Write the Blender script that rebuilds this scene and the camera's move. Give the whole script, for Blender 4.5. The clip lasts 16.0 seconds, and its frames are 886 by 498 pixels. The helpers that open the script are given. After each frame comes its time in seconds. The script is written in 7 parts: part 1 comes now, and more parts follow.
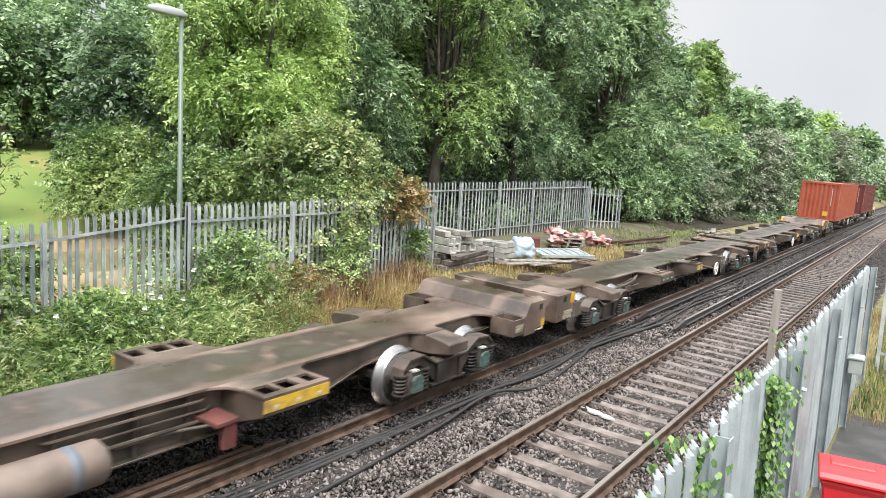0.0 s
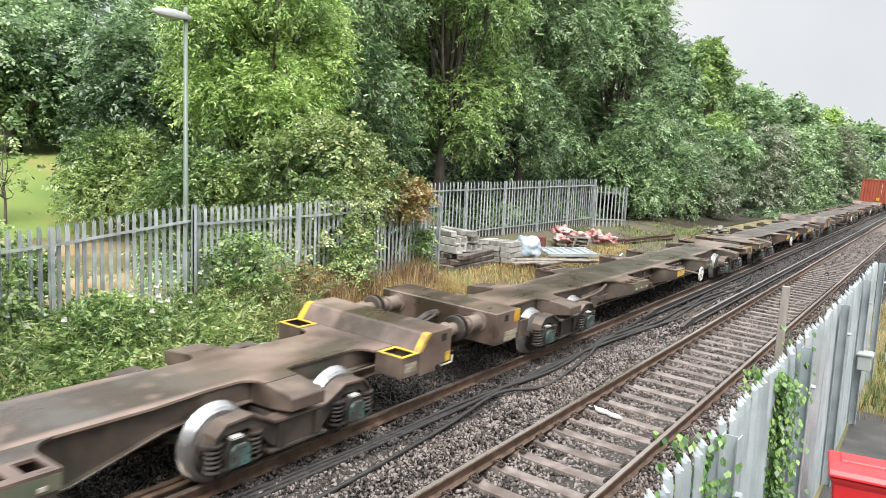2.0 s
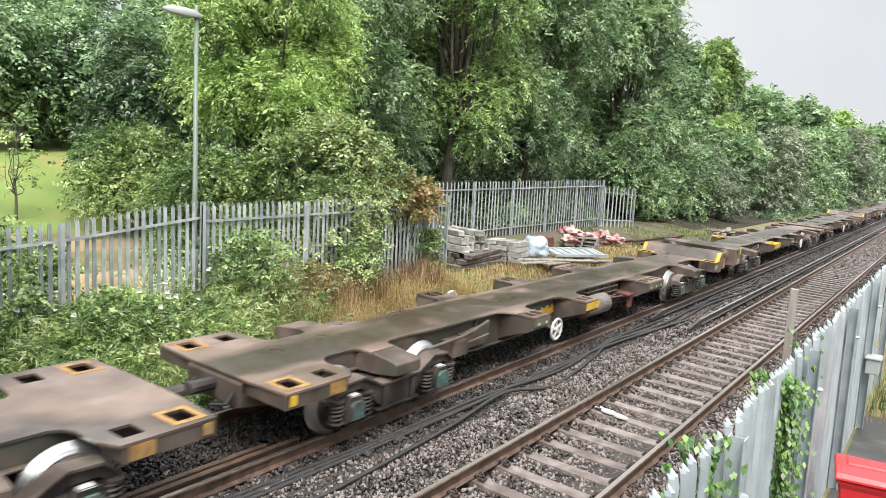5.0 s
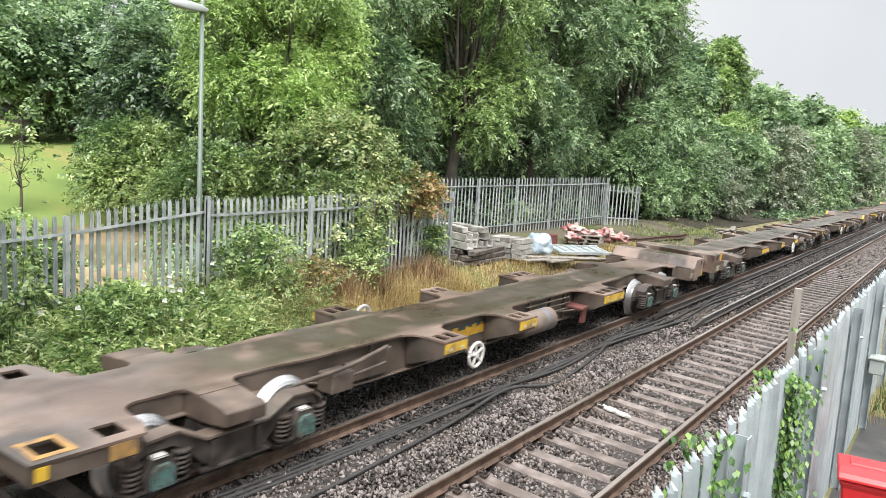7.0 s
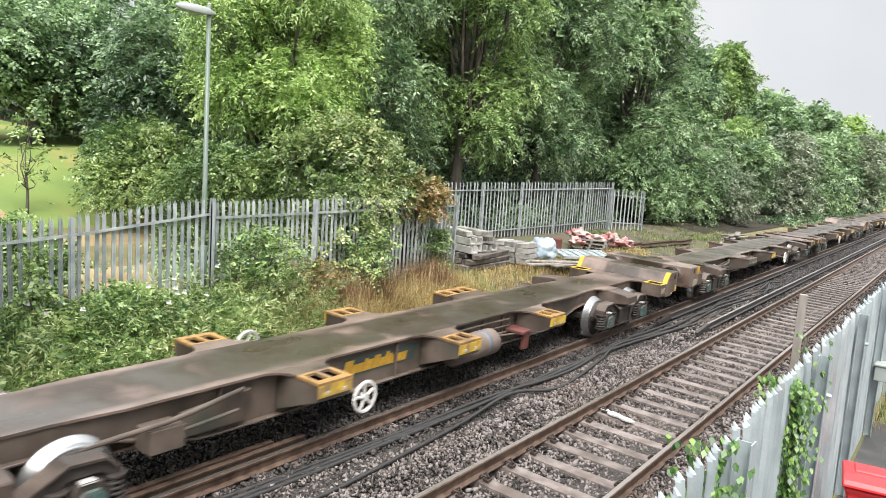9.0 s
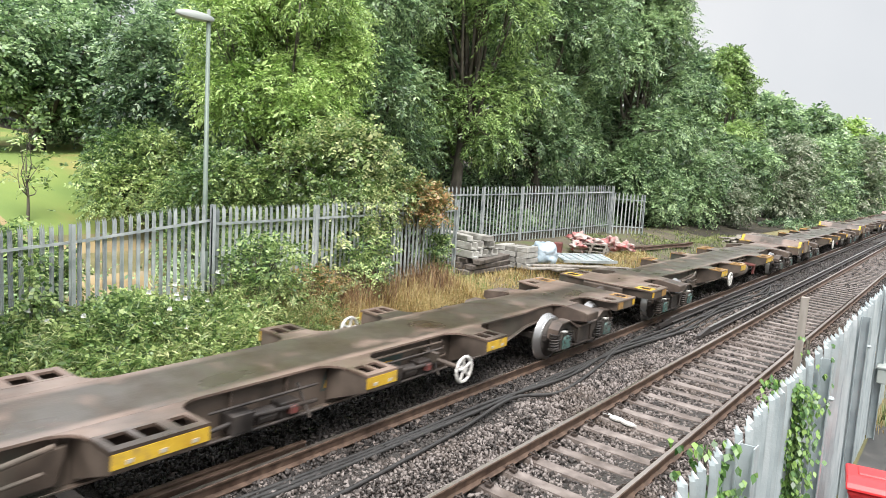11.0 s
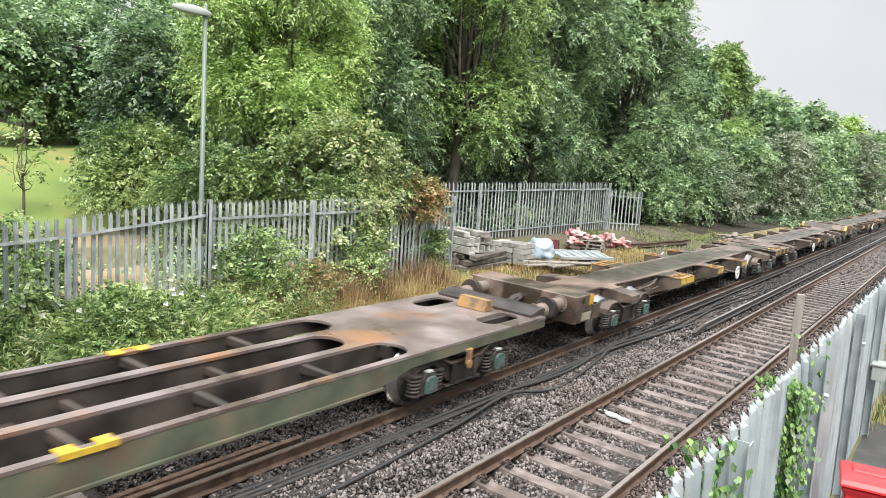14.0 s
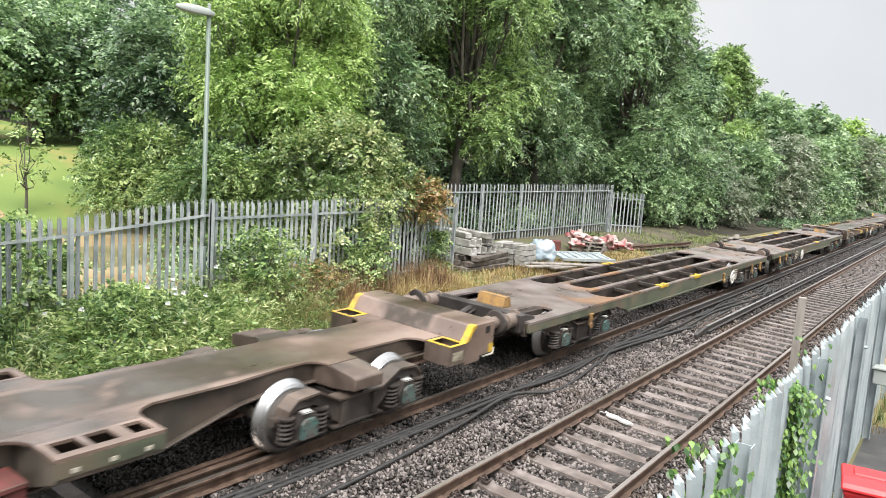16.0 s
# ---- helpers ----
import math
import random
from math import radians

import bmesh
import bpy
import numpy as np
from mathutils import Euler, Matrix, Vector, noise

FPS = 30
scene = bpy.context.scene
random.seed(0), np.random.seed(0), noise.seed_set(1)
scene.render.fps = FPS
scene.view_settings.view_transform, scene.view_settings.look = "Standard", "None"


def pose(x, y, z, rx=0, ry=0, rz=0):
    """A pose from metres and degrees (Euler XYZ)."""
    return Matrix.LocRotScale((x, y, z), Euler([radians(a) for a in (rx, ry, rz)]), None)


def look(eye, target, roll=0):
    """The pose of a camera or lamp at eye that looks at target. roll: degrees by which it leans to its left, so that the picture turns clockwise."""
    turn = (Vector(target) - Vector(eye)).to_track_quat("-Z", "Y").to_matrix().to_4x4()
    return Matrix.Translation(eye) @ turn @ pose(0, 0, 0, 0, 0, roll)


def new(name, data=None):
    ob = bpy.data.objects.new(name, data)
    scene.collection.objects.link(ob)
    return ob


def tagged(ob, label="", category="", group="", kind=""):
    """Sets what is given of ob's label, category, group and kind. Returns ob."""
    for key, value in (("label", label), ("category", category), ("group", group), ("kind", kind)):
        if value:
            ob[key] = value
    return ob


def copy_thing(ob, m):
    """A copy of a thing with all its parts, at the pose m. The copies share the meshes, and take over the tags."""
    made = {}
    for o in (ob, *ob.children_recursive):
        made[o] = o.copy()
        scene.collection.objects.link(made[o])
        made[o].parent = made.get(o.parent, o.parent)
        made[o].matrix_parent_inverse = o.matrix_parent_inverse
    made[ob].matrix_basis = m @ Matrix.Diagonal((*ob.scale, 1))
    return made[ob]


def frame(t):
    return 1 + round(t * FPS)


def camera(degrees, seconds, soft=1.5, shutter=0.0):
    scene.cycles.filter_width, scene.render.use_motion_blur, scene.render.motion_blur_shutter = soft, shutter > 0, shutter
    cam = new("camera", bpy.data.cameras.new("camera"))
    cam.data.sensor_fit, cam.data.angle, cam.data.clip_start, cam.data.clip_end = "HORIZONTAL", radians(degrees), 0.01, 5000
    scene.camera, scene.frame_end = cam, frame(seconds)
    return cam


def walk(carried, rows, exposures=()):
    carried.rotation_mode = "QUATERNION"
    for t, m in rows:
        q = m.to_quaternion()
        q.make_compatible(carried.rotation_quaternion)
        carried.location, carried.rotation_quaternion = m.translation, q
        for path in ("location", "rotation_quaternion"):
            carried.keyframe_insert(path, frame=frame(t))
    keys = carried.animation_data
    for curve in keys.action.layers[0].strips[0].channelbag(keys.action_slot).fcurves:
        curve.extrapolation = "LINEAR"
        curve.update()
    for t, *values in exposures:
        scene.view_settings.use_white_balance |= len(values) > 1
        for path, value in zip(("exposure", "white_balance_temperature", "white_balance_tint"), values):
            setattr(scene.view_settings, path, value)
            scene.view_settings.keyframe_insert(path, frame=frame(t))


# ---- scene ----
# ---------------- camera and its path ----------------
cam = camera(62.97, 16.0, soft=0.65, shutter=0.10)
walk(cam, [
    (0.0, look((3.740, 0.015, 3.702), (-7.470, 16.398, 1.266), 3.12)),
    (0.5, look((3.739, 0.013, 3.702), (-7.502, 16.376, 1.272), 2.99)),
    (1.0, look((3.738, 0.014, 3.703), (-7.539, 16.352, 1.265), 2.87)),
    (1.5, look((3.738, 0.018, 3.702), (-7.569, 16.339, 1.264), 2.70)),
    (2.0, look((3.738, 0.020, 3.704), (-7.611, 16.313, 1.254), 2.50)),
    (2.5, look((3.737, 0.018, 3.704), (-7.638, 16.284, 1.252), 2.46)),
    (3.0, look((3.738, 0.020, 3.705), (-7.677, 16.264, 1.256), 2.48)),
    (3.5, look((3.742, 0.016, 3.703), (-7.705, 16.237, 1.268), 2.58)),
    (4.0, look((3.745, 0.008, 3.703), (-7.725, 16.209, 1.279), 2.69)),
    (5.2, look((3.746, 0.004, 3.702), (-7.768, 16.165, 1.215), 3.02)),
    (6.5, look((3.744, 0.000, 3.700), (-7.811, 16.120, 1.136), 3.35)),
    (7.0, look((3.740, 0.000, 3.697), (-7.833, 16.107, 1.122), 3.44)),
    (7.5, look((3.740, -0.002, 3.697), (-7.852, 16.095, 1.116), 3.55)),
    (8.0, look((3.740, -0.006, 3.698), (-7.873, 16.070, 1.126), 3.69)),
    (8.5, look((3.741, -0.005, 3.699), (-7.900, 16.059, 1.170), 3.74)),
    (9.0, look((3.741, -0.004, 3.696), (-7.936, 16.040, 1.218), 3.74)),
    (10.2, look((3.740, 0.002, 3.695), (-7.970, 16.035, 1.310), 3.55)),
    (11.5, look((3.739, 0.008, 3.695), (-7.974, 16.054, 1.352), 3.35)),
    (12.0, look((3.740, 0.005, 3.697), (-7.929, 16.071, 1.337), 3.45)),
    (12.5, look((3.740, 0.003, 3.693), (-7.895, 16.099, 1.318), 3.54)),
    (13.0, look((3.739, 0.000, 3.693), (-7.881, 16.098, 1.288), 3.66)),
    (13.5, look((3.739, 0.002, 3.693), (-7.881, 16.096, 1.263), 3.67)),
    (14.0, look((3.738, 0.008, 3.691), (-7.890, 16.097, 1.240), 3.66)),
    (14.5, look((3.735, 0.010, 3.693), (-7.896, 16.104, 1.239), 3.66)),
    (15.0, look((3.733, 0.000, 3.696), (-7.894, 16.085, 1.236), 3.77)),
    (15.5, look((3.735, -0.005, 3.695), (-7.903, 16.074, 1.248), 3.85)),
    (16.0, look((3.736, -0.003, 3.693), (-7.927, 16.062, 1.264), 3.96)),
])

# ---------------- overcast sky and veiled sun ----------------
world = bpy.data.worlds.new("overcast_sky")
scene.world = world
world.use_nodes = True
wn, wl = world.node_tree.nodes, world.node_tree.links
wn.clear()
sky = wn.new("ShaderNodeTexSky")
sky.sky_type = "NISHITA"
sky.sun_disc = False
sky.sun_elevation, sky.sun_rotation = radians(57), radians(141)
sky.dust_density = 3.0
grey = wn.new("ShaderNodeHueSaturation")
grey.inputs["Saturation"].default_value = 0.18
wl.new(sky.outputs[0], grey.inputs["Color"])
coord = wn.new("ShaderNodeTexCoord")
cloud = wn.new("ShaderNodeTexNoise")
cloud.inputs["Scale"].default_value = 2.6
cloud.inputs["Detail"].default_value = 6
wl.new(coord.outputs["Generated"], cloud.inputs["Vector"])
ramp = wn.new("ShaderNodeValToRGB")
ramp.color_ramp.elements[0].position, ramp.color_ramp.elements[0].color = 0.32, (7.35, 7.65, 8.05, 1)
ramp.color_ramp.elements[1].position, ramp.color_ramp.elements[1].color = 0.68, (8.5, 8.65, 8.9, 1)
wl.new(cloud.outputs["Fac"], ramp.inputs["Fac"])
veil = wn.new("ShaderNodeMixRGB")
veil.inputs["Fac"].default_value = 0.82
wl.new(grey.outputs[0], veil.inputs["Color1"])
wl.new(ramp.outputs[0], veil.inputs["Color2"])
back = wn.new("ShaderNodeBackground")
back.inputs["Strength"].default_value = 0.10
# an overcast sky is about three times as bright overhead as at the horizon
split = wn.new("ShaderNodeSeparateXYZ")
wl.new(coord.outputs["Generated"], split.inputs[0])
rise = wn.new("ShaderNodeMapRange")
rise.inputs["From Min"].default_value, rise.inputs["From Max"].default_value = 0.28, 1.0
rise.inputs["To Min"].default_value, rise.inputs["To Max"].default_value = 0.68, 2.6
wl.new(split.outputs["Z"], rise.inputs["Value"])
lift = wn.new("ShaderNodeVectorMath")
lift.operation = "SCALE"
wl.new(veil.outputs[0], lift.inputs[0])
wl.new(rise.outputs[0], lift.inputs["Scale"])
wl.new(lift.outputs[0], back.inputs["Color"])
wout = wn.new("ShaderNodeOutputWorld")
wl.new(back.outputs[0], wout.inputs["Surface"])

sun_data = bpy.data.lights.new("sun", "SUN")
sun_data.energy, sun_data.angle, sun_data.color = 2.7, radians(35), (1.0, 0.965, 0.92)
sun = new("sun", sun_data)
sun.matrix_world = look((20, -25, 50), (0, 0, 0))
scene.view_settings.exposure = 0.7

# ---------------- materials ----------------
CANT = 2.5  # degrees by which both tracks lean
NEAR_X, FAR_X, FAR_Z = 0.0, -3.51, 0.033


def mat(name, colors, scale=3.0, rough=(0.6, 0.9), metal=0.0, bump=0.3, bump_scale=40.0, stretch=(1, 1, 1),
        rand=0.0, island=0.0, detail=6.0, spec=0.5, second=None, second_scale=0.7, second_range=(0.45, 0.62), trans=0.0,
        bump_dist=0.01):
    """A node material: a ramp of colours over noise, a second patchy colour, roughness and relief from finer noise."""
    m = bpy.data.materials.new(name)
    m.use_nodes = True
    n, l = m.node_tree.nodes, m.node_tree.links
    b = n["Principled BSDF"]
    tc = n.new("ShaderNodeTexCoord")
    mp = n.new("ShaderNodeMapping")
    mp.inputs["Scale"].default_value = stretch
    l.new(tc.outputs["Object"], mp.inputs["Vector"])
    info = n.new("ShaderNodeObjectInfo")
    shift = n.new("ShaderNodeVectorMath")
    shift.operation = "MULTIPLY_ADD"
    shift.inputs[1].default_value = (1, 1, 1)
    l.new(mp.outputs[0], shift.inputs[0])
    l.new(info.outputs["Random"], shift.inputs[2])
    if rand <= 0:
        vec = mp.outputs[0]
    else:
        big = n.new("ShaderNodeVectorMath")
        big.operation = "SCALE"
        big.inputs["Scale"].default_value = 37.0
        comb = n.new("ShaderNodeCombineXYZ")
        for k in range(3):
            l.new(info.outputs["Random"], comb.inputs[k])
        l.new(comb.outputs[0], big.inputs[0])
        l.new(big.outputs[0], shift.inputs[2])
        vec = shift.outputs[0]
    t1 = n.new("ShaderNodeTexNoise")
    t1.inputs["Scale"].default_value, t1.inputs["Detail"].default_value = scale, detail
    l.new(vec, t1.inputs["Vector"])
    cr = n.new("ShaderNodeValToRGB")
    while len(cr.color_ramp.elements) < len(colors):
        cr.color_ramp.elements.new(0.5)
    for k, c in enumerate(colors):
        cr.color_ramp.elements[k].position = 0.3 + 0.4 * k / max(1, len(colors) - 1)
        cr.color_ramp.elements[k].color = (*c, 1)
    fac = t1.outputs["Fac"]
    if island > 0 or rand > 0:
        geo = n.new("ShaderNodeNewGeometry")
        src = geo.outputs["Random Per Island"] if island > 0 else info.outputs["Random"]
        amt = island if island > 0 else rand
        mr = n.new("ShaderNodeMapRange")
        mr.inputs["To Min"].default_value, mr.inputs["To Max"].default_value = -amt, amt
        l.new(src, mr.inputs["Value"])
        ad = n.new("ShaderNodeMath")
        ad.operation = "ADD"
        l.new(fac, ad.inputs[0])
        l.new(mr.outputs[0], ad.inputs[1])
        fac = ad.outputs[0]
    l.new(fac, cr.inputs["Fac"])
    color = cr.outputs[0]
    if second is not None:
        t2 = n.new("ShaderNodeTexNoise")
        t2.inputs["Scale"].default_value, t2.inputs["Detail"].default_value = second_scale, 5
        l.new(vec, t2.inputs["Vector"])
        mr2 = n.new("ShaderNodeMapRange")
        mr2.inputs["From Min"].default_value, mr2.inputs["From Max"].default_value = second_range
        l.new(t2.outputs["Fac"], mr2.inputs["Value"])
        mx = n.new("ShaderNodeMixRGB")
        l.new(mr2.outputs[0], mx.inputs["Fac"])
        l.new(color, mx.inputs["Color1"])
        mx.inputs["Color2"].default_value = (*second, 1)
        color = mx.outputs[0]
    l.new(color, b.inputs["Base Color"])
    t3 = n.new("ShaderNodeTexNoise")
    t3.inputs["Scale"].default_value, t3.inputs["Detail"].default_value = bump_scale, 4
    l.new(vec, t3.inputs["Vector"])
    rr = n.new("ShaderNodeMapRange")
    rr.inputs["From Min"].default_value, rr.inputs["From Max"].default_value = 0.3, 0.7
    rr.inputs["To Min"].default_value, rr.inputs["To Max"].default_value = rough
    l.new(t1.outputs["Fac"], rr.inputs["Value"])
    l.new(rr.outputs[0], b.inputs["Roughness"])
    b.inputs["Metallic"].default_value = metal
    b.inputs["Specular IOR Level"].default_value = spec
    if trans > 0:
        b.inputs["Transmission Weight"].default_value = 0.0
        tb = n.new("ShaderNodeBsdfTranslucent")
        l.new(color, tb.inputs["Color"])
        ms = n.new("ShaderNodeMixShader")
        ms.inputs["Fac"].default_value = trans
        l.new(b.outputs[0], ms.inputs[1])
        l.new(tb.outputs[0], ms.inputs[2])
        l.new(ms.outputs[0], n["Material Output"].inputs["Surface"])
    if bump > 0:
        bp = n.new("ShaderNodeBump")
        bp.inputs["Strength"].default_value, bp.inputs["Distance"].default_value = bump, bump_dist
        l.new(t3.outputs["Fac"], bp.inputs["Height"])
        l.new(bp.outputs[0], b.inputs["Normal"])
    return m


M_STONE = mat("ballast_stone", [(0.030, 0.024, 0.021), (0.108, 0.089, 0.080), (0.235, 0.203, 0.188)], 2.0, (0.45, 0.85), island=0.30, bump=0.4, bump_scale=60,
              second=(0.10, 0.07, 0.05), second_scale=0.35, second_range=(0.5, 0.75))
# oily stones, toned darker still for the shade under the train
M_STONE_DARK = mat("oil_and_shade_ballast", [(0.011, 0.009, 0.008), (0.034, 0.027, 0.024), (0.078, 0.067, 0.061)], 2.0, (0.4, 0.8), island=0.30, bump=0.4, bump_scale=60)
# bed coloured darker than the stones to paint the shade in their gaps
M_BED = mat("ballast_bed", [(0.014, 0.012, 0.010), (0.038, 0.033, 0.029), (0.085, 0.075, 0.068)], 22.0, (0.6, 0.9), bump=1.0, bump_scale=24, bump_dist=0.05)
M_SOIL = mat("verge_soil", [(0.10, 0.098, 0.04), (0.17, 0.15, 0.068), (0.25, 0.21, 0.11)], 1.2, (0.8, 0.95), bump=0.8, bump_scale=18, bump_dist=0.03)
M_LAWN = mat("mown_lawn", [(0.125, 0.19, 0.042), (0.175, 0.235, 0.055), (0.32, 0.245, 0.095)], 0.35, (0.8, 0.95), bump=0.6, bump_scale=30)
M_YARD = mat("yard_ground", [(0.05, 0.042, 0.03), (0.115, 0.095, 0.065), (0.10, 0.12, 0.04)], 0.9, (0.8, 0.95), bump=0.8, bump_scale=25, bump_dist=0.02)
M_PATH = mat("sandy_path", [(0.24, 0.17, 0.085), (0.33, 0.25, 0.13), (0.30, 0.28, 0.25)], 0.8, (0.85, 0.95), bump=0.5, bump_scale=30)
M_ASPHALT = mat("asphalt", [(0.035, 0.034, 0.034), (0.055, 0.053, 0.05), (0.09, 0.085, 0.08)], 3.0, (0.55, 0.85), bump=0.6, bump_scale=90)
M_CONC = mat("sleeper_concrete", [(0.10, 0.08, 0.07), (0.18, 0.148, 0.132), (0.26, 0.222, 0.202)], 5.0, (0.5, 0.85), rand=0.08, bump=0.4, bump_scale=50,
             second=(0.10, 0.075, 0.06), second_scale=2.0, second_range=(0.5, 0.75))
M_RAILTOP = mat("polished_rail_head", [(0.33, 0.27, 0.23), (0.47, 0.42, 0.39)], 2.0, (0.22, 0.42), metal=0.85, bump=0.05, stretch=(1, 0.05, 1))
M_RAIL = mat("rusty_rail_steel", [(0.055, 0.032, 0.022), (0.11, 0.07, 0.05), (0.16, 0.105, 0.075)], 6.0, (0.5, 0.8), metal=0.2, bump=0.3)
M_RAIL3 = mat("conductor_rail_steel", [(0.05, 0.042, 0.04), (0.10, 0.09, 0.085)], 3.0, (0.35, 0.6), metal=0.5, bump=0.2)
M_RAIL3TOP = mat("worn_conductor_top", [(0.36, 0.35, 0.34), (0.5, 0.49, 0.48)], 3.0, (0.25, 0.4), metal=0.85, bump=0.05)
M_CLIP = mat("spring_clip_steel", [(0.03, 0.022, 0.018), (0.07, 0.05, 0.04)], 20.0, (0.5, 0.8), metal=0.2, bump=0.2)
M_CABLE = mat("black_cable", [(0.02, 0.019, 0.018), (0.045, 0.042, 0.04)], 8.0, (0.4, 0.65), bump=0.15)
M_GALV = mat("galvanised_steel", [(0.25, 0.28, 0.285), (0.37, 0.40, 0.405), (0.49, 0.52, 0.52)], 4.0, (0.4, 0.65), metal=0.15, bump=0.15, rand=0.12,
             second=(0.26, 0.27, 0.26), second_scale=1.1, second_range=(0.55, 0.85))
M_GALV_BLUE = mat("bluish_galvanised_steel", [(0.29, 0.335, 0.35), (0.37, 0.42, 0.435), (0.46, 0.50, 0.51)], 3.0, (0.4, 0.65), metal=0.3, bump=0.15, rand=0.10,
                  second=(0.30, 0.29, 0.27), second_scale=1.4, second_range=(0.58, 0.85))
M_LAMP = mat("lamp_column_paint", [(0.13, 0.17, 0.14), (0.19, 0.235, 0.20)], 3.0, (0.4, 0.6), metal=0.2, bump=0.1)
M_LANTERN = mat("lantern_grey_plastic", [(0.30, 0.33, 0.31), (0.38, 0.41, 0.39)], 3.0, (0.35, 0.5), bump=0.05)
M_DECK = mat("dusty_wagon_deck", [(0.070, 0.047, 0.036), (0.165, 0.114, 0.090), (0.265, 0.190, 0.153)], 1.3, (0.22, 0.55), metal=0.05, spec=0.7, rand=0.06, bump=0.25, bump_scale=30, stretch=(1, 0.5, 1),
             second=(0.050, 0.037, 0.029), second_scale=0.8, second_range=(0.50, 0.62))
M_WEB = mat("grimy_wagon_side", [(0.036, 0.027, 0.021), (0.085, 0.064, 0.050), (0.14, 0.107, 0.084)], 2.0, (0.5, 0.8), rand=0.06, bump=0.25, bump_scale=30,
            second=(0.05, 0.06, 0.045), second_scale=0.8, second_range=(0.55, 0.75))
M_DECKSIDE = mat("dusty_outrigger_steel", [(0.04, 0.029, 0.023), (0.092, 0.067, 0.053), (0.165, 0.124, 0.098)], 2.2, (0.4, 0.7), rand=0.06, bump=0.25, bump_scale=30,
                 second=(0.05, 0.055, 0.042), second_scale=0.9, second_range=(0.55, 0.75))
M_CREAM = mat("faded_cream_lettering", [(0.15, 0.125, 0.095), (0.42, 0.38, 0.28)], 14.0, (0.5, 0.7), bump=0.1, stretch=(1, 0.4, 2.5))
# darker copy of the wagon side steel, with slot shade put into the colour
M_PIT = mat("shade_toned_frame_steel", [(0.016, 0.012, 0.010), (0.038, 0.029, 0.023), (0.075, 0.056, 0.044)], 2.0, (0.5, 0.8), rand=0.06, bump=0.25, bump_scale=30)
M_EMBLEM = mat("orange_yellow_emblem_paint", [(0.40, 0.22, 0.03), (0.60, 0.34, 0.03)], 6.0, (0.5, 0.7), bump=0.15)
M_EMBLEMBACK = mat("faded_teal_emblem_paint", [(0.045, 0.052, 0.046), (0.05, 0.075, 0.07)], 6.0, (0.5, 0.7), bump=0.15)
M_THATCH = mat("dead_grass_thatch", [(0.15, 0.125, 0.045), (0.26, 0.20, 0.085), (0.36, 0.29, 0.15)], 1.6, (0.8, 0.95), bump=1.0, bump_scale=45, bump_dist=0.04)
# leaf litter with the shade under trees put into its colour
M_LITTER_SHADE = mat("shade_toned_leaf_litter", [(0.014, 0.011, 0.007), (0.032, 0.025, 0.015), (0.05, 0.048, 0.02)], 1.5, (0.8, 0.95), bump=0.8, bump_scale=20, bump_dist=0.03)
M_GREEN = mat("faded_green_wagon_paint", [(0.055, 0.062, 0.042), (0.10, 0.112, 0.074), (0.17, 0.135, 0.095)], 2.0, (0.5, 0.75), rand=0.06, bump=0.2, second=(0.12, 0.085, 0.06), second_scale=0.9, second_range=(0.5, 0.66))
M_RUSTDECK = mat("rusty_flat_deck", [(0.095, 0.07, 0.062), (0.185, 0.148, 0.138), (0.27, 0.225, 0.215)], 1.2, (0.2, 0.5), rand=0.05, bump=0.25, bump_scale=30,
                 second=(0.29, 0.15, 0.075), second_scale=0.9, second_range=(0.54, 0.72))
M_BOGIE = mat("oily_bogie_casting", [(0.012, 0.010, 0.009), (0.034, 0.028, 0.025), (0.085, 0.07, 0.06)], 3.0, (0.45, 0.75), rand=0.06, metal=0.1, bump=0.3,
              second=(0.085, 0.066, 0.054), second_scale=1.3, second_range=(0.5, 0.75))
M_TEAL = mat("teal_axlebox_paint", [(0.05, 0.055, 0.05), (0.07, 0.15, 0.135), (0.10, 0.09, 0.08)], 5.0, (0.5, 0.7), rand=0.15, bump=0.2)
M_WHEEL = mat("polished_wheel_tread", [(0.36, 0.355, 0.35), (0.5, 0.495, 0.49)], 3.0, (0.22, 0.38), metal=0.9, bump=0.05)
M_WHEELDARK = mat("grimy_wheel_steel", [(0.035, 0.03, 0.027), (0.09, 0.078, 0.068)], 4.0, (0.5, 0.75), metal=0.2, bump=0.2)
M_YELLOW = mat("worn_yellow_paint", [(0.50, 0.30, 0.025), (0.62, 0.40, 0.035), (0.26, 0.17, 0.075)], 4.0, (0.5, 0.75), rand=0.10, bump=0.2)
M_ORANGE = mat("rusty_orange_paint", [(0.17, 0.10, 0.05), (0.36, 0.205, 0.06), (0.14, 0.095, 0.07)], 4.0, (0.5, 0.75), rand=0.12, bump=0.2)
M_WHITE = mat("dirty_white_paint", [(0.45, 0.43, 0.40), (0.68, 0.67, 0.64)], 5.0, (0.5, 0.7), bump=0.15)
M_LABEL = mat("cream_data_panel", [(0.42, 0.38, 0.30), (0.58, 0.54, 0.46)], 8.0, (0.5, 0.7), bump=0.1)
M_BLACK = mat("black_rubber_and_opening_shade", [(0.012, 0.011, 0.010), (0.025, 0.022, 0.02)], 5.0, (0.6, 0.8), bump=0.2)
M_BLUE = mat("blue_tank_band", [(0.12, 0.115, 0.12), (0.14, 0.17, 0.21)], 5.0, (0.4, 0.6), bump=0.1)
M_TANK = mat("dusty_air_tank", [(0.12, 0.092, 0.074), (0.215, 0.165, 0.135)], 3.0, (0.45, 0.65), bump=0.15)
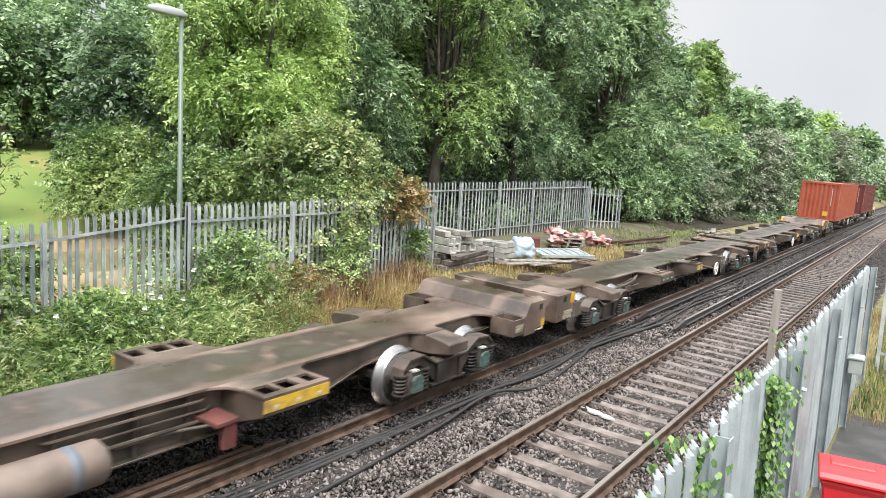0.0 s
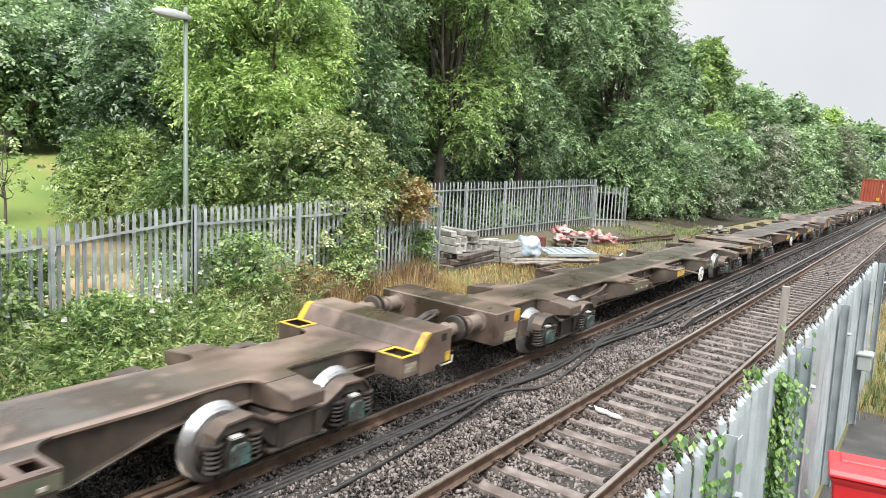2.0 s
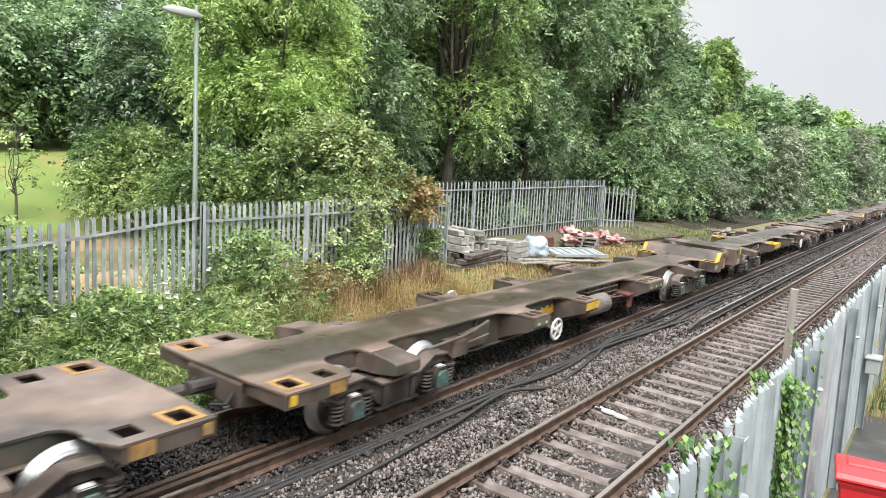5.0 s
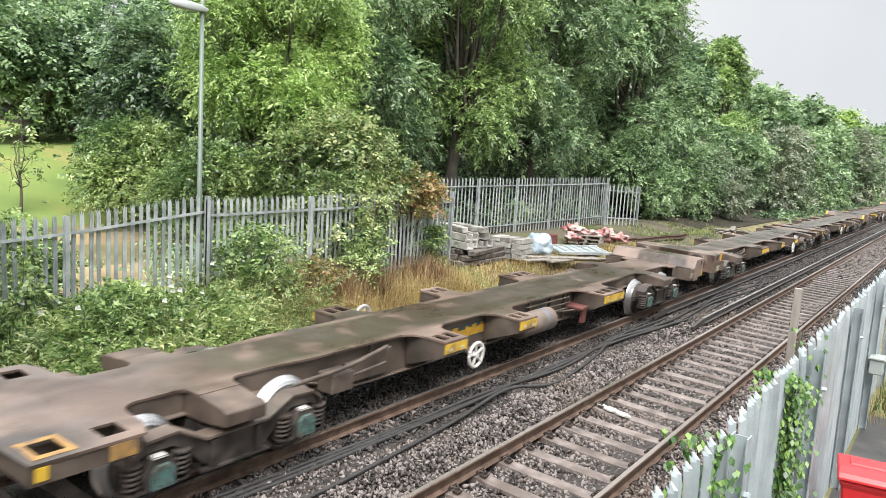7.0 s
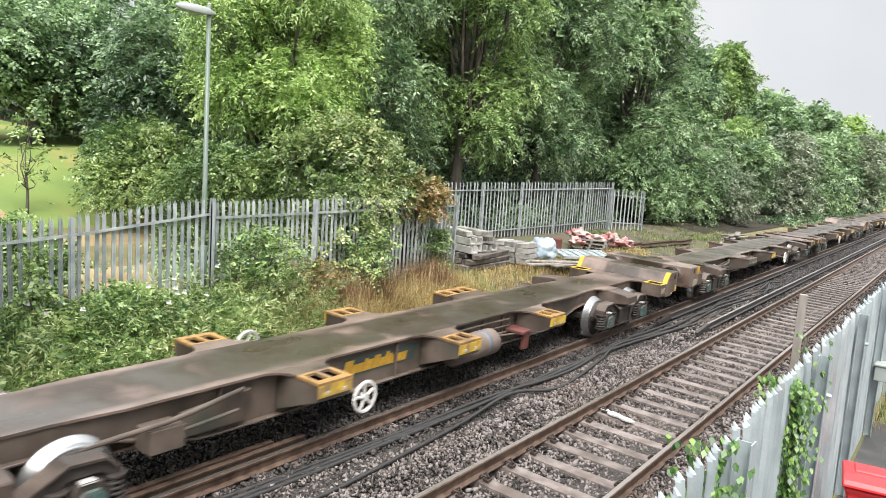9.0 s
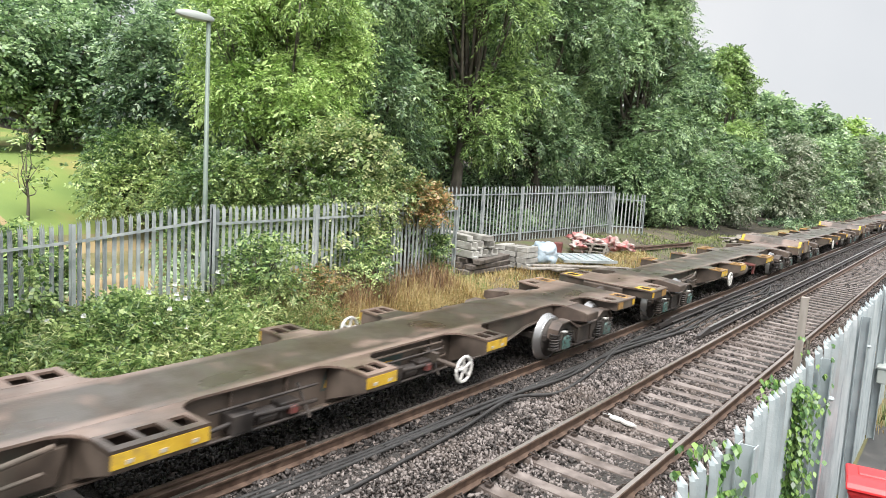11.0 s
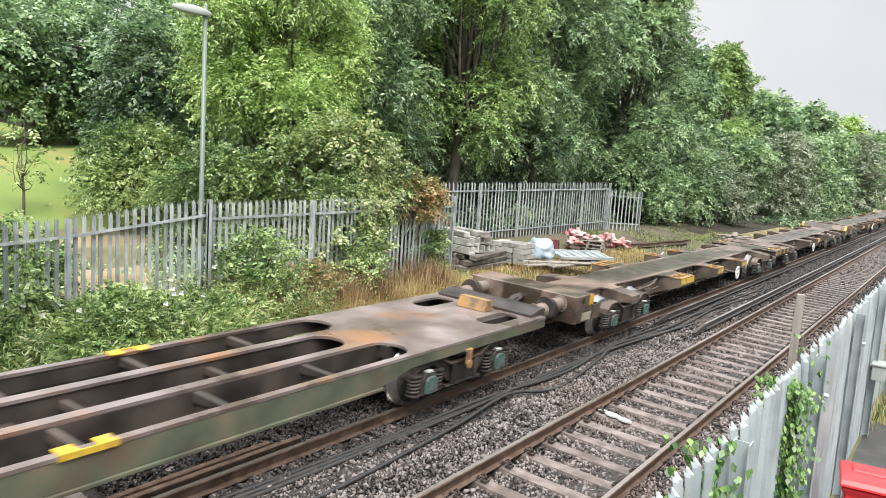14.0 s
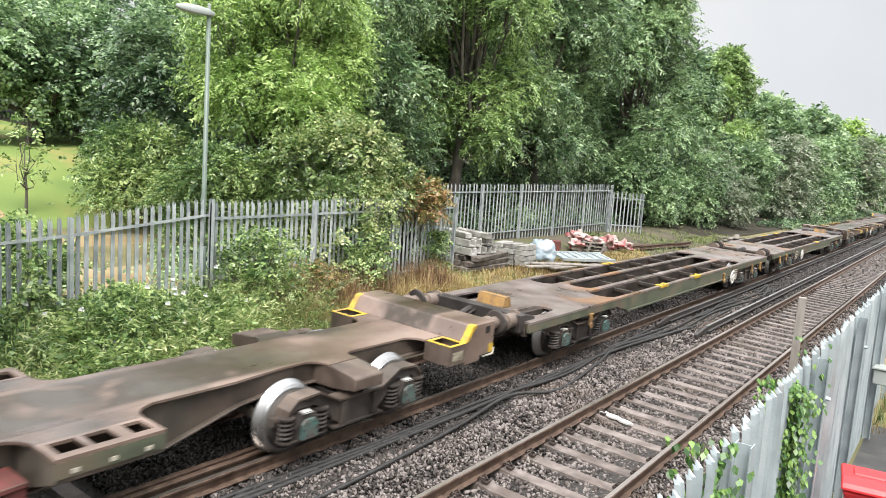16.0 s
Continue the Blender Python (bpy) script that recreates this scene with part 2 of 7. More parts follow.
M_RED = mat("red_valve_paint", [(0.09, 0.04, 0.033), (0.20, 0.05, 0.045)], 5.0, (0.5, 0.7), bump=0.1)
M_CONTAINER = mat("red_oxide_container_paint", [(0.26, 0.055, 0.03), (0.34, 0.075, 0.04), (0.28, 0.08, 0.05)], 1.0, (0.45, 0.65), bump=0.1)
M_CONTAINER2 = mat("maroon_container_paint", [(0.10, 0.022, 0.02), (0.15, 0.035, 0.03)], 1.0, (0.45, 0.65), bump=0.1)
M_BIN = mat("red_bin_plastic", [(0.62, 0.025, 0.03), (0.72, 0.04, 0.045)], 2.0, (0.3, 0.45), bump=0.05)
M_TIMBER = mat("weathered_timber", [(0.14, 0.12, 0.10), (0.24, 0.215, 0.185), (0.33, 0.30, 0.27)], 6.0, (0.75, 0.9), rand=0.1, bump=0.5, bump_scale=40, stretch=(1, 1, 0.15))
M_SLAB = mat("grey_concrete_slab", [(0.20, 0.19, 0.17), (0.34, 0.33, 0.30), (0.45, 0.44, 0.41)], 3.0, (0.7, 0.9), rand=0.12, bump=0.4)
M_OLDWOOD = mat("dark_old_sleeper_wood", [(0.05, 0.042, 0.035), (0.12, 0.10, 0.085), (0.20, 0.18, 0.16)], 4.0, (0.75, 0.9), rand=0.12, bump=0.5)
M_PLASTIC = mat("white_plastic_sack", [(0.28, 0.36, 0.42), (0.45, 0.52, 0.57)], 3.0, (0.25, 0.45), bump=0.5, bump_scale=9, bump_dist=0.04)
M_REDBAG = mat("red_and_white_sacking", [(0.33, 0.04, 0.045), (0.42, 0.19, 0.18), (0.46, 0.38, 0.35), (0.56, 0.51, 0.47)], 3.2, (0.5, 0.7), bump=0.5, bump_scale=9, bump_dist=0.04)
M_BARK = mat("tree_bark", [(0.05, 0.042, 0.034), (0.11, 0.095, 0.078), (0.17, 0.15, 0.125)], 5.0, (0.8, 0.95), bump=0.8, bump_scale=20, stretch=(1, 1, 0.3))

# a damp mossy strip along the middle of the wagon decks
dn, dl = M_DECK.node_tree.nodes, M_DECK.node_tree.links
d_in = dn["Principled BSDF"].inputs
d_tc, d_sep, d_abs, d_map, d_noise, d_mul, d_mix = (dn.new(k) for k in ("ShaderNodeTexCoord", "ShaderNodeSeparateXYZ", "ShaderNodeMath", "ShaderNodeMapRange", "ShaderNodeTexNoise", "ShaderNodeMath", "ShaderNodeMixRGB"))
dl.new(d_tc.outputs["Object"], d_sep.inputs[0])
d_abs.operation, d_mul.operation = "ABSOLUTE", "MULTIPLY"
dl.new(d_sep.outputs["X"], d_abs.inputs[0])
d_map.inputs["From Min"].default_value, d_map.inputs["From Max"].default_value = 0.50, 0.41
dl.new(d_abs.outputs[0], d_map.inputs["Value"])
d_noise.inputs["Scale"].default_value, d_noise.inputs["Detail"].default_value = 2.2, 6
dl.new(d_tc.outputs["Object"], d_noise.inputs["Vector"])
d_range = dn.new("ShaderNodeMapRange")
d_range.inputs["From Min"].default_value, d_range.inputs["From Max"].default_value = 0.26, 0.46
dl.new(d_noise.outputs["Fac"], d_range.inputs["Value"])
dl.new(d_map.outputs[0], d_mul.inputs[0])
d_len, d_ends, d_both = dn.new("ShaderNodeMath"), dn.new("ShaderNodeMapRange"), dn.new("ShaderNodeMath")
d_len.operation, d_both.operation = "ABSOLUTE", "MULTIPLY"
dl.new(d_sep.outputs["Y"], d_len.inputs[0])
d_ends.inputs["From Min"].default_value, d_ends.inputs["From Max"].default_value = 7.2, 5.4
dl.new(d_len.outputs[0], d_ends.inputs["Value"])
dl.new(d_range.outputs[0], d_both.inputs[0])
dl.new(d_ends.outputs[0], d_both.inputs[1])
dl.new(d_both.outputs[0], d_mul.inputs[1])
dl.new(d_mul.outputs[0], d_mix.inputs["Fac"])
dl.new(d_in["Base Color"].links[0].from_socket, d_mix.inputs["Color1"])
# patchy wet film on the plated decks
for wet in (M_DECK, M_RUSTDECK):
    w_n, w_l = wet.node_tree.nodes, wet.node_tree.links
    w_tc, w_noise, w_range = w_n.new("ShaderNodeTexCoord"), w_n.new("ShaderNodeTexNoise"), w_n.new("ShaderNodeMapRange")
    w_noise.inputs["Scale"].default_value, w_noise.inputs["Detail"].default_value = 1.1, 5
    w_l.new(w_tc.outputs["Object"], w_noise.inputs["Vector"])
    w_range.inputs["From Min"].default_value, w_range.inputs["From Max"].default_value = 0.42, 0.58
    w_range.inputs["To Max"].default_value = 0.85
    w_l.new(w_noise.outputs["Fac"], w_range.inputs["Value"])
    w_l.new(w_range.outputs[0], w_n["Principled BSDF"].inputs["Coat Weight"])
    w_n["Principled BSDF"].inputs["Coat Roughness"].default_value = 0.34
    w_n["Principled BSDF"].inputs["Coat IOR"].default_value = 1.5
d_mix.inputs["Color2"].default_value = (0.046, 0.032, 0.020, 1)
dl.new(d_mix.outputs[0], d_in["Base Color"])


def leaf_mat(name, a, b, c, rough=(0.28, 0.5), trans=0.30):
    return mat(name, [a, b, c], 0.45, rough, island=0.24, bump=0.0, trans=trans, detail=3.0, spec=0.8)


L_ASH = leaf_mat("light_ash_leaves", (0.090, 0.170, 0.042), (0.305, 0.465, 0.120), (0.58, 0.74, 0.28))
L_DARK = leaf_mat("dark_green_leaves", (0.032, 0.068, 0.034), (0.128, 0.222, 0.108), (0.31, 0.43, 0.22))
L_MID = leaf_mat("mid_green_leaves", (0.053, 0.107, 0.048), (0.212, 0.338, 0.155), (0.45, 0.60, 0.31))
L_FRESH = leaf_mat("fresh_green_leaves", (0.070, 0.130, 0.042), (0.265, 0.410, 0.130), (0.53, 0.69, 0.28))
L_BUSH = leaf_mat("hawthorn_leaves", (0.070, 0.125, 0.034), (0.220, 0.330, 0.100), (0.58, 0.60, 0.30))
L_AUTUMN = leaf_mat("browning_bramble_leaves", (0.090, 0.130, 0.040), (0.270, 0.270, 0.090), (0.48, 0.27, 0.13))
L_WEED = leaf_mat("bramble_and_nettle_leaves", (0.050, 0.110, 0.035), (0.215, 0.335, 0.104), (0.51, 0.61, 0.25))
L_IVY = leaf_mat("fresh_climber_leaves", (0.035, 0.095, 0.020), (0.095, 0.215, 0.042), (0.26, 0.40, 0.10))
L_GREY = leaf_mat("grey_green_buddleia_leaves", (0.080, 0.125, 0.062), (0.190, 0.260, 0.140), (0.47, 0.49, 0.38))
L_GRASS = leaf_mat("green_grass_blades", (0.070, 0.115, 0.028), (0.180, 0.245, 0.062), (0.38, 0.40, 0.15), rough=(0.5, 0.7))
L_STALK = leaf_mat("rusty_dead_stalks", (0.10, 0.055, 0.030), (0.24, 0.135, 0.070), (0.38, 0.25, 0.14), rough=(0.6, 0.8))
L_DRY = leaf_mat("dry_straw_grass", (0.25, 0.165, 0.060), (0.46, 0.335, 0.135), (0.62, 0.51, 0.26), rough=(0.6, 0.8), trans=0.4)
L_FLOWER = leaf_mat("white_bindweed_petals", (0.600, 0.600, 0.580), (0.750, 0.750, 0.740), (0.800, 0.800, 0.800), trans=0.2)


# ---------------- mesh helpers ----------------
class MB:
    """Collects vertices and faces of one mesh."""

    def __init__(self):
        self.v, self.f, self.mi, self.slot = [], [], [], 0

    def add(self, verts, faces):
        o = len(self.v)
        self.v += [tuple(p) for p in verts]
        self.f += [tuple(o + i for i in f) for f in faces]
        self.mi += [self.slot] * len(faces)
        return self

    def box(self, x0, x1, y0, y1, z0, z1):
        return self.add([(x0, y0, z0), (x1, y0, z0), (x1, y1, z0), (x0, y1, z0), (x0, y0, z1), (x1, y0, z1), (x1, y1, z1), (x0, y1, z1)],
                        [(0, 3, 2, 1), (4, 5, 6, 7), (0, 1, 5, 4), (1, 2, 6, 5), (2, 3, 7, 6), (3, 0, 4, 7)])

    def prism(self, profile, axis, a, b):
        """A closed profile of 2D points carried along an axis from a to b. Axis x: (y, z); y: (x, z); z: (x, y)."""
        n = len(profile)
        put = {"x": lambda p, s: (s, p[0], p[1]), "y": lambda p, s: (p[0], s, p[1]), "z": lambda p, s: (p[0], p[1], s)}[axis]
        verts = [put(p, a) for p in profile] + [put(p, b) for p in profile]
        faces = [tuple(range(n - 1, -1, -1)), tuple(range(n, 2 * n))] + [(i, (i + 1) % n, n + (i + 1) % n, n + i) for i in range(n)]
        return self.add(verts, faces)

    def tube(self, points, radii, n=8, caps=True):
        pts = [Vector(p) for p in points]
        if not isinstance(radii, (list, tuple)):
            radii = [radii] * len(pts)
        verts, faces = [], []
        up = Vector((0.31, 0.17, 0.94)).normalized()
        for i, p in enumerate(pts):
            d = (pts[min(i + 1, len(pts) - 1)] - pts[max(i - 1, 0)]).normalized()
            s = d.cross(up)
            if s.length < 1e-3:
                s = d.cross(Vector((1, 0, 0)))
            s.normalize()
            u = s.cross(d)
            for k in range(n):
                a = 2 * math.pi * k / n
                verts.append(p + (s * math.cos(a) + u * math.sin(a)) * radii[i])
        for i in range(len(pts) - 1):
            for k in range(n):
                faces.append((i * n + k, i * n + (k + 1) % n, (i + 1) * n + (k + 1) % n, (i + 1) * n + k))
        if caps:
            faces += [tuple(range(n - 1, -1, -1)), tuple(range((len(pts) - 1) * n, len(pts) * n))]
        return self.add(verts, faces)

    def lathe(self, profile, axis, centre, n=20):
        """Turns (offset along the axis, radius) points round an axis through centre."""
        cx, cy, cz = centre
        verts, faces = [], []
        for o, r in profile:
            for k in range(n):
                a = 2 * math.pi * k / n
                c, s = r * math.cos(a), r * math.sin(a)
                verts.append({"x": (cx + o, cy + c, cz + s), "y": (cx + c, cy + o, cz + s), "z": (cx + c, cy + s, cz + o)}[axis])
        m = len(profile)
        for i in range(m - 1):
            for k in range(n):
                faces.append((i * n + k, i * n + (k + 1) % n, (i + 1) * n + (k + 1) % n, (i + 1) * n + k))
        faces += [tuple(range(n - 1, -1, -1)), tuple(range((m - 1) * n, m * n))]
        return self.add(verts, faces)

    def mesh(self, name, mats, smooth=False, bevel=0.0):
        me = bpy.data.meshes.new(name)
        me.from_pydata(self.v, [], self.f)
        for m in (mats if isinstance(mats, (list, tuple)) else [mats]):
            me.materials.append(m)
        me.polygons.foreach_set("material_index", self.mi)
        bm = bmesh.new()
        bm.from_mesh(me)
        bmesh.ops.recalc_face_normals(bm, faces=bm.faces)
        if bevel > 0:
            bmesh.ops.bevel(bm, geom=[e for e in bm.edges if len(e.link_faces) == 2 and e.calc_face_angle(0) > 0.6], offset=bevel, segments=1, affect="EDGES", clamp_overlap=True)
        bm.to_mesh(me)
        bm.free()
        if smooth:
            me.polygons.foreach_set("use_smooth", [True] * len(me.polygons))
        return me


def part(name, me, parent=None, label="", m=None):
    ob = new(name, me)
    if parent is not None:
        ob.parent = parent
    if m is not None:
        ob.matrix_basis = m
    if label:
        ob["label"] = label
    return ob


def thing(name, label, category, group="", kind="", m=None, me=None):
    ob = tagged(new(name, me), label, category, group, kind)
    if m is not None:
        ob.matrix_basis = m
    return ob


def raw_mesh(name, verts, faces, mats, smooth=False):
    """A large mesh from arrays: verts (n, 3), faces (m, 3 or 4)."""
    verts, faces = np.asarray(verts, np.float32), np.asarray(faces, np.int32)
    me = bpy.data.meshes.new(name)
    k = faces.shape[1]
    me.vertices.add(len(verts))
    me.vertices.foreach_set("co", verts.ravel())
    me.loops.add(faces.size)
    me.loops.foreach_set("vertex_index", faces.ravel())
    me.polygons.add(len(faces))
    me.polygons.foreach_set("loop_start", np.arange(len(faces), dtype=np.int32) * k)
    me.update(calc_edges=True)
    me.materials.append(mats)
    if smooth:
        me.polygons.foreach_set("use_smooth", np.ones(len(faces), bool))
    return me


def smoothstep(a, b, x):
    t = np.clip((x - a) / (b - a), 0, 1)
    return t * t * (3 - 2 * t)


def ground_z(x, y):
    """Height of the ground over rail level."""
    x, y = np.asarray(x, float), np.asarray(y, float)
    z = np.full(np.broadcast(x, y).shape, -0.24)
    z = z - 0.22 * smoothstep(-4.9, -5.6, x)
    z = z + 0.62 * smoothstep(-5.6, -7.6, x)
    z = z + 0.14 * smoothstep(12, 18, y) * smoothstep(-5.6, -7.6, x) - 0.25 * smoothstep(9.0, 4.0, y) * smoothstep(-5.6, -7.6, x)
    z = z + 0.30 * smoothstep(-8.6, -11.0, x) * smoothstep(13, 20, y)
    z = z + 2.9 * smoothstep(-12.5, -25, x) + 2.5 * smoothstep(-25, -70, x)
    z = z + 0.14 * smoothstep(2.2, 2.7, x)
    z = z + 0.02 * smoothstep(1.55, 1.3, np.abs(x - FAR_X))
    return z


def sheet(name, xs, ys, material, lift=0.0, mask=None, bumps=0.0):
    X, Y = np.meshgrid(xs, ys)
    Z = ground_z(X, Y) + lift
    if bumps:
        Z = Z + bumps * (np.sin(X * 1.7 + Y * 0.6) * np.cos(Y * 1.3 - X * 0.4))
    n, m = len(ys), len(xs)
    verts = np.stack([X, Y, Z], -1).reshape(-1, 3)
    i = np.arange(n * m).reshape(n, m)
    faces = np.stack([i[:-1, :-1], i[:-1, 1:], i[1:, 1:], i[1:, :-1]], -1).reshape(-1, 4)
    return raw_mesh(name, verts, faces, material, True)


def spaced(*stretches):
    out = []
    for a, b, s in stretches:
        out += list(np.arange(a, b, s))
    return np.array(out + [stretches[-1][1]])


# ---------------- ground ----------------
gx = spaced((-1500, -200, 130), (-200, -60, 14), (-60, -14, 2.0), (-14, 4, 0.3), (4, 40, 3), (40, 200, 20), (200, 1500, 130))
gy = spaced((-400, -40, 45), (-40, 0, 4), (0, 45, 0.6), (45, 150, 5), (150, 500, 35), (500, 2500, 200))
thing("ground", "rough verge soil with thin grass reaching the horizon", "ground", kind="structure", me=sheet("ground", gx, gy, M_SOIL))
thing("ballast_bed", "bed of small grey crushed stone under both tracks, darkened for shaded gaps", "ballast", kind="structure",
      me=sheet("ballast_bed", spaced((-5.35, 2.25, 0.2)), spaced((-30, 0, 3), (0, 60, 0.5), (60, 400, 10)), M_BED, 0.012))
thing("lawn", "mown green lawn with dry yellow patches", "lawn", kind="structure",
      me=sheet("lawn", spaced((-60, -17, 1.5)), spaced((2, 40, 1.5)), M_LAWN, 0.02))
# near-black sheets that paint the shade under the wood and bushes
thing("wood_floor", "leaf litter under the trees, coloured dark for their shade", "woodland floor", kind="structure",
      me=sheet("wood_floor", spaced((-24, -11.9, 0.4)), spaced((14.6, 46, 0.6), (46, 150, 5)), M_LITTER_SHADE, 0.028))
thing("wood_floor", "leaf litter deep in the wood, shade put into its colour", "woodland floor", kind="structure",
      me=sheet("wood_floor", spaced((-60, -24, 1.5)), spaced((18.5, 60, 1.5)), M_LITTER_SHADE, 0.03))
thing("wood_floor", "dark sheet standing in for shade under the lineside bushes", "woodland floor", kind="structure",
      me=sheet("wood_floor", spaced((-12.4, -7.6, 0.4)), spaced((43.0, 60, 0.8), (60, 150, 5)), M_LITTER_SHADE, 0.034))
thing("verge", "strip of straw-coloured dead grass along the fence foot", "verge", kind="structure",
      me=sheet("verge", spaced((-8.15, -5.5, 0.2)), spaced((8.4, 16.6, 0.3)), M_THATCH, 0.02))
thing("yard", "trodden bare yard of dusty earth and weeds", "yard", kind="structure",
      me=sheet("yard", spaced((-12.2, -6.6, 0.25)), spaced((17.4, 46, 0.5)), M_YARD, 0.01))
thing("path", "sandy path with worn grey patches behind the fence", "path", kind="structure",
      me=sheet("path", spaced((-20.4, -8.9, 0.4)), spaced((6.6, 13.0, 0.4)), M_PATH, 0.012))
thing("pavement", "dark grey asphalt of the platform approach", "pavement", kind="structure",
      me=sheet("pavement", spaced((2.82, 14, 0.5)), spaced((-14, 13.4, 0.5)), M_ASPHALT, 0.012))

# ---------------- tracks ----------------
PITCH = 0.574
RAIL_PROFILE = [(-0.07, -0.159), (0.07, -0.159), (0.07, -0.148), (0.012, -0.128), (0.010, -0.046), (0.034, -0.036), (0.036, -0.009), (0.026, -0.0015), (-0.026, -0.0015), (-0.036, -0.009), (-0.034, -0.036), (-0.010, -0.046), (-0.012, -0.128), (-0.07, -0.148)]


def rail_mesh(name, length, side, top):
    b = MB()
    b.prism(RAIL_PROFILE, "y", 0, length)
    b.slot = 1
    b.add([(-0.027, 0, 0), (0.027, 0, 0), (0.027, length, 0), (-0.027, length, 0)], [(0, 1, 2, 3)])
    return b.mesh(name, [side, top])


def sleeper_mesh():
    b = MB()
    h = 1.25
    secs = [(-h, 0.10, 0.13), (-0.95, 0.105, 0.135), (-0.45, 0.10, 0.125), (0.45, 0.10, 0.125), (0.95, 0.105, 0.135), (h, 0.10, 0.13)]
    tops = [-0.172, -0.166, -0.196, -0.196, -0.166, -0.172]
    v, f = [], []
    for (x, a, c), zt in zip(secs, tops):
        v += [(x, -c, -0.34), (x, -a, zt), (x, a, zt), (x, c, -0.34)]
    for i in range(len(secs) - 1):
        o = 4 * i
        f += [(o, o + 4, o + 5, o + 1), (o + 1, o + 5, o + 6, o + 2), (o + 2, o + 6, o + 7, o + 3)]
    f += [(0, 1, 2, 3), (23, 22, 21, 20)]
    b.add(v, f)
    return b.mesh("sleeper", M_CONC)


def clip_mesh():
    b = MB()
    b.tube([(0.0, -0.05, -0.15), (0.03, -0.055, -0.10), (0.09, -0.03, -0.11), (0.10, 0.02, -0.135), (0.04, 0.05, -0.10), (0.0, 0.03, -0.14)], 0.012, 5)
    b.box(0.05, 0.13, -0.045, 0.045, -0.172, -0.148)
    return b.mesh("clip", M_CLIP)


SLEEPER, CLIP = sleeper_mesh(), clip_mesh()


def track(name, label, cx, cz, y0, y1, clips):
    t = thing(name, label, "railway track", kind="structure", m=pose(cx, 0, cz, 0, CANT, 0))
    rm = rail_mesh("rail", y1 - y0, M_RAIL, M_RAILTOP)
    for s in (-1, 1):
        part("rail", rm, t, "polished steel running rail", pose(s * 0.7525, y0, 0))
    y, n = 0.31 - 5 * PITCH, 0
    while y < y1:
        part("sleeper", SLEEPER, t, m=pose(random.uniform(-0.02, 0.02), y, 0, 0, 0, random.uniform(-0.5, 0.5)))
        if clips[0] < y < clips[1]:
            for s in (-1, 1):
                for d in (-1, 1):
                    part("clip", CLIP, t, m=pose(s * 0.7525 + d * 0.06, y, 0, 0, 0, 0 if d > 0 else 180))
        y += PITCH
        n += 1
        if y > 95:
            break
    return t


near_track = track("track_near", "railway track with concrete sleepers and bright worn rails", NEAR_X, 0, -30, 300, (4.5, 30))
far_track = track("track_far", "railway track under the train with oily concrete sleepers", FAR_X, FAR_Z, -30, 300, (40, 40))
part("spare_rail", rail_mesh("spare_rail", 14.0, M_RAIL, M_RAIL), far_track, "rusty spare rail lying beside the running rail", pose(0.52, -7.6, -0.03))
part("spare_rail", rail_mesh("spare_rail", 13.6, M_RAIL, M_RAIL), far_track, "rusty spare rail lying beside the running rail", pose(0.36, -7.6, -0.05))
# the flat white scrap lying on a sleeper
def scrap_mesh():
    b = MB()
    for k, (x, y, r) in enumerate([(-0.24, 0.04, 0.09), (-0.03, 0.0, 0.14), (0.20, -0.03, 0.12)]):
        pts = [(x + r * (1 + 0.25 * math.sin(3 * a + k)) * math.cos(a), y + 0.55 * r * math.sin(a)) for a in [i * math.pi / 5 for i in range(10)]]
        b.prism(pts, "z", -0.19 + 0.003 * k, -0.165 + 0.004 * k)
    return b.mesh("paint_scrap", M_WHITE)


thing("white_scrap", "scrap of white paint-splashed material lying on the sleepers", "litter", m=pose(-0.40, 10.62, 0.035, 0, CANT, -8), me=scrap_mesh())


def conductor_mesh(name, length):
    b = MB()
    b.prism([(-0.075, -0.06), (0.075, -0.06), (0.075, -0.045), (0.03, -0.03), (0.03, 0.05), (0.036, 0.058), (0.036, 0.072), (-0.036, 0.072), (-0.036, 0.058), (-0.03, 0.05), (-0.03, -0.03), (-0.075, -0.045)], "y", 0, length)
    b.slot = 1
    b.add([(-0.034, 0, 0.0735), (0.034, 0, 0.0735), (0.034, length, 0.0735), (-0.034, length, 0.0735)], [(0, 1, 2, 3)])
    b.slot = 0
    b.prism([(-0.42 * 2, -0.02), (0, 0.072), (0, -0.06), (-0.84, -0.10)], "x", -0.036, 0.036)
    for k in range(int(min(length, 60) / 2.3)):
        b.lathe([(-0.2, 0.06), (-0.15, 0.08), (-0.1, 0.05), (-0.06, 0.07)], "z", (0, 0.6 + 2.3 * k, 0), 8)
    return b.mesh(name, [M_RAIL3, M_RAIL3TOP])


cr1 = thing("conductor_rail", "raised steel conductor rail on insulators beside the track", "conductor rail", "conductor rails", "structure",
            pose(NEAR_X - 1.165, 17.9, 0.05), conductor_mesh("conductor_rail", 250))
cr2 = thing("conductor_rail", "raised steel conductor rail on insulators beside the track", "conductor rail", "conductor rails", "structure",
            pose(FAR_X + 1.165, 18.6, -0.02), conductor_mesh("conductor_rail", 250))


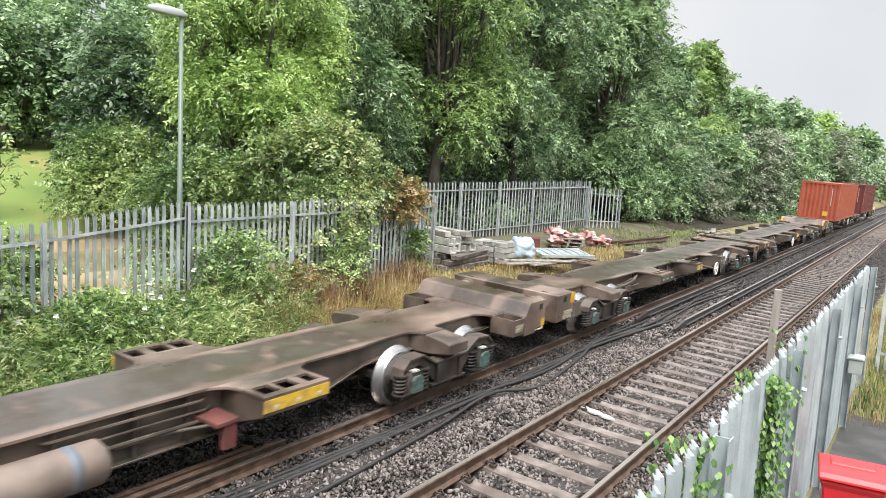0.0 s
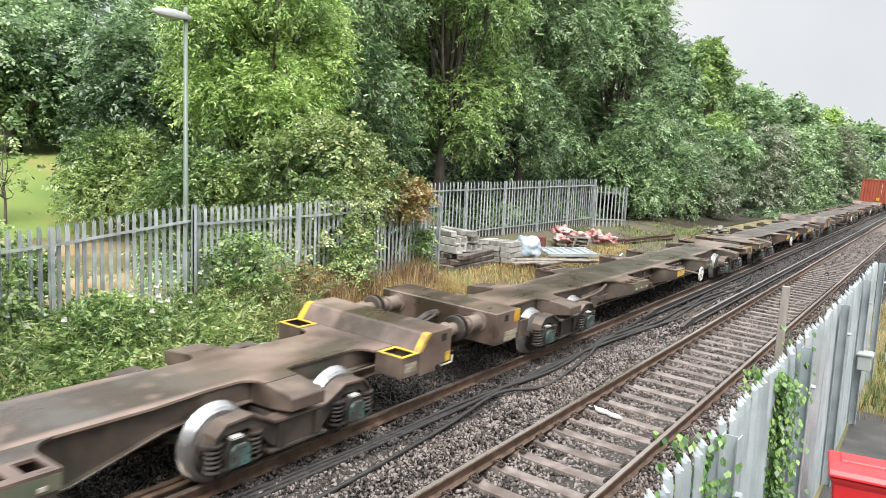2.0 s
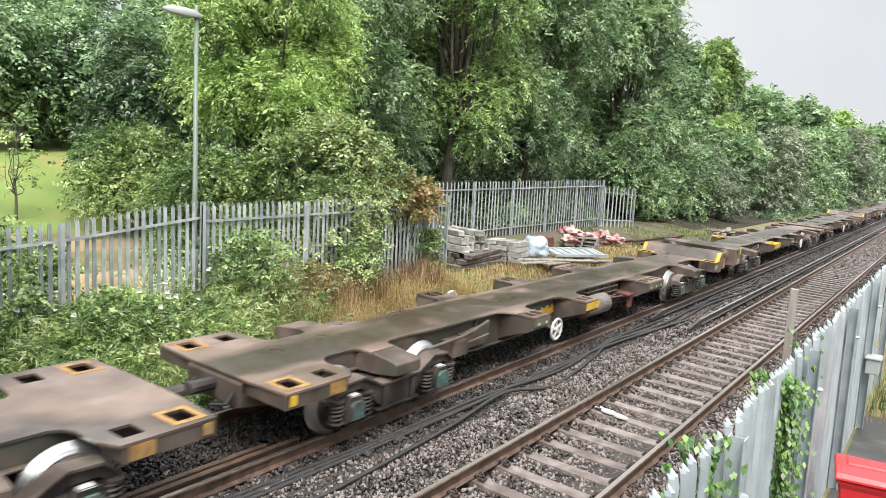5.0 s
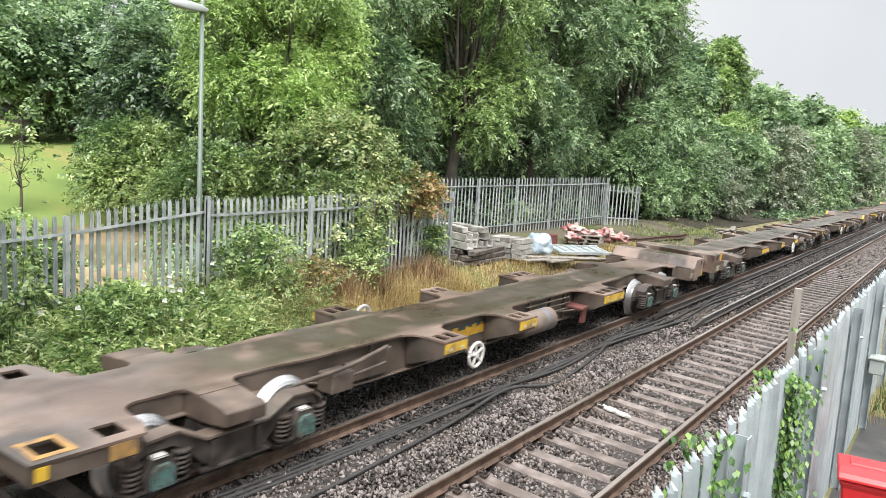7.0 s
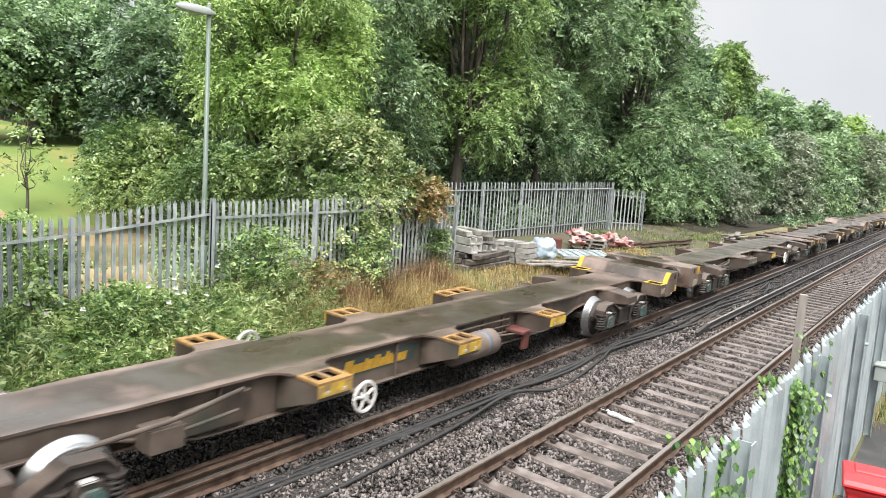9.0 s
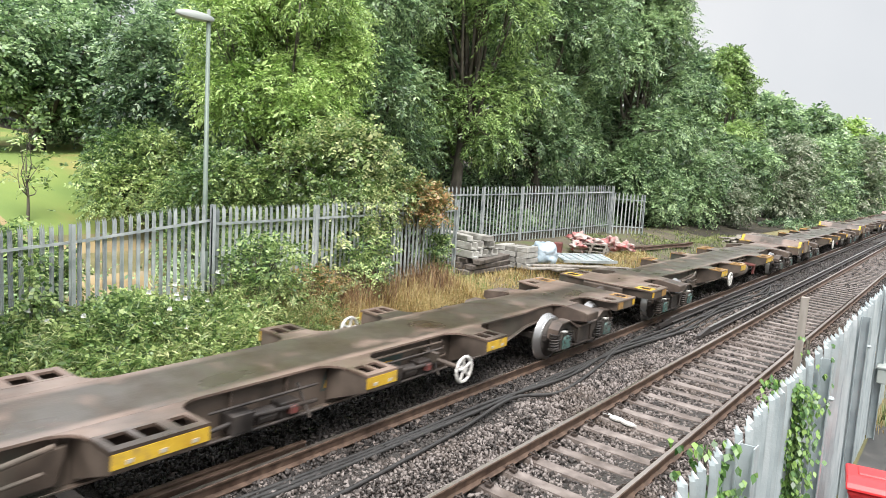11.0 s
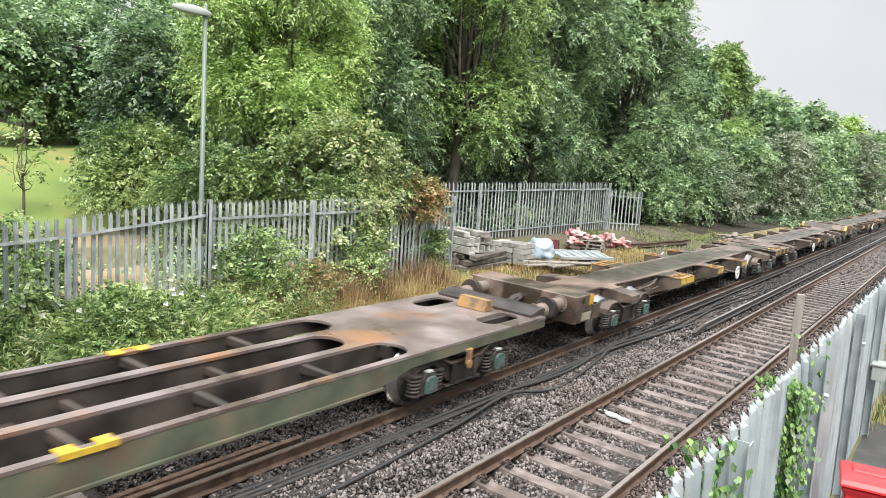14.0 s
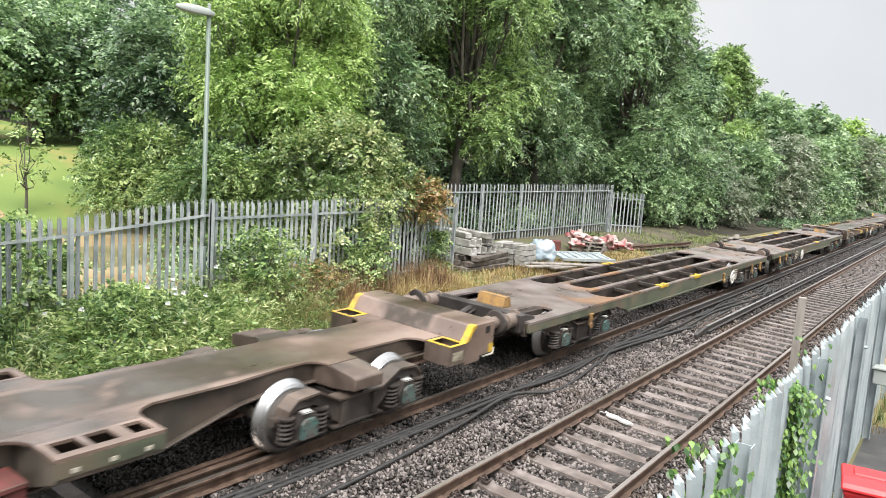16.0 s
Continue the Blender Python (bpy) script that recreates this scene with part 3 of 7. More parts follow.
# ---------------- palisade fences ----------------
def pale_mesh(h, mtl, bend=0.0, name="pale", deep=0.016, tip=0.10):
    """A W-section pale with a splayed triple point."""
    prof = [(-0.040, 0.0), (-0.025, deep), (-0.011, 0.0), (0.0, deep * 0.7), (0.011, 0.0), (0.025, deep), (0.040, 0.0)]
    levels = [(0.0, 1.0, 0.0), (h - 0.07 - tip, 1.0, 0.0), (h - tip, 0.98, bend * 0.25)]
    v, f = [], []
    n = len(prof)
    for z, s, by in levels:
        v += [(x * s, y + by, z) for x, y in prof]
    for i in range(len(levels) - 1):
        for k in range(n - 1):
            f.append((i * n + k, i * n + k + 1, (i + 1) * n + k + 1, (i + 1) * n + k))
    o = (len(levels) - 1) * n
    tips = [(-0.034, bend + 0.01, h - 0.3 * tip), (0.0, bend + 0.012, h), (0.034, bend + 0.01, h - 0.3 * tip)]
    t0 = len(v)
    v += tips
    f += [(o, o + 1, t0), (o + 1, o + 2, t0), (o + 2, o + 3, t0 + 1), (o + 3, o + 4, t0 + 1), (o + 4, o + 5, t0 + 2), (o + 5, o + 6, t0 + 2)]
    back = len(v)
    v += [(x, y - 0.004, z) for x, y, z in v]
    f += [tuple(back + i for i in reversed(q)) for q in f]
    b = MB()
    b.add(v, f)
    return b.mesh(name, mtl)


def fence(name, label, a, c, bays, z0, z1, height, mtl, drop=0.35, face=1, bend=0.02, pales=17, group="palisade fences", deep=0.016, set_back=0.075, tip=0.10, post_w=0.034):
    """Bays of palisade from a to c (plan), ground heights z0 to z1, stepping bay by bay."""
    top = thing(name, label, "fence", group, "structure")
    av, cv = Vector((*a, 0)), Vector((*c, 0))
    d = (cv - av) / bays
    rz = math.degrees(math.atan2(d.y, d.x)) + (0 if face > 0 else 180)
    pale, post = pale_mesh(height, mtl, bend, deep=deep, tip=tip), None
    pb = MB()
    pb.prism([(-post_w, -0.05), (post_w, -0.05), (post_w, -0.042), (0.004, -0.042), (0.004, 0.042), (post_w, 0.042), (post_w, 0.05), (-post_w, 0.05), (-post_w, 0.042), (-0.004, 0.042), (-0.004, -0.042), (-post_w, -0.042)], "z", -0.4, height - 0.05)
    post = pb.mesh("post", mtl)
    rb = MB()
    L = d.length
    rb.prism([(0.0, -0.025), (0.045, -0.025), (0.045, -0.018), (0.007, -0.018), (0.007, 0.025), (0.0, 0.025)], "x", -L / 2 + 0.03, L / 2 - 0.03)
    rail = rb.mesh("rail", mtl)
    bolt = MB().lathe([(-0.02, 0.022), (0.02, 0.022), (0.03, 0.012)], "y", (0, 0, 0), 6).mesh("bolt", mtl)
    for i in range(bays + 1):
        p = av + d * i
        z = z0 + (z1 - z0) * i / bays
        off = Vector((0, -set_back, 0))
        off.rotate(Euler((0, 0, radians(rz))))
        po = part("post", post, top, m=pose(p.x + off.x, p.y + off.y, z, 0, 0, rz))
        part("bolt", bolt, po, m=pose(0, 0.06, height - 0.4))
        if i == bays:
            break
        zm = z0 + (z1 - z0) * (i + 0.5) / bays
        slope = math.degrees(math.atan2((z1 - z0) / bays, L)) * (1 if face > 0 else -1)
        mid = p + d * 0.5
        for zr in (height - 0.36, 0.38):
            o2 = Vector((0, -0.05, 0))
            o2.rotate(Euler((0, 0, radians(rz))))
            part("rail", rail, top, m=pose(mid.x + o2.x, mid.y + o2.y, zm + zr, 0, -slope, rz))
        for k in range(pales):
            q = p + d * ((k + 1) / (pales + 1))
            zq = z0 + (z1 - z0) * (i + (k + 1) / (pales + 1)) / bays
            part("pale", pale, top, m=pose(q.x, q.y, zq + random.uniform(-0.012, 0.012), random.uniform(-0.6, 0.6), random.uniform(-0.5, 0.5), rz))
    return top


FX = -8.35
fence("fence_verge", "grey galvanised palisade fence with pointed pales above the brambles", (FX, 6.0), (FX, 0.5), 2, -0.02, -0.4, 2.4, M_GALV, face=-1)
fence("fence_verge", "grey galvanised palisade fence with pointed pales behind the lamp", (FX, 8.75), (FX, 6.0), 1, 0.28, -0.02, 2.4, M_GALV, face=-1)
fence("fence_verge", "grey galvanised palisade fence half overgrown with climbers", (FX, 17.0), (FX, 8.75), 3, 0.33, 0.20, 2.4, M_GALV, face=-1)
fence("fence_yard", "grey galvanised palisade fence closing the storage yard", (-11.35, 35.0), (-12.4, 18.5), 6, 0.70, 0.42, 2.4, M_GALV, face=-1, pales=11)
fence("fence_yard_gate", "short wide-spaced grey palisade panel with a kerb rail", (-11.35, 35.0), (-10.3, 37.0), 1, 0.62, 0.56, 2.15, M_GALV, face=-1, pales=8)
fence("fence_platform", "bluish galvanised palisade fence seen from behind with splayed tips", (2.75, 15.35), (2.75, -1.15), 6, -0.1, -0.1, 2.33, M_GALV_BLUE, face=1, bend=-0.03, deep=0.026, set_back=-0.085, pales=18, tip=0.045, post_w=0.05)


# ---------------- the train ----------------
DECK, BOXTOP, HALF, END, INNER = 0.975, 1.22, 1.24, 9.64, 8.95
END_LOW = 9.82  # the end with the plain low box
SPINE, NECK = 0.57, 0.50  # half widths of the top plate
BOGIE_U, AXLE = 6.68, 0.95
WHEEL_R = 0.44


def wheelset_mesh():
    b = MB()
    for s in (-1, 1):
        prof = [(-0.075, 0.36), (-0.07, WHEEL_R + 0.03), (-0.045, WHEEL_R + 0.03), (-0.035, WHEEL_R + 0.004), (0.065, WHEEL_R - 0.004)]
        b.slot = 1
        b.lathe([(s * o, r) for o, r in prof], "x", (s * 0.7525, 0, 0), 28)
        b.slot = 1
        b.lathe([(s * o, r) for o, r in [(0.065, WHEEL_R - 0.004), (0.068, 0.37)]], "x", (s * 0.7525, 0, 0), 28)
        b.slot = 0
        b.lathe([(s * o, r) for o, r in [(0.04, 0.37), (0.0, 0.30), (0.0, 0.16), (0.06, 0.12), (0.09, 0.12)]], "x", (s * 0.7525, 0, 0), 28)
        b.lathe([(s * o, r) for o, r in [(0.075, 0.372), (0.03, 0.35), (0.02, 0.2), (0.08, 0.14)]], "x", (s * 0.7525, 0, 0), 28)
    b.tube([(-1.0, 0, 0), (1.0, 0, 0)], 0.08, 12)
    return b.mesh("wheelset", [M_WHEELDARK, M_WHEEL], True)


def coil_mesh():
    b = MB()
    pts = []
    for i in range(5 * 9 + 1):
        a = 2 * math.pi * i / 9
        pts.append((0.085 * math.cos(a), 0.085 * math.sin(a), 0.27 * i / 45))
    b.tube(pts, 0.019, 5)
    b.lathe([(-0.02, 0.11), (0.0, 0.11)], "z", (0, 0, 0), 10)
    b.lathe([(0.27, 0.11), (0.29, 0.11)], "z", (0, 0, 0), 10)
    return b.mesh("spring", M_BOGIE)


def axlebox_mesh():
    b = MB()
    b.prism([(-0.17, -0.14), (0.17, -0.14), (0.19, 0.02), (0.12, 0.17), (-0.12, 0.17), (-0.19, 0.02)], "x", -0.10, 0.10)
    b.slot = 1
    b.prism([(-0.125, -0.13), (0.125, -0.13), (0.125, 0.06), (0.07, 0.115), (-0.07, 0.115), (-0.125, 0.06)], "x", 0.101, 0.155)
    b.slot = 0
    for a in range(6):
        b.lathe([(0.15, 0.014), (0.17, 0.014)], "x", (0, 0.095 * math.cos(a * 1.047), 0.095 * math.sin(a * 1.047)), 6)
    b.box(-0.08, 0.10, -0.31, 0.31, -0.16, -0.125)
    b.slot = 2
    b.box(0.02, 0.12, -0.10, 0.05, 0.175, 0.20)
    return b.mesh("axlebox", [M_BOGIE, M_TEAL, M_WHITE], bevel=0.006)


def sideframe_mesh():
    b = MB()
    outline = [(-1.30, 0.50), (-1.28, 0.66), (-1.14, 0.78), (-0.78, 0.80), (-0.58, 0.70), (-0.42, 0.62), (0.42, 0.62), (0.58, 0.70), (0.78, 0.80), (1.14, 0.78), (1.28, 0.66), (1.30, 0.50),
               (1.20, 0.60), (1.10, 0.66), (0.80, 0.66), (0.62, 0.54), (0.44, 0.36), (0.28, 0.28), (-0.28, 0.28), (-0.44, 0.36), (-0.62, 0.54), (-0.80, 0.66), (-1.10, 0.66), (-1.20, 0.60)]
    b.prism([(y * 0.97, z) for y, z in outline], "x", -0.06, 0.06)
    top = outline[:12]
    b.slot = 1
    for i in range(11):
        (y0, z0), (y1, z1) = top[i], top[i + 1]
        b.add([(-0.11, y0 * 0.97, z0), (0.11, y0 * 0.97, z0), (0.11, y1 * 0.97, z1), (-0.11, y1 * 0.97, z1), (-0.11, y0 * 0.97, z0 + 0.03), (0.11, y0 * 0.97, z0 + 0.03), (0.11, y1 * 0.97, z1 + 0.03), (-0.11, y1 * 0.97, z1 + 0.03)],
              [(0, 3, 2, 1), (4, 5, 6, 7), (0, 1, 5, 4), (1, 2, 6, 5), (2, 3, 7, 6), (3, 0, 4, 7)])
    b.slot = 0
    b.box(-0.10, 0.10, -0.46, 0.46, 0.26, 0.29)
    for y in (-0.3, 0.3):
        b.box(0.06, 0.10, y - 0.05, y + 0.05, 0.3, 0.6)
    return b.mesh("side_frame", [M_BOGIE, M_DECKSIDE], bevel=0.008)


def bolster_mesh():
    b = MB()
    b.box(-0.92, 0.92, -0.24, 0.24, 0.36, 0.62)
    b.lathe([(0.62, 0.22), (0.78, 0.20)], "z", (0, 0, 0), 14)
    for s in (-1, 1):
        b.box(s * 0.82, s * 1.02, -0.16, 0.16, 0.60, 0.70)
        b.tube([(s * 0.60, -1.25, 0.34), (s * 0.60, 1.25, 0.34)], 0.035, 6)
        for e in (-1, 1):
            b.box(s * 0.69, s * 0.81, e * 0.36, e * 0.45, 0.22, 0.60)
    for e in (-1, 1):
        b.box(-0.9, 0.9, e * 1.20, e * 1.27, 0.42, 0.54)
    return b.mesh("bogie", M_BOGIE, bevel=0.01)


ME_WHEEL, ME_COIL, ME_BOX, ME_SIDE, ME_BOL = wheelset_mesh(), coil_mesh(), axlebox_mesh(), sideframe_mesh(), bolster_mesh()


def add_bogie(parent, u):
    bo = part("bogie", ME_BOL, parent, "grimy cast steel bogie", pose(0, u, 0))
    for s in (-1, 1):
        part("side_frame", ME_SIDE, bo, m=pose(s * 1.02, 0, 0, 0, 0, 0 if s > 0 else 180))
        for a in (-AXLE, AXLE):
            part("axlebox", ME_BOX, bo, "axlebox with a teal painted cover", pose(s * 1.05, a, WHEEL_R, 0, 0, 0 if s > 0 else 180))
            for e in (-1, 1):
                part("spring", ME_COIL, bo, "coil spring", pose(s * 1.06, a + e * 0.27, WHEEL_R - 0.125))
    for a in (-AXLE, AXLE):
        part("wheelset", ME_WHEEL, bo, "wheelset with bright polished treads", pose(0, a, WHEEL_R))
    return bo


def rounded_slot(x0, x1, y0, y1, r, n=5):
    pts = []
    for cx, cy, a0 in ((x1 - r, y1 - r, 0), (x0 + r, y1 - r, 90), (x0 + r, y0 + r, 180), (x1 - r, y0 + r, 270)):
        for k in range(n + 1):
            a = radians(a0 + 90 * k / n)
            pts.append((cx + r * math.cos(a), cy + r * math.sin(a)))
    return pts


def plate_with_holes(outline, holes, z0, z1):
    """A flat plate with round-cornered openings."""
    bm = bmesh.new()
    edges = []
    for loop in [outline] + holes:
        vs = [bm.verts.new((x, y, z1)) for x, y in loop]
        edges += [bm.edges.new((vs[i], vs[(i + 1) % len(vs)])) for i in range(len(vs))]
    bmesh.ops.triangle_fill(bm, use_beauty=True, use_dissolve=False, edges=edges)
    ext = bmesh.ops.extrude_face_region(bm, geom=list(bm.faces))
    bmesh.ops.translate(bm, verts=[g for g in ext["geom"] if isinstance(g, bmesh.types.BMVert)], vec=(0, 0, z0 - z1))
    bmesh.ops.recalc_face_normals(bm, faces=bm.faces)
    return bm


def plate_mesh(name, outline, holes, z0, z1, material):
    """One flat plate with openings, as a mesh."""
    bm = plate_with_holes(outline, holes, z0, z1)
    me = bpy.data.meshes.new(name)
    bm.to_mesh(me)
    bm.free()
    me.materials.append(material)
    return me


def rect(x0, x1, y0, y1):
    return [(x0, y0), (x1, y0), (x1, y1), (x0, y1)]


def open_box(name, outer, inner, z_top, material):
    """A tray open at the top. outer, inner: four plan corners each with the heights of their floors."""
    b = MB()
    b.add([(x, y, z) for x, y, z in outer] + [(x, y, z_top) for x, y, z in outer] + [(x, y, z_top) for x, y, z in inner] + [(x, y, z) for x, y, z in inner],
          [(0, 1, 2, 3), (15, 14, 13, 12)] + [(4 * r + k, 4 * r + (k + 1) % 4, 4 * r + 4 + (k + 1) % 4, 4 * r + 4 + k) for r in range(3) for k in range(4)])
    return b.mesh(name, material)


def fillet(cx, cy, r, a0, a1, n=6):
    return [(cx + r * math.cos(radians(a0 + (a1 - a0) * k / n)), cy + r * math.sin(radians(a0 + (a1 - a0) * k / n))) for k in range(n + 1)]


def pad_set(paint, face, h):
    """A container support bracket: a deck wing with swept corners, a grid plate, a hopper gusset beneath and a plated face."""
    x0, x1, r = SPINE + 0.002, 0.85, 0.26
    wing = [(x0, -h - r)] + fillet(x1, -h - r, r, 180, 90)[1:] + fillet(x1, h + r, r, 270, 180)[:-1] + [(x0, h + r)]
    n = 2 if h < 0.4 else 3
    step = (2 * h - 0.10) / n
    holes = [rect(0.90, 1.14, -h + 0.05 + k * step + 0.035, -h + 0.05 + (k + 1) * step - 0.035) for k in range(n)]
    if n == 3:
        holes[2] = rect(0.90, 1.14, h - 0.05 - step + 0.10, h - 0.07)
    gus = lambda d, f: [(NECK + d, -h + 0.012 + d, f), (1.222 - d, -h + 0.012 + d, 0.74 + f - 0.44), (1.222 - d, h - 0.012 - d, 0.74 + f - 0.44), (NECK + d, h - 0.012 - d, f)]
    return {"wing": plate_mesh("wing", wing, [], DECK - 0.03, DECK, M_DECK),
            "grid": plate_mesh("support_bracket", rect(x1 + 0.001, HALF, -h, h), holes, DECK - 0.032, DECK + 0.002, paint),
            "gusset": open_box("gusset", gus(0, 0.44), gus(0.012, 0.455), DECK - 0.034, M_WEB),
            "face_plate": MB().box(1.224, HALF + 0.006, -h + 0.004, h - 0.004, 0.79, DECK - 0.036).mesh("face_plate", face),
            "lug": MB().box(HALF + 0.006, HALF + 0.014, -0.035, 0.035, 0.82, 0.86).mesh("lug", M_LABEL), "h": h, "n": n}


PAD_PAINTS = [(M_YELLOW, M_YELLOW), (M_DECK, M_YELLOW), (M_DECK, M_GREEN), (M_ORANGE, M_YELLOW)]
PAD_MESHES = [pad_set(a, f, 0.29) for a, f in PAD_PAINTS]
LONG_PADS = [pad_set(a, f, 0.52) for a, f in PAD_PAINTS]


def add_pad(parent, kit, u, turn):
    top = part("support_bracket", kit["grid"], parent, "container support bracket with an open grid top", pose(0, u, 0, 0, 0, turn))
    for k in ("wing", "gusset", "face_plate"):
        part(k, kit[k], top)
    for k in range(kit["n"]):
        part("lug", kit["lug"], top, m=pose(0, -kit["h"] + (2 * k + 1) * kit["h"] / kit["n"], 0))


def spine_mesh():
    b = MB()
    prof = [(-INNER + 0.1, DECK - 0.032), (END - 0.3, DECK - 0.032), (END - 0.3, 0.70), (5.6, 0.70), (5.2, 0.66), (4.2, 0.40), (3.9, 0.385), (-3.9, 0.385), (-4.2, 0.40), (-5.2, 0.66), (-5.6, 0.70), (-INNER + 0.1, 0.70)]
    b.slot = 1
    b.prism(prof, "x", -NECK + 0.02, NECK - 0.02)
    for i in range(2, len(prof) - 1):
        (y0, z0), (y1, z1) = prof[i], prof[i + 1]
        w = SPINE - 0.02
        b.add([(-w, y0, z0), (w, y0, z0), (w, y1, z1), (-w, y1, z1), (-w, y0, z0 - 0.025), (w, y0, z0 - 0.025), (w, y1, z1 - 0.025), (-w, y1, z1 - 0.025)],
              [(0, 1, 2, 3), (7, 6, 5, 4), (0, 4, 5, 1), (2, 6, 7, 3), (1, 5, 6, 2), (3, 7, 4, 0)])
    for s in (-1, 1):
        for y in (-3.9, -2.2, -0.75, 0.75, 1.6, 2.25, 3.6):
            b.prism([(s * (NECK - 0.02), 0.386), (s * (SPINE - 0.03), 0.386), (s * (SPINE - 0.03), DECK - 0.03), (s * (NECK - 0.02), DECK - 0.03)], "y", y - 0.012, y + 0.012)
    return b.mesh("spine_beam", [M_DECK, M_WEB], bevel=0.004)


def deck_outline(front_box, rear_box):
    """The top plate: a spine, stubs over the bogies, and ends that widen to the box or to the inner container seats."""
    def end(box):
        u, r, w = BOGIE_U, 0.20, 0.27
        e = [(SPINE, u - 1.6), (NECK, u - 0.9)]
        e += [(NECK, u - w - r)] + fillet(NECK + r, u - w - r, r, 180, 90)[1:] + [(0.76, u - w), (0.76, u + w)] + fillet(NECK + 0.12, u + w + 0.12, 0.12, 270, 180)
        if box:
            e += [(NECK, 8.20)] + fillet(NECK + 0.24, 8.20, 0.24, 180, 90)[1:] + [(0.75, 8.44), (0.75, END - 0.12)]
        else:
            e += [(NECK, 7.52)] + fillet(NECK + 0.22, 7.52, 0.22, 180, 90)[1:] + [(1.02, 7.76), (HALF, 7.86), (HALF, INNER - 0.03), (0.55, INNER + 0.02)]
        return e
    near = [(w, -u) for w, u in reversed(end(rear_box))] + end(front_box)
    return near + [(-w, u) for w, u in reversed(near)]


def deck_mesh(front_box, rear_box):
    holes = []
    for e, box in ((1, front_box), (-1, rear_box)):
        if not box:
            for s in (-1, 1):
                for u in (8.08, 8.66):
                    x0, x1 = sorted((s * 0.84, s * 1.10))
                    holes.append(rect(x0, x1, e * u - 0.12, e * u + 0.12))
    return plate_mesh("deck", deck_outline(front_box, rear_box), holes, DECK - 0.03, DECK, M_DECK)


def ear_mesh():
    """The box outrigger over a bogie, its top falling a little to the outside."""
    b = MB()
    b.prism([(NECK - 0.02, DECK - 0.032), (0.762, DECK - 0.032), (0.762, DECK - 0.001), (1.17, DECK - 0.045), (HALF, DECK - 0.075), (HALF, DECK - 0.23), (0.86, 0.68), (NECK - 0.02, 0.66)], "y", -0.268, 0.268)
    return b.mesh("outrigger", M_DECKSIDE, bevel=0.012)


def inner_skirt_mesh():
    """The ring of plates under the inner seats, with a deep middle that holds the drawbar."""
    return plate_mesh("end_beam", rect(-HALF + 0.012, HALF - 0.012, 7.90, INNER - 0.035), [rect(-HALF + 0.03, -0.75, 7.92, INNER - 0.055), rect(0.75, HALF - 0.03, 7.92, INNER - 0.055)], 0.77, DECK - 0.033, M_WEB)


def drawbar_box_mesh():
    b = MB()
    b.prism([(8.2, 0.768), (INNER - 0.02, 0.768), (INNER + 0.012, DECK - 0.034), (INNER + 0.05, DECK - 0.06), (INNER + 0.05, 0.60), (8.6, 0.55)], "x", -0.52, 0.52)
    return b.mesh("drawbar_box", M_WEB, bevel=0.02)


def frame_mesh(paint):
    return plate_mesh("pocket_frame", rect(0.77, 1.17, -0.19, 0.19), [rect(0.84, 1.10, -0.12, 0.12)], DECK + 0.001, DECK + 0.005, paint)


def bulkhead_mesh():
    """The raised headstock box with a sloping face, its outer end at zero."""
    b = MB()
    b.prism([(-0.79, DECK + 0.002), (-0.63, BOXTOP - 0.015), (-0.58, BOXTOP), (-0.01, BOXTOP), (0.0, BOXTOP - 0.01), (0.0, 0.70), (-0.36, 0.70), (-0.37, 0.62), (-0.78, 0.62)], "x", -HALF + 0.006, HALF - 0.006)
    b.slot = 1
    b.prism([(-0.12, 0.70), (0.0, 0.70), (0.0, 0.60), (-0.12, 0.60)], "x", -1.0, 1.0)
    return b.mesh("headstock_box", [M_DECK, M_WEB], bevel=0.014)


def low_box_mesh():
    """The plain headstock box with a level top and a square back, its outer end at zero."""
    b = MB()
    b.prism([(-0.78, DECK - 0.2), (-0.78, BOXTOP - 0.02), (-0.76, BOXTOP - 0.005), (-0.01, BOXTOP - 0.005), (0.0, BOXTOP - 0.02), (0.0, 0.66), (-0.60, 0.66), (-0.62, DECK - 0.2)], "x", -HALF + 0.006, HALF - 0.006)
    return b.mesh("headstock_box", M_DECK, bevel=0.014)


def tray_mesh(y0, y1):
    """An open tray beside the deck, from y0 to y1 before the outer end."""
    z0 = DECK - 0.30
    c = lambda d, z: [(0.76 + d, y0 + d, z), (HALF - d, y0 + d, z), (HALF - d, y1 - d, z), (0.76 + d, y1 - d, z)]
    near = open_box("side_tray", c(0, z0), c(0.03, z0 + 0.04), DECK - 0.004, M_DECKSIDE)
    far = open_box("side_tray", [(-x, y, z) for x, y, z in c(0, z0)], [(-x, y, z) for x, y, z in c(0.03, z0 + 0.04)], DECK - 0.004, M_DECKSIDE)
    return near, far


def stripe_mesh(s):
    """Yellow paint down the edge of the sloping face."""
    b = MB()
    x0, x1 = sorted((s * (HALF - 0.11), s * (HALF + 0.002)))
    b.prism([(-0.805, DECK + 0.004), (-0.635, BOXTOP - 0.010), (-0.55, BOXTOP + 0.006), (-0.54, BOXTOP - 0.03), (-0.60, BOXTOP - 0.06), (-0.73, DECK + 0.002)], "x", x0, x1)
    return b.mesh("warning_stripe", M_YELLOW)


def rim_mesh(s):
    x0, x1 = sorted((s * 0.79, s * (HALF + 0.003)))
    h0, h1 = sorted((s * 0.85, s * (HALF - 0.05)))
    return plate_mesh("tray_rim", rect(x0, x1, -1.205, -0.80), [rect(h0, h1, -1.15, -0.86)], DECK - 0.003, DECK + 0.004, M_YELLOW)


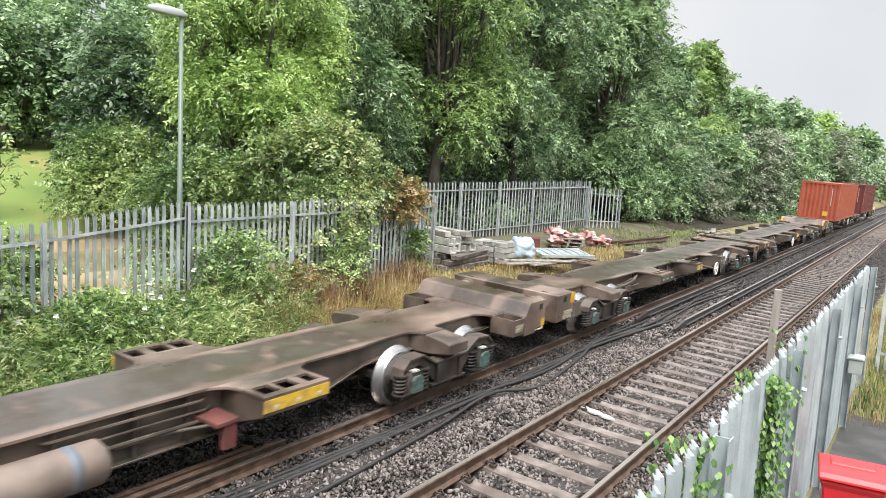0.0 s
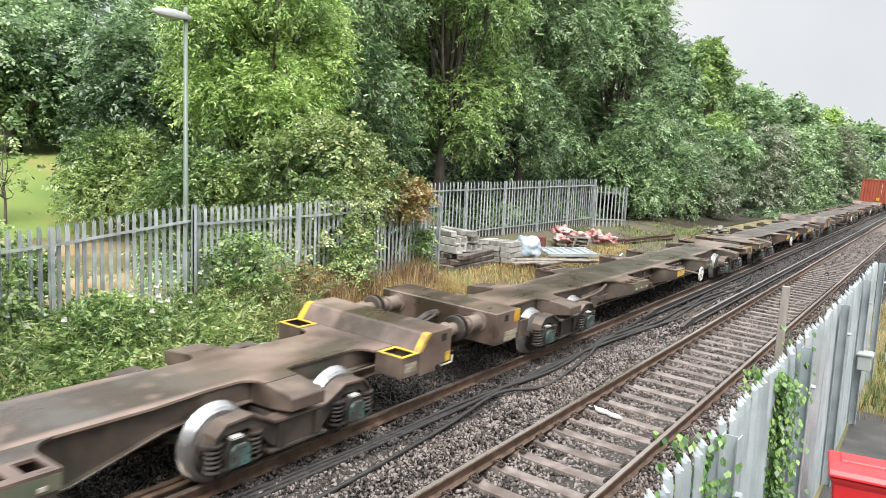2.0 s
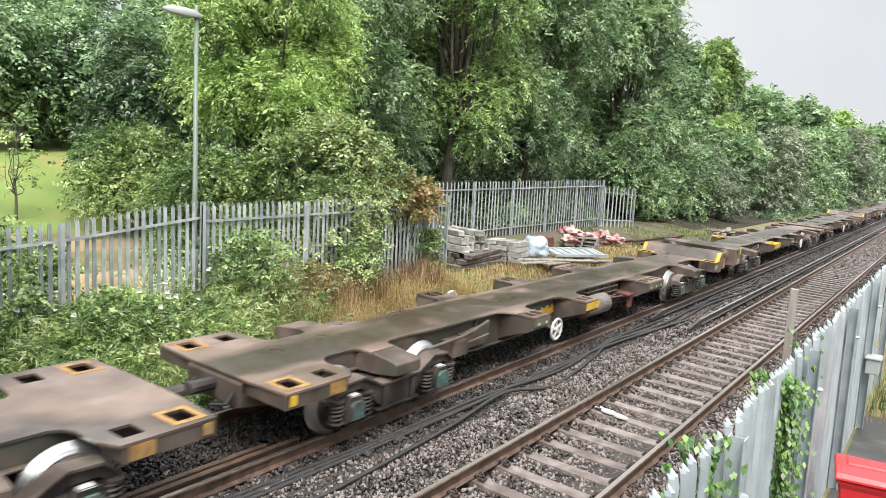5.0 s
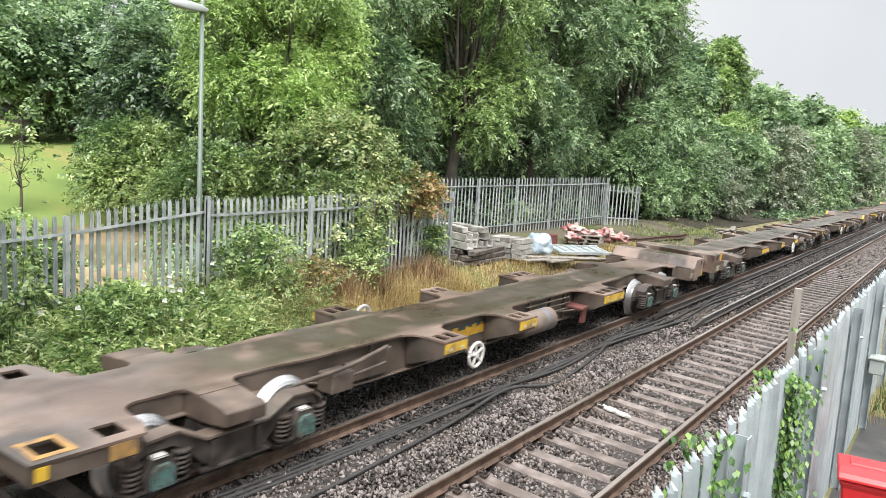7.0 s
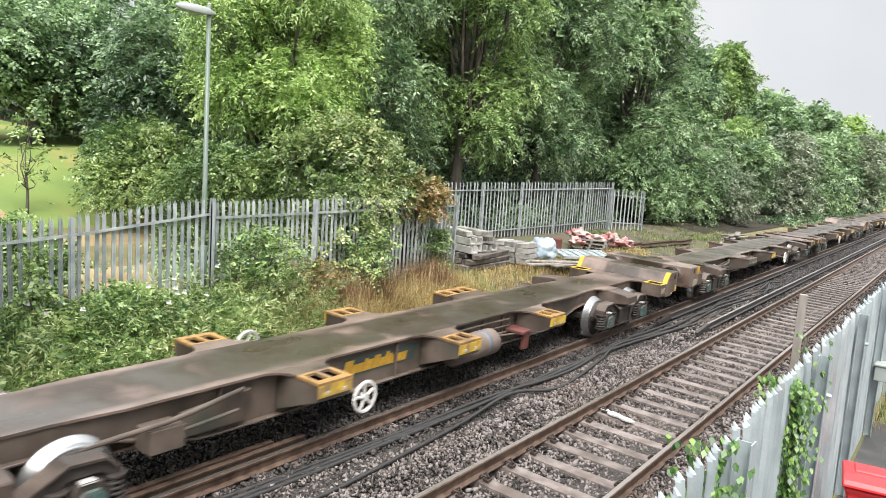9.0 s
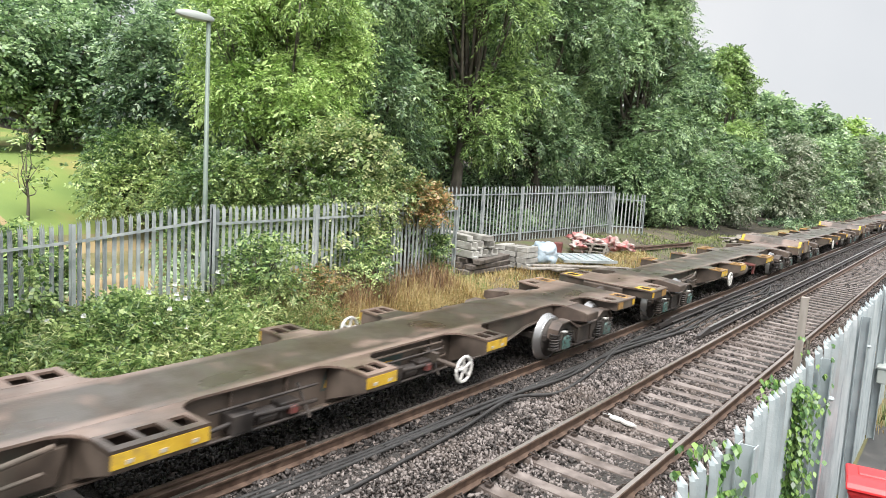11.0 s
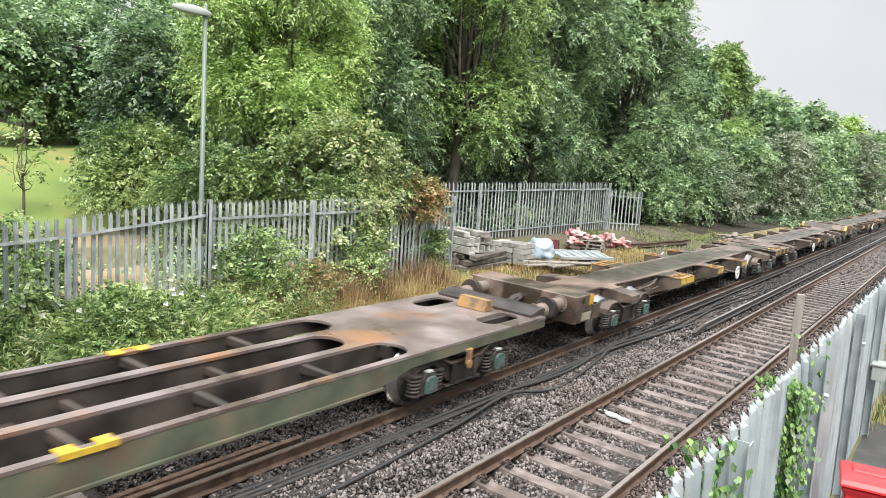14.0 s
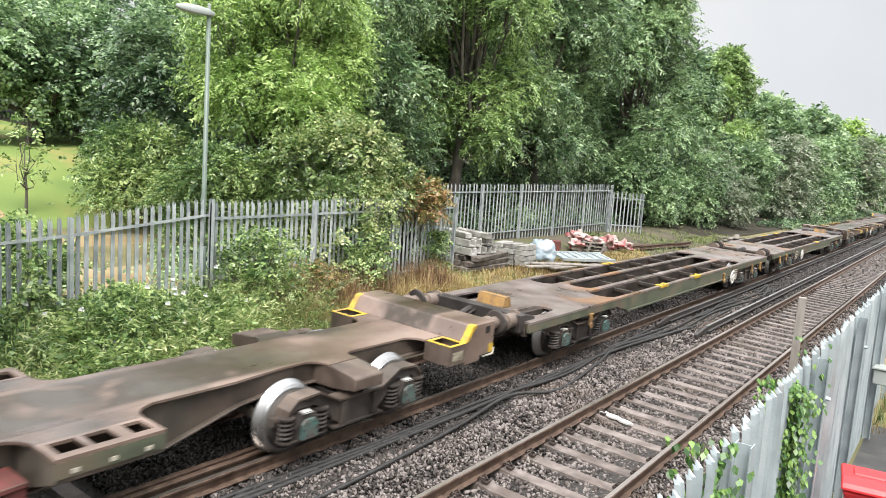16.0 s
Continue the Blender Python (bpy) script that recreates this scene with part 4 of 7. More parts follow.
def mark_mesh(name, y0, y1, z0, z1, material):
    """A painted plate on the outer side."""
    return MB().box(HALF - 0.004, HALF + 0.004, y0, y1, z0, z1).mesh(name, material)


ME_LABEL = mark_mesh("data_panel", -1.13, -0.86, DECK - 0.24, DECK - 0.10, M_CREAM)
ME_CORNER = mark_mesh("corner_mark", -0.14, -0.02, 0.72, 0.86, M_YELLOW)
# no hole is cut: a black plate paints the opening's dark inside
ME_HOLE_SHADE = mark_mesh("lifting_hole", -0.26, -0.15, BOXTOP - 0.17, BOXTOP - 0.06, M_BLACK)
ME_EDGE = mark_mesh("edge_paint", -0.775, -0.58, BOXTOP - 0.22, BOXTOP - 0.012, M_EMBLEM)
ME_LOWLABEL = mark_mesh("data_panel", -0.70, -0.30, 0.70, 0.86, M_CREAM)
ME_SIDE_PATCH = mark_mesh("side_paint", 7.95, 8.22, 0.79, DECK - 0.036, M_ORANGE)
ME_END_PATCH = mark_mesh("end_paint", 8.76, 8.87, 0.81, DECK - 0.04, M_YELLOW)
ME_FRAMES = [frame_mesh(M_ORANGE), frame_mesh(M_YELLOW)]


def buffer_mesh():
    b = MB()
    b.lathe([(0.0, 0.17), (0.03, 0.17), (0.04, 0.13), (0.31, 0.13), (0.32, 0.145), (0.36, 0.145), (0.37, 0.105), (0.585, 0.105)], "y", (0, 0, 0), 18)
    b.slot = 1
    b.lathe([(0.575, 0.11), (0.582, 0.20), (0.60, 0.215), (0.625, 0.21)], "y", (0, 0, 0), 18)
    return b.mesh("buffer", [M_TANK, M_BOGIE], False)


def coupling_mesh(box):
    b = MB()
    if box:
        b.tube([(0, -0.1, 0.98), (0, 0.28, 1.0), (0, 0.48, 0.94), (0, 0.62, 0.90)], [0.09, 0.06, 0.045, 0.05], 8)
    else:
        b.tube([(0, -0.3, 0.80), (0, 0.40, 0.80)], 0.085, 10)
    return b.mesh("coupling", M_BOGIE)


def shackle_mesh():
    return MB().tube([(-0.09, 0.16, 1.0), (-0.09, 0.56, 0.9), (0.09, 0.56, 0.9), (0.09, 0.16, 1.0)], 0.028, 6).mesh("shackle", M_BOGIE)


def hose_mesh(box, s):
    if box:
        return MB().tube([(s * 0.3, 0.0, 0.86), (s * 0.33, 0.2, 0.68), (s * 0.27, 0.42, 0.60), (s * 0.2, 0.62, 0.64)], 0.026, 6).mesh("brake_hose", M_BLACK)
    return MB().tube([(s * 0.35, 0, 0.80), (s * 0.40, 0.16, 0.66), (s * 0.35, 0.36, 0.70)], 0.026, 6).mesh("brake_hose", M_BLACK)


def step_mesh():
    return MB().tube([(0.98, -0.04, 0.74), (1.0, 0.10, 0.54), (1.0, 0.40, 0.54), (0.98, 0.44, 0.64)], 0.018, 6).mesh("shunter_handle", M_LABEL)


def tank_mesh():
    b = MB()
    b.lathe([(-0.66, 0.05), (-0.64, 0.16), (-0.58, 0.225), (0.58, 0.225), (0.64, 0.16), (0.66, 0.05)], "y", (0, 0, 0), 16)
    b.slot = 1
    b.lathe([(0.24, 0.2265), (0.34, 0.2265)], "y", (0, 0, 0), 16)
    return b.mesh("air_tank", [M_TANK, M_BLUE], True)


def handwheel_mesh():
    b = MB()
    ring = [(0, 0.195 * math.cos(a), 0.195 * math.sin(a)) for a in [2 * math.pi * k / 20 for k in range(21)]]
    b.tube(ring, 0.026, 6, False)
    for k in range(5):
        a = 2 * math.pi / 5 * k + 0.5
        b.tube([(0, 0, 0), (0, 0.185 * math.cos(a), 0.185 * math.sin(a))], 0.022, 5)
    b.lathe([(-0.05, 0.05), (0.03, 0.05)], "x", (0, 0, 0), 10)
    b.slot = 1
    b.tube([(-0.82, 0, 0.03), (-0.03, 0, 0)], 0.035, 8)
    b.box(-0.82, -0.5, -0.05, 0.05, -0.02, 0.12)
    return b.mesh("handwheel", [M_WHITE, M_WEB])


def gear_mesh():
    """Brake rods, levers, pipes and valve boxes hung in a side recess."""
    b = MB()
    b.tube([(0.80, -0.9, 0.60), (0.95, -0.4, 0.74), (0.95, 0.4, 0.70), (0.82, 0.9, 0.62)], 0.03, 6)
    b.tube([(0.95, -0.9, 0.56), (0.95, 0.9, 0.56)], 0.022, 6)
    b.tube([(0.86, -0.8, 0.86), (0.86, 0.85, 0.86)], 0.02, 6)
    b.box(0.72, 0.98, -0.55, -0.25, 0.58, 0.80)
    b.box(0.72, 0.92, 0.20, 0.50, 0.55, 0.76)
    b.lathe([(-0.14, 0.10), (0.14, 0.10)], "y", (0.86, -0.02, 0.66), 12)
    b.tube([(0.75, 0.6, 0.9), (1.0, 0.62, 0.5)], 0.025, 6)
    b.slot = 1
    b.box(0.90, 1.0, 0.30, 0.42, 0.62, 0.72)
    return b.mesh("brake_gear", [M_BOGIE, M_RED], bevel=0.008)


def link_mesh():
    b = MB()
    b.tube([(0.98, -1.6, 0.84), (0.98, -0.55, 0.88), (1.0, -0.25, 0.93), (0.88, 0.25, 0.94), (0.80, 0.55, 0.94)], 0.032, 6)
    b.tube([(0.86, -0.5, 0.66), (0.92, 0.4, 0.76)], 0.025, 6)
    b.box(0.72, 1.0, -0.75, -0.35, 0.56, 0.82)
    b.prism([(-0.3, 0.52), (0.6, 0.52), (0.7, 0.9), (-0.25, 0.82)], "x", 0.70, 0.76)
    return b.mesh("brake_linkage", M_WEB, bevel=0.008)


def emblem_mesh():
    """The painted emblem, as slanting plain bars."""
    b = MB()
    x, y = 0.706, -0.8
    b.slot = 1
    b.prism([(y - 0.06, 0.665), (y + 1.58, 0.665), (y + 1.64, 0.93), (y, 0.93)], "x", x - 0.003, x)
    b.slot = 0
    for k, (w, h) in enumerate([(0.16, 0.20), (0.10, 0.13), (0.12, 0.13), (0.06, 0.18), (0.12, 0.15), (0.13, 0.19), (0.10, 0.13), (0.07, 0.20), (0.07, 0.16), (0.12, 0.13), (0.11, 0.13), (0.10, 0.13)]):
        s = h * 0.28
        b.prism([(y, 0.70), (y + w, 0.70), (y + w + s, 0.70 + h), (y + s, 0.70 + h)], "x", x, x + 0.004)
        y += w + 0.010
    return b.mesh("emblem", [M_EMBLEM, M_EMBLEMBACK])


def truss_mesh():
    b = MB()
    b.tube([(0.70, -0.75, 0.66), (0.72, 0.2, 0.64), (0.98, 0.62, 0.70), (1.06, 0.72, 0.72)], 0.022, 6)
    b.slot = 1
    b.prism([(0.62, 0.40), (0.80, 0.40), (0.80, 0.76), (0.62, 0.76)], "x", 1.0, 1.07)
    b.prism([(0.50, 0.70), (0.80, 0.72), (0.80, 0.77), (0.50, 0.75)], "x", 0.70, 1.10)
    return b.mesh("valve_bracket", [M_WEB, M_RED], bevel=0.006)


def pipe_mesh(z, r):
    """A pipe run along the spine's side with an end bent inwards."""
    return MB().tube([(0.46, -0.95, z), (0.54, -0.85, z), (0.56, 0.0, z + 0.01), (0.56, 0.85, z), (0.47, 0.98, z)], r, 6).mesh("air_pipe", M_WEB)


ME_PIPES = [pipe_mesh(0.84, 0.018), pipe_mesh(0.72, 0.014), pipe_mesh(0.60, 0.022)]
ME_TRAYS, ME_TRAYS_LOW = tray_mesh(-1.20, -0.79), tray_mesh(-1.12, -0.79)
ME_BULK, ME_LOWBOX, ME_BUFF = bulkhead_mesh(), low_box_mesh(), buffer_mesh()
ME_STRIPES, ME_RIMS = [stripe_mesh(s) for s in (-1, 1)], [rim_mesh(s) for s in (-1, 1)]
ME_TANK, ME_HW, ME_GEAR, ME_LINK, ME_EMBLEM, ME_TRUSS = tank_mesh(), handwheel_mesh(), gear_mesh(), link_mesh(), emblem_mesh(), truss_mesh()
ME_COUP_BOX, ME_COUP_IN, ME_SPINE, ME_EAR = coupling_mesh(True), coupling_mesh(False), spine_mesh(), ear_mesh()
ME_SHACKLE, ME_HOSES, ME_HOSES_IN, ME_STEP = shackle_mesh(), [hose_mesh(True, s) for s in (-1, 1)], [hose_mesh(False, s) for s in (-1, 1)], step_mesh()
ME_SKIRT, ME_DRAWBOX = inner_skirt_mesh(), drawbar_box_mesh()
ME_DECK_SINGLE, ME_DECK_TWIN = deck_mesh(True, True), deck_mesh(True, False)


def add_box_end(w, e, low, stripes):
    """A raised headstock box with its trays, paint, buffers and coupling, at the end e of the wagon."""
    turn, u = (0 if e > 0 else 180), e * (END_LOW if low else END)
    if low:
        box = part("headstock_box", ME_LOWBOX, w, "plain brown headstock box with a level top", pose(0, u, 0, 0, 0, turn))
        for s in (0, 180):
            part("edge_paint", ME_EDGE, box, "rubbed orange edge paint", pose(0, 0, 0) if not s else pose(-2 * HALF, 0, 0))
            part("data_panel", ME_LOWLABEL, box, "pale data panel", pose(0, 0, 0) if not s else pose(-2 * HALF, 0, 0))
            part("lifting_hole", ME_HOLE_SHADE, box, "flat black square standing in for a shaded opening", pose(0, -0.12, 0) if not s else pose(-2 * HALF, -0.12, 0))
    else:
        box = part("headstock_box", ME_BULK, w, "raised brown headstock box with a sloping face", pose(0, u, 0, 0, 0, turn))
        for k in (0, 1):
            if stripes:
                part("warning_stripe", ME_STRIPES[k], box, "yellow warning paint")
                part("tray_rim", ME_RIMS[k], box, "worn yellow rim paint")
            side = pose(0, 0, 0) if k else pose(-2 * HALF, 0, 0)
            part("corner_mark", ME_CORNER, box, "small yellow mark", side)
            part("data_panel", ME_LABEL, box, "pale data panel", side)
            part("lifting_hole", ME_HOLE_SHADE, box, "flat black square standing in for a shaded opening", side)
    for tm in (ME_TRAYS_LOW if low else ME_TRAYS):
        part("side_tray", tm, w, "open steel side tray", pose(0, u, 0, 0, 0, turn))
    for s in (-1, 1):
        part("buffer", ME_BUFF, w, "round steel buffer", pose(s * 0.87, u, 1.02, 0, 0, turn))
    hook = part("coupling", ME_COUP_BOX, w, m=pose(0, u, 0, 0, 0, turn))
    part("shackle", ME_SHACKLE, hook)
    part("shunter_handle", ME_STEP, hook, "pale bent handrail")
    for h in ME_HOSES:
        part("brake_hose", h, hook, "black rubber brake hose")


def add_inner_end(w, e, paint):
    """The flush inner end with container seats and the drawbar."""
    turn = 0 if e > 0 else 180
    beam = part("end_beam", ME_SKIRT, w, "", pose(0, 0, 0, 0, 0, turn))
    part("drawbar_box", ME_DRAWBOX, beam)
    for s in (0, 1):
        side = pose(-2 * HALF, 0, 0) if s else pose(0, 0, 0)
        part("side_paint", ME_SIDE_PATCH, beam, "orange paint patch", side)
        part("end_paint", ME_END_PATCH, beam, "yellow paint mark", side)
        part("pocket_frame", ME_FRAMES[paint], beam, "worn yellow paint round a lock pocket", pose(0, 8.66, 0) if not s else pose(-1.94, 8.66, 0))
    bar = part("coupling", ME_COUP_IN, w, m=pose(0, e * INNER, 0, 0, 0, turn))
    for h in ME_HOSES_IN:
        part("brake_hose", h, bar, "black rubber brake hose")


def skeletal_wagon(front_box, rear_box, label, shades, stripes=True, low=False):
    w = thing("container_wagon", label, "railway wagon", "wagons of the train")
    part("spine_beam", ME_SPINE, w, "deep grimy steel spine")
    part("deck", ME_DECK_TWIN if not rear_box else ME_DECK_SINGLE, w, "dusty brown steel deck with damp dark patches")
    for e, box in ((1, front_box), (-1, rear_box)):
        if box:
            add_box_end(w, e, low or e < 0, stripes)
        else:
            add_inner_end(w, e, 1 if shades[0] in (0, 3) else 0)
        add_bogie(w, e * BOGIE_U)
        for s in (0, 180):
            part("outrigger", ME_EAR, w, "box outrigger over the bogie", pose(0, e * BOGIE_U, 0, 0, 0, s))
    for s, us in ((1, (-2.76, 0.15 if rear_box else -0.55, 3.06)), (-1, (-3.06, -0.25, 2.92))):
        for k, u in enumerate(us):
            long_pad = k == 2 and (s < 0 or not rear_box)
            add_pad(w, (LONG_PADS if long_pad else PAD_MESHES)[shades[k]], u + (0.18 if long_pad and s > 0 else 0), 0 if s > 0 else 180)
    for s, hw in ((1, -2.28), (-1, 2.06)):
        turn = 0 if s > 0 else 180
        part("handwheel", ME_HW, w, "white spoked brake handwheel", pose(s * 1.30, s * hw, 0.66, 0, 0, turn))
        part("brake_linkage", ME_LINK, w, m=pose(-s * 0.18, s * -4.2, -0.06, 0, 0, turn))
    part("air_tank", ME_TANK, w, "dusty cylindrical air tank", pose(0.80, 0.85 if rear_box else 0.45, 0.64))
    part("valve_bracket", ME_TRUSS, w, m=pose(-0.18, 1.85, -0.08))
    part("emblem", ME_EMBLEM, w, "yellow painted emblem", pose(-0.224, -1.05, -0.10))
    if low:
        part("emblem", ME_EMBLEM, w, "worn orange painted emblem", pose(0.224, -0.75, -0.10, 0, 0, 180))
    for k, pipe in enumerate(ME_PIPES):
        part("air_pipe", pipe, w, "", pose(0, 1.55 + 0.06 * k, 0))
        part("air_pipe", pipe, w, "", pose(0, -1.6 - 0.06 * k, 0, 0, 0, 180))
    part("brake_gear", ME_GEAR, w, m=pose(0.2, -1.5, -0.08, 0, 0, 180))
    part("brake_gear", ME_GEAR, w, m=pose(0.2, 1.2, -0.08, 0, 0, 180))
    return w


# ---- the flat slotted wagon ----
CEND = 9.0


def flat_deck_mesh():
    W = 1.17
    out = [(-W, -CEND), (W, -CEND), (W, CEND), (-W, CEND)]
    holes = []
    for e in (-1, 1):
        for s in (-1, 1):
            x0, x1 = sorted((s * 0.50, s * 0.92))
            if e > 0:
                y0, y1 = 7.55, 8.55
            else:
                y0, y1 = -8.58, -8.16
            holes.append(rounded_slot(x0, x1, y0, y1, 0.20))
    for s in (-1, 1):
        x0, x1 = sorted((s * 0.44, s * 1.07))
        holes.append(rounded_slot(x0, x1, -5.6, 5.3, 0.3))
    holes.append(rounded_slot(-0.30, 0.30, -5.0, 4.8, 0.28))
    bm = plate_with_holes(out, holes, DECK - 0.04, DECK)
    me = bpy.data.meshes.new("deck")
    bm.to_mesh(me)
    bm.free()
    me.materials.append(M_RUSTDECK)
    return me


def flat_frame_mesh():
    b = MB()
    for s in (-1, 1):
        for x in (0.32, 0.44):
            b.box(s * x, s * (x + 0.015), -5.6, 5.3, 0.50, DECK - 0.042)
        b.box(s * 0.30, s * 0.47, -5.9, 5.5, 0.48, 0.50)
        b.box(s * 1.08, s * 1.10, -8.9, 8.9, 0.74, DECK - 0.042)
        for u in (-4.3, -2.7, -1.1, 0.5, 2.1, 3.7):
            x0, x1 = sorted((s * 0.46, s * 1.08))
            b.prism([(x0, DECK - 0.05), (x1, DECK - 0.05), (x1, DECK - 0.11), (x0, DECK - 0.16)], "y", u - 0.05, u + 0.05)
            b.box(x0, x1, u - 0.007, u + 0.007, 0.66, DECK - 0.05)
    for u in (-2.4, -0.8, 1.0, 2.8):
        b.box(-0.33, 0.33, u - 0.05, u + 0.05, 0.78, 0.86)
    for e in (-1, 1):
        b.box(-0.62, 0.62, e * 5.2, e * 8.9, 0.74, DECK - 0.042)
        b.box(-1.08, 1.08, e * (CEND - 0.08), e * CEND, 0.70, DECK - 0.042)
        b.box(-1.1, 1.1, e * 6.35, e * 6.75, 0.70, DECK - 0.042)
    b.box(-0.45, 0.45, -0.6, 0.5, 0.70, 0.74)
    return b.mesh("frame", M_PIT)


def sole_mesh():
    b = MB()
    for s in (-1, 1):
        prof = [(-CEND, DECK - 0.042), (CEND, DECK - 0.042), (CEND, 0.78), (5.1, 0.78), (4.5, 0.64), (-4.5, 0.64), (-5.1, 0.78), (-CEND, 0.78)]
        x0, x1 = sorted((s * 1.10, s * 1.165))
        b.prism(prof, "x", x0, x1)
        b.prism([(-4.5, 0.638), (4.5, 0.638), (4.5, 0.60), (-4.5, 0.60)], "x", min(s * 1.08, s * 1.20), max(s * 1.08, s * 1.20))
    return b.mesh("sole_bar", M_GREEN, bevel=0.004)


def hook_mesh():
    b = MB()
    b.prism([(-0.05, 0.58), (0.05, 0.58), (0.06, 0.78), (-0.06, 0.78)], "x", 1.170, 1.220)
    b.lathe([(1.210, 0.07), (1.240, 0.07), (1.245, 0.03)], "x", (0, 0, 0.58), 10)
    b.box(1.160, 1.220, -0.08, 0.08, 0.78, 0.82)
    return b.mesh("lashing_hook", M_ORANGE, bevel=0.006)


def spigot_mesh():
    b = MB()
    for y in (-0.18, 0.18):
        b.box(1.020, 1.190, y - 0.09, y + 0.09, DECK + 0.001, DECK + 0.02)
    b.box(1.175, 1.190, -0.28, 0.28, DECK - 0.05, DECK + 0.02)
    return b.mesh("spigot_plate", M_YELLOW, bevel=0.004)


def board_mesh():
    b = MB()
    b.box(1.170, 1.185, -0.34, 0.34, 0.46, 0.90)
    return b.mesh("data_board", M_WEB)


def plinth_mesh():
    b = MB()
    b.prism([(0.10, DECK), (0.10, DECK + 0.05), (0.42, DECK + 0.12), (0.62, DECK + 0.12), (0.62, 0.78), (0.30, 0.78)], "x", -1.05, 1.05)
    b.slot = 1
    b.prism([(-0.36, DECK + 0.003), (-0.28, DECK + 0.20), (-0.12, DECK + 0.20), (-0.06, DECK + 0.003)], "x", -0.28, 0.34)
    return b.mesh("end_plinth", [M_RAIL3, M_ORANGE], bevel=0.008)


def flat_wagon():
    w = thing("flat_wagon", "flat container wagon with rust-stained slotted deck and green side sills", "railway wagon", "wagons of the train")
    part("deck", flat_deck_mesh(), w, "rusty brown slotted steel deck")
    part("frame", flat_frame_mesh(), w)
    part("sole_bar", sole_mesh(), w, "faded green side sills")
    part("end_plinth", plinth_mesh(), w, "dark end plinth with an orange stop block", pose(0, CEND - 0.45, 0))
    hk, sp, bd = hook_mesh(), spigot_mesh(), board_mesh()
    bar_me = MB().box(1.186, 1.189, -0.28, 0.24, 0.0, 0.035).mesh("text_bar", M_LABEL)
    for s in (1, -1):
        turn = 0 if s > 0 else 180
        for u in (-7.9, -6.7, -3.2, 6.5):
            part("lashing_hook", hk, w, "worn orange lashing hook", pose(0, u, 0, 0, 0, turn))
        for u in ((0.5,) if s > 0 else (-0.5, 2.2)):
            part("spigot_plate", sp, w, "yellow container spigot plate", pose(0, u, 0, 0, 0, turn))
        board = part("data_board", bd, w, "dark data board with cream lettering bars", pose(0, -4.5, 0, 0, 0, turn))
        for k in range(5):
            part("text_bar", bar_me, board, m=pose(0, 0, 0.51 + 0.075 * k))
        part("handwheel", ME_HW, w, "white spoked brake handwheel", pose(s * 1.29, -3.84, 0.66, 0, 0, turn))
    for e in (-1, 1):
        add_bogie(w, e * 6.55)
        turn = 0 if e > 0 else 180
        for s in (-1, 1):
            part("buffer", ME_BUFF, w, "round steel buffer", pose(s * 0.87, e * (CEND + 0.05), 0.98, 0, 0, turn))
        hook = part("coupling", ME_COUP_BOX, w, m=pose(0, e * CEND, 0, 0, 0, turn))
        part("shackle", ME_SHACKLE, hook)
        for h in ME_HOSES:
            part("brake_hose", h, hook, "black rubber brake hose")
    return w


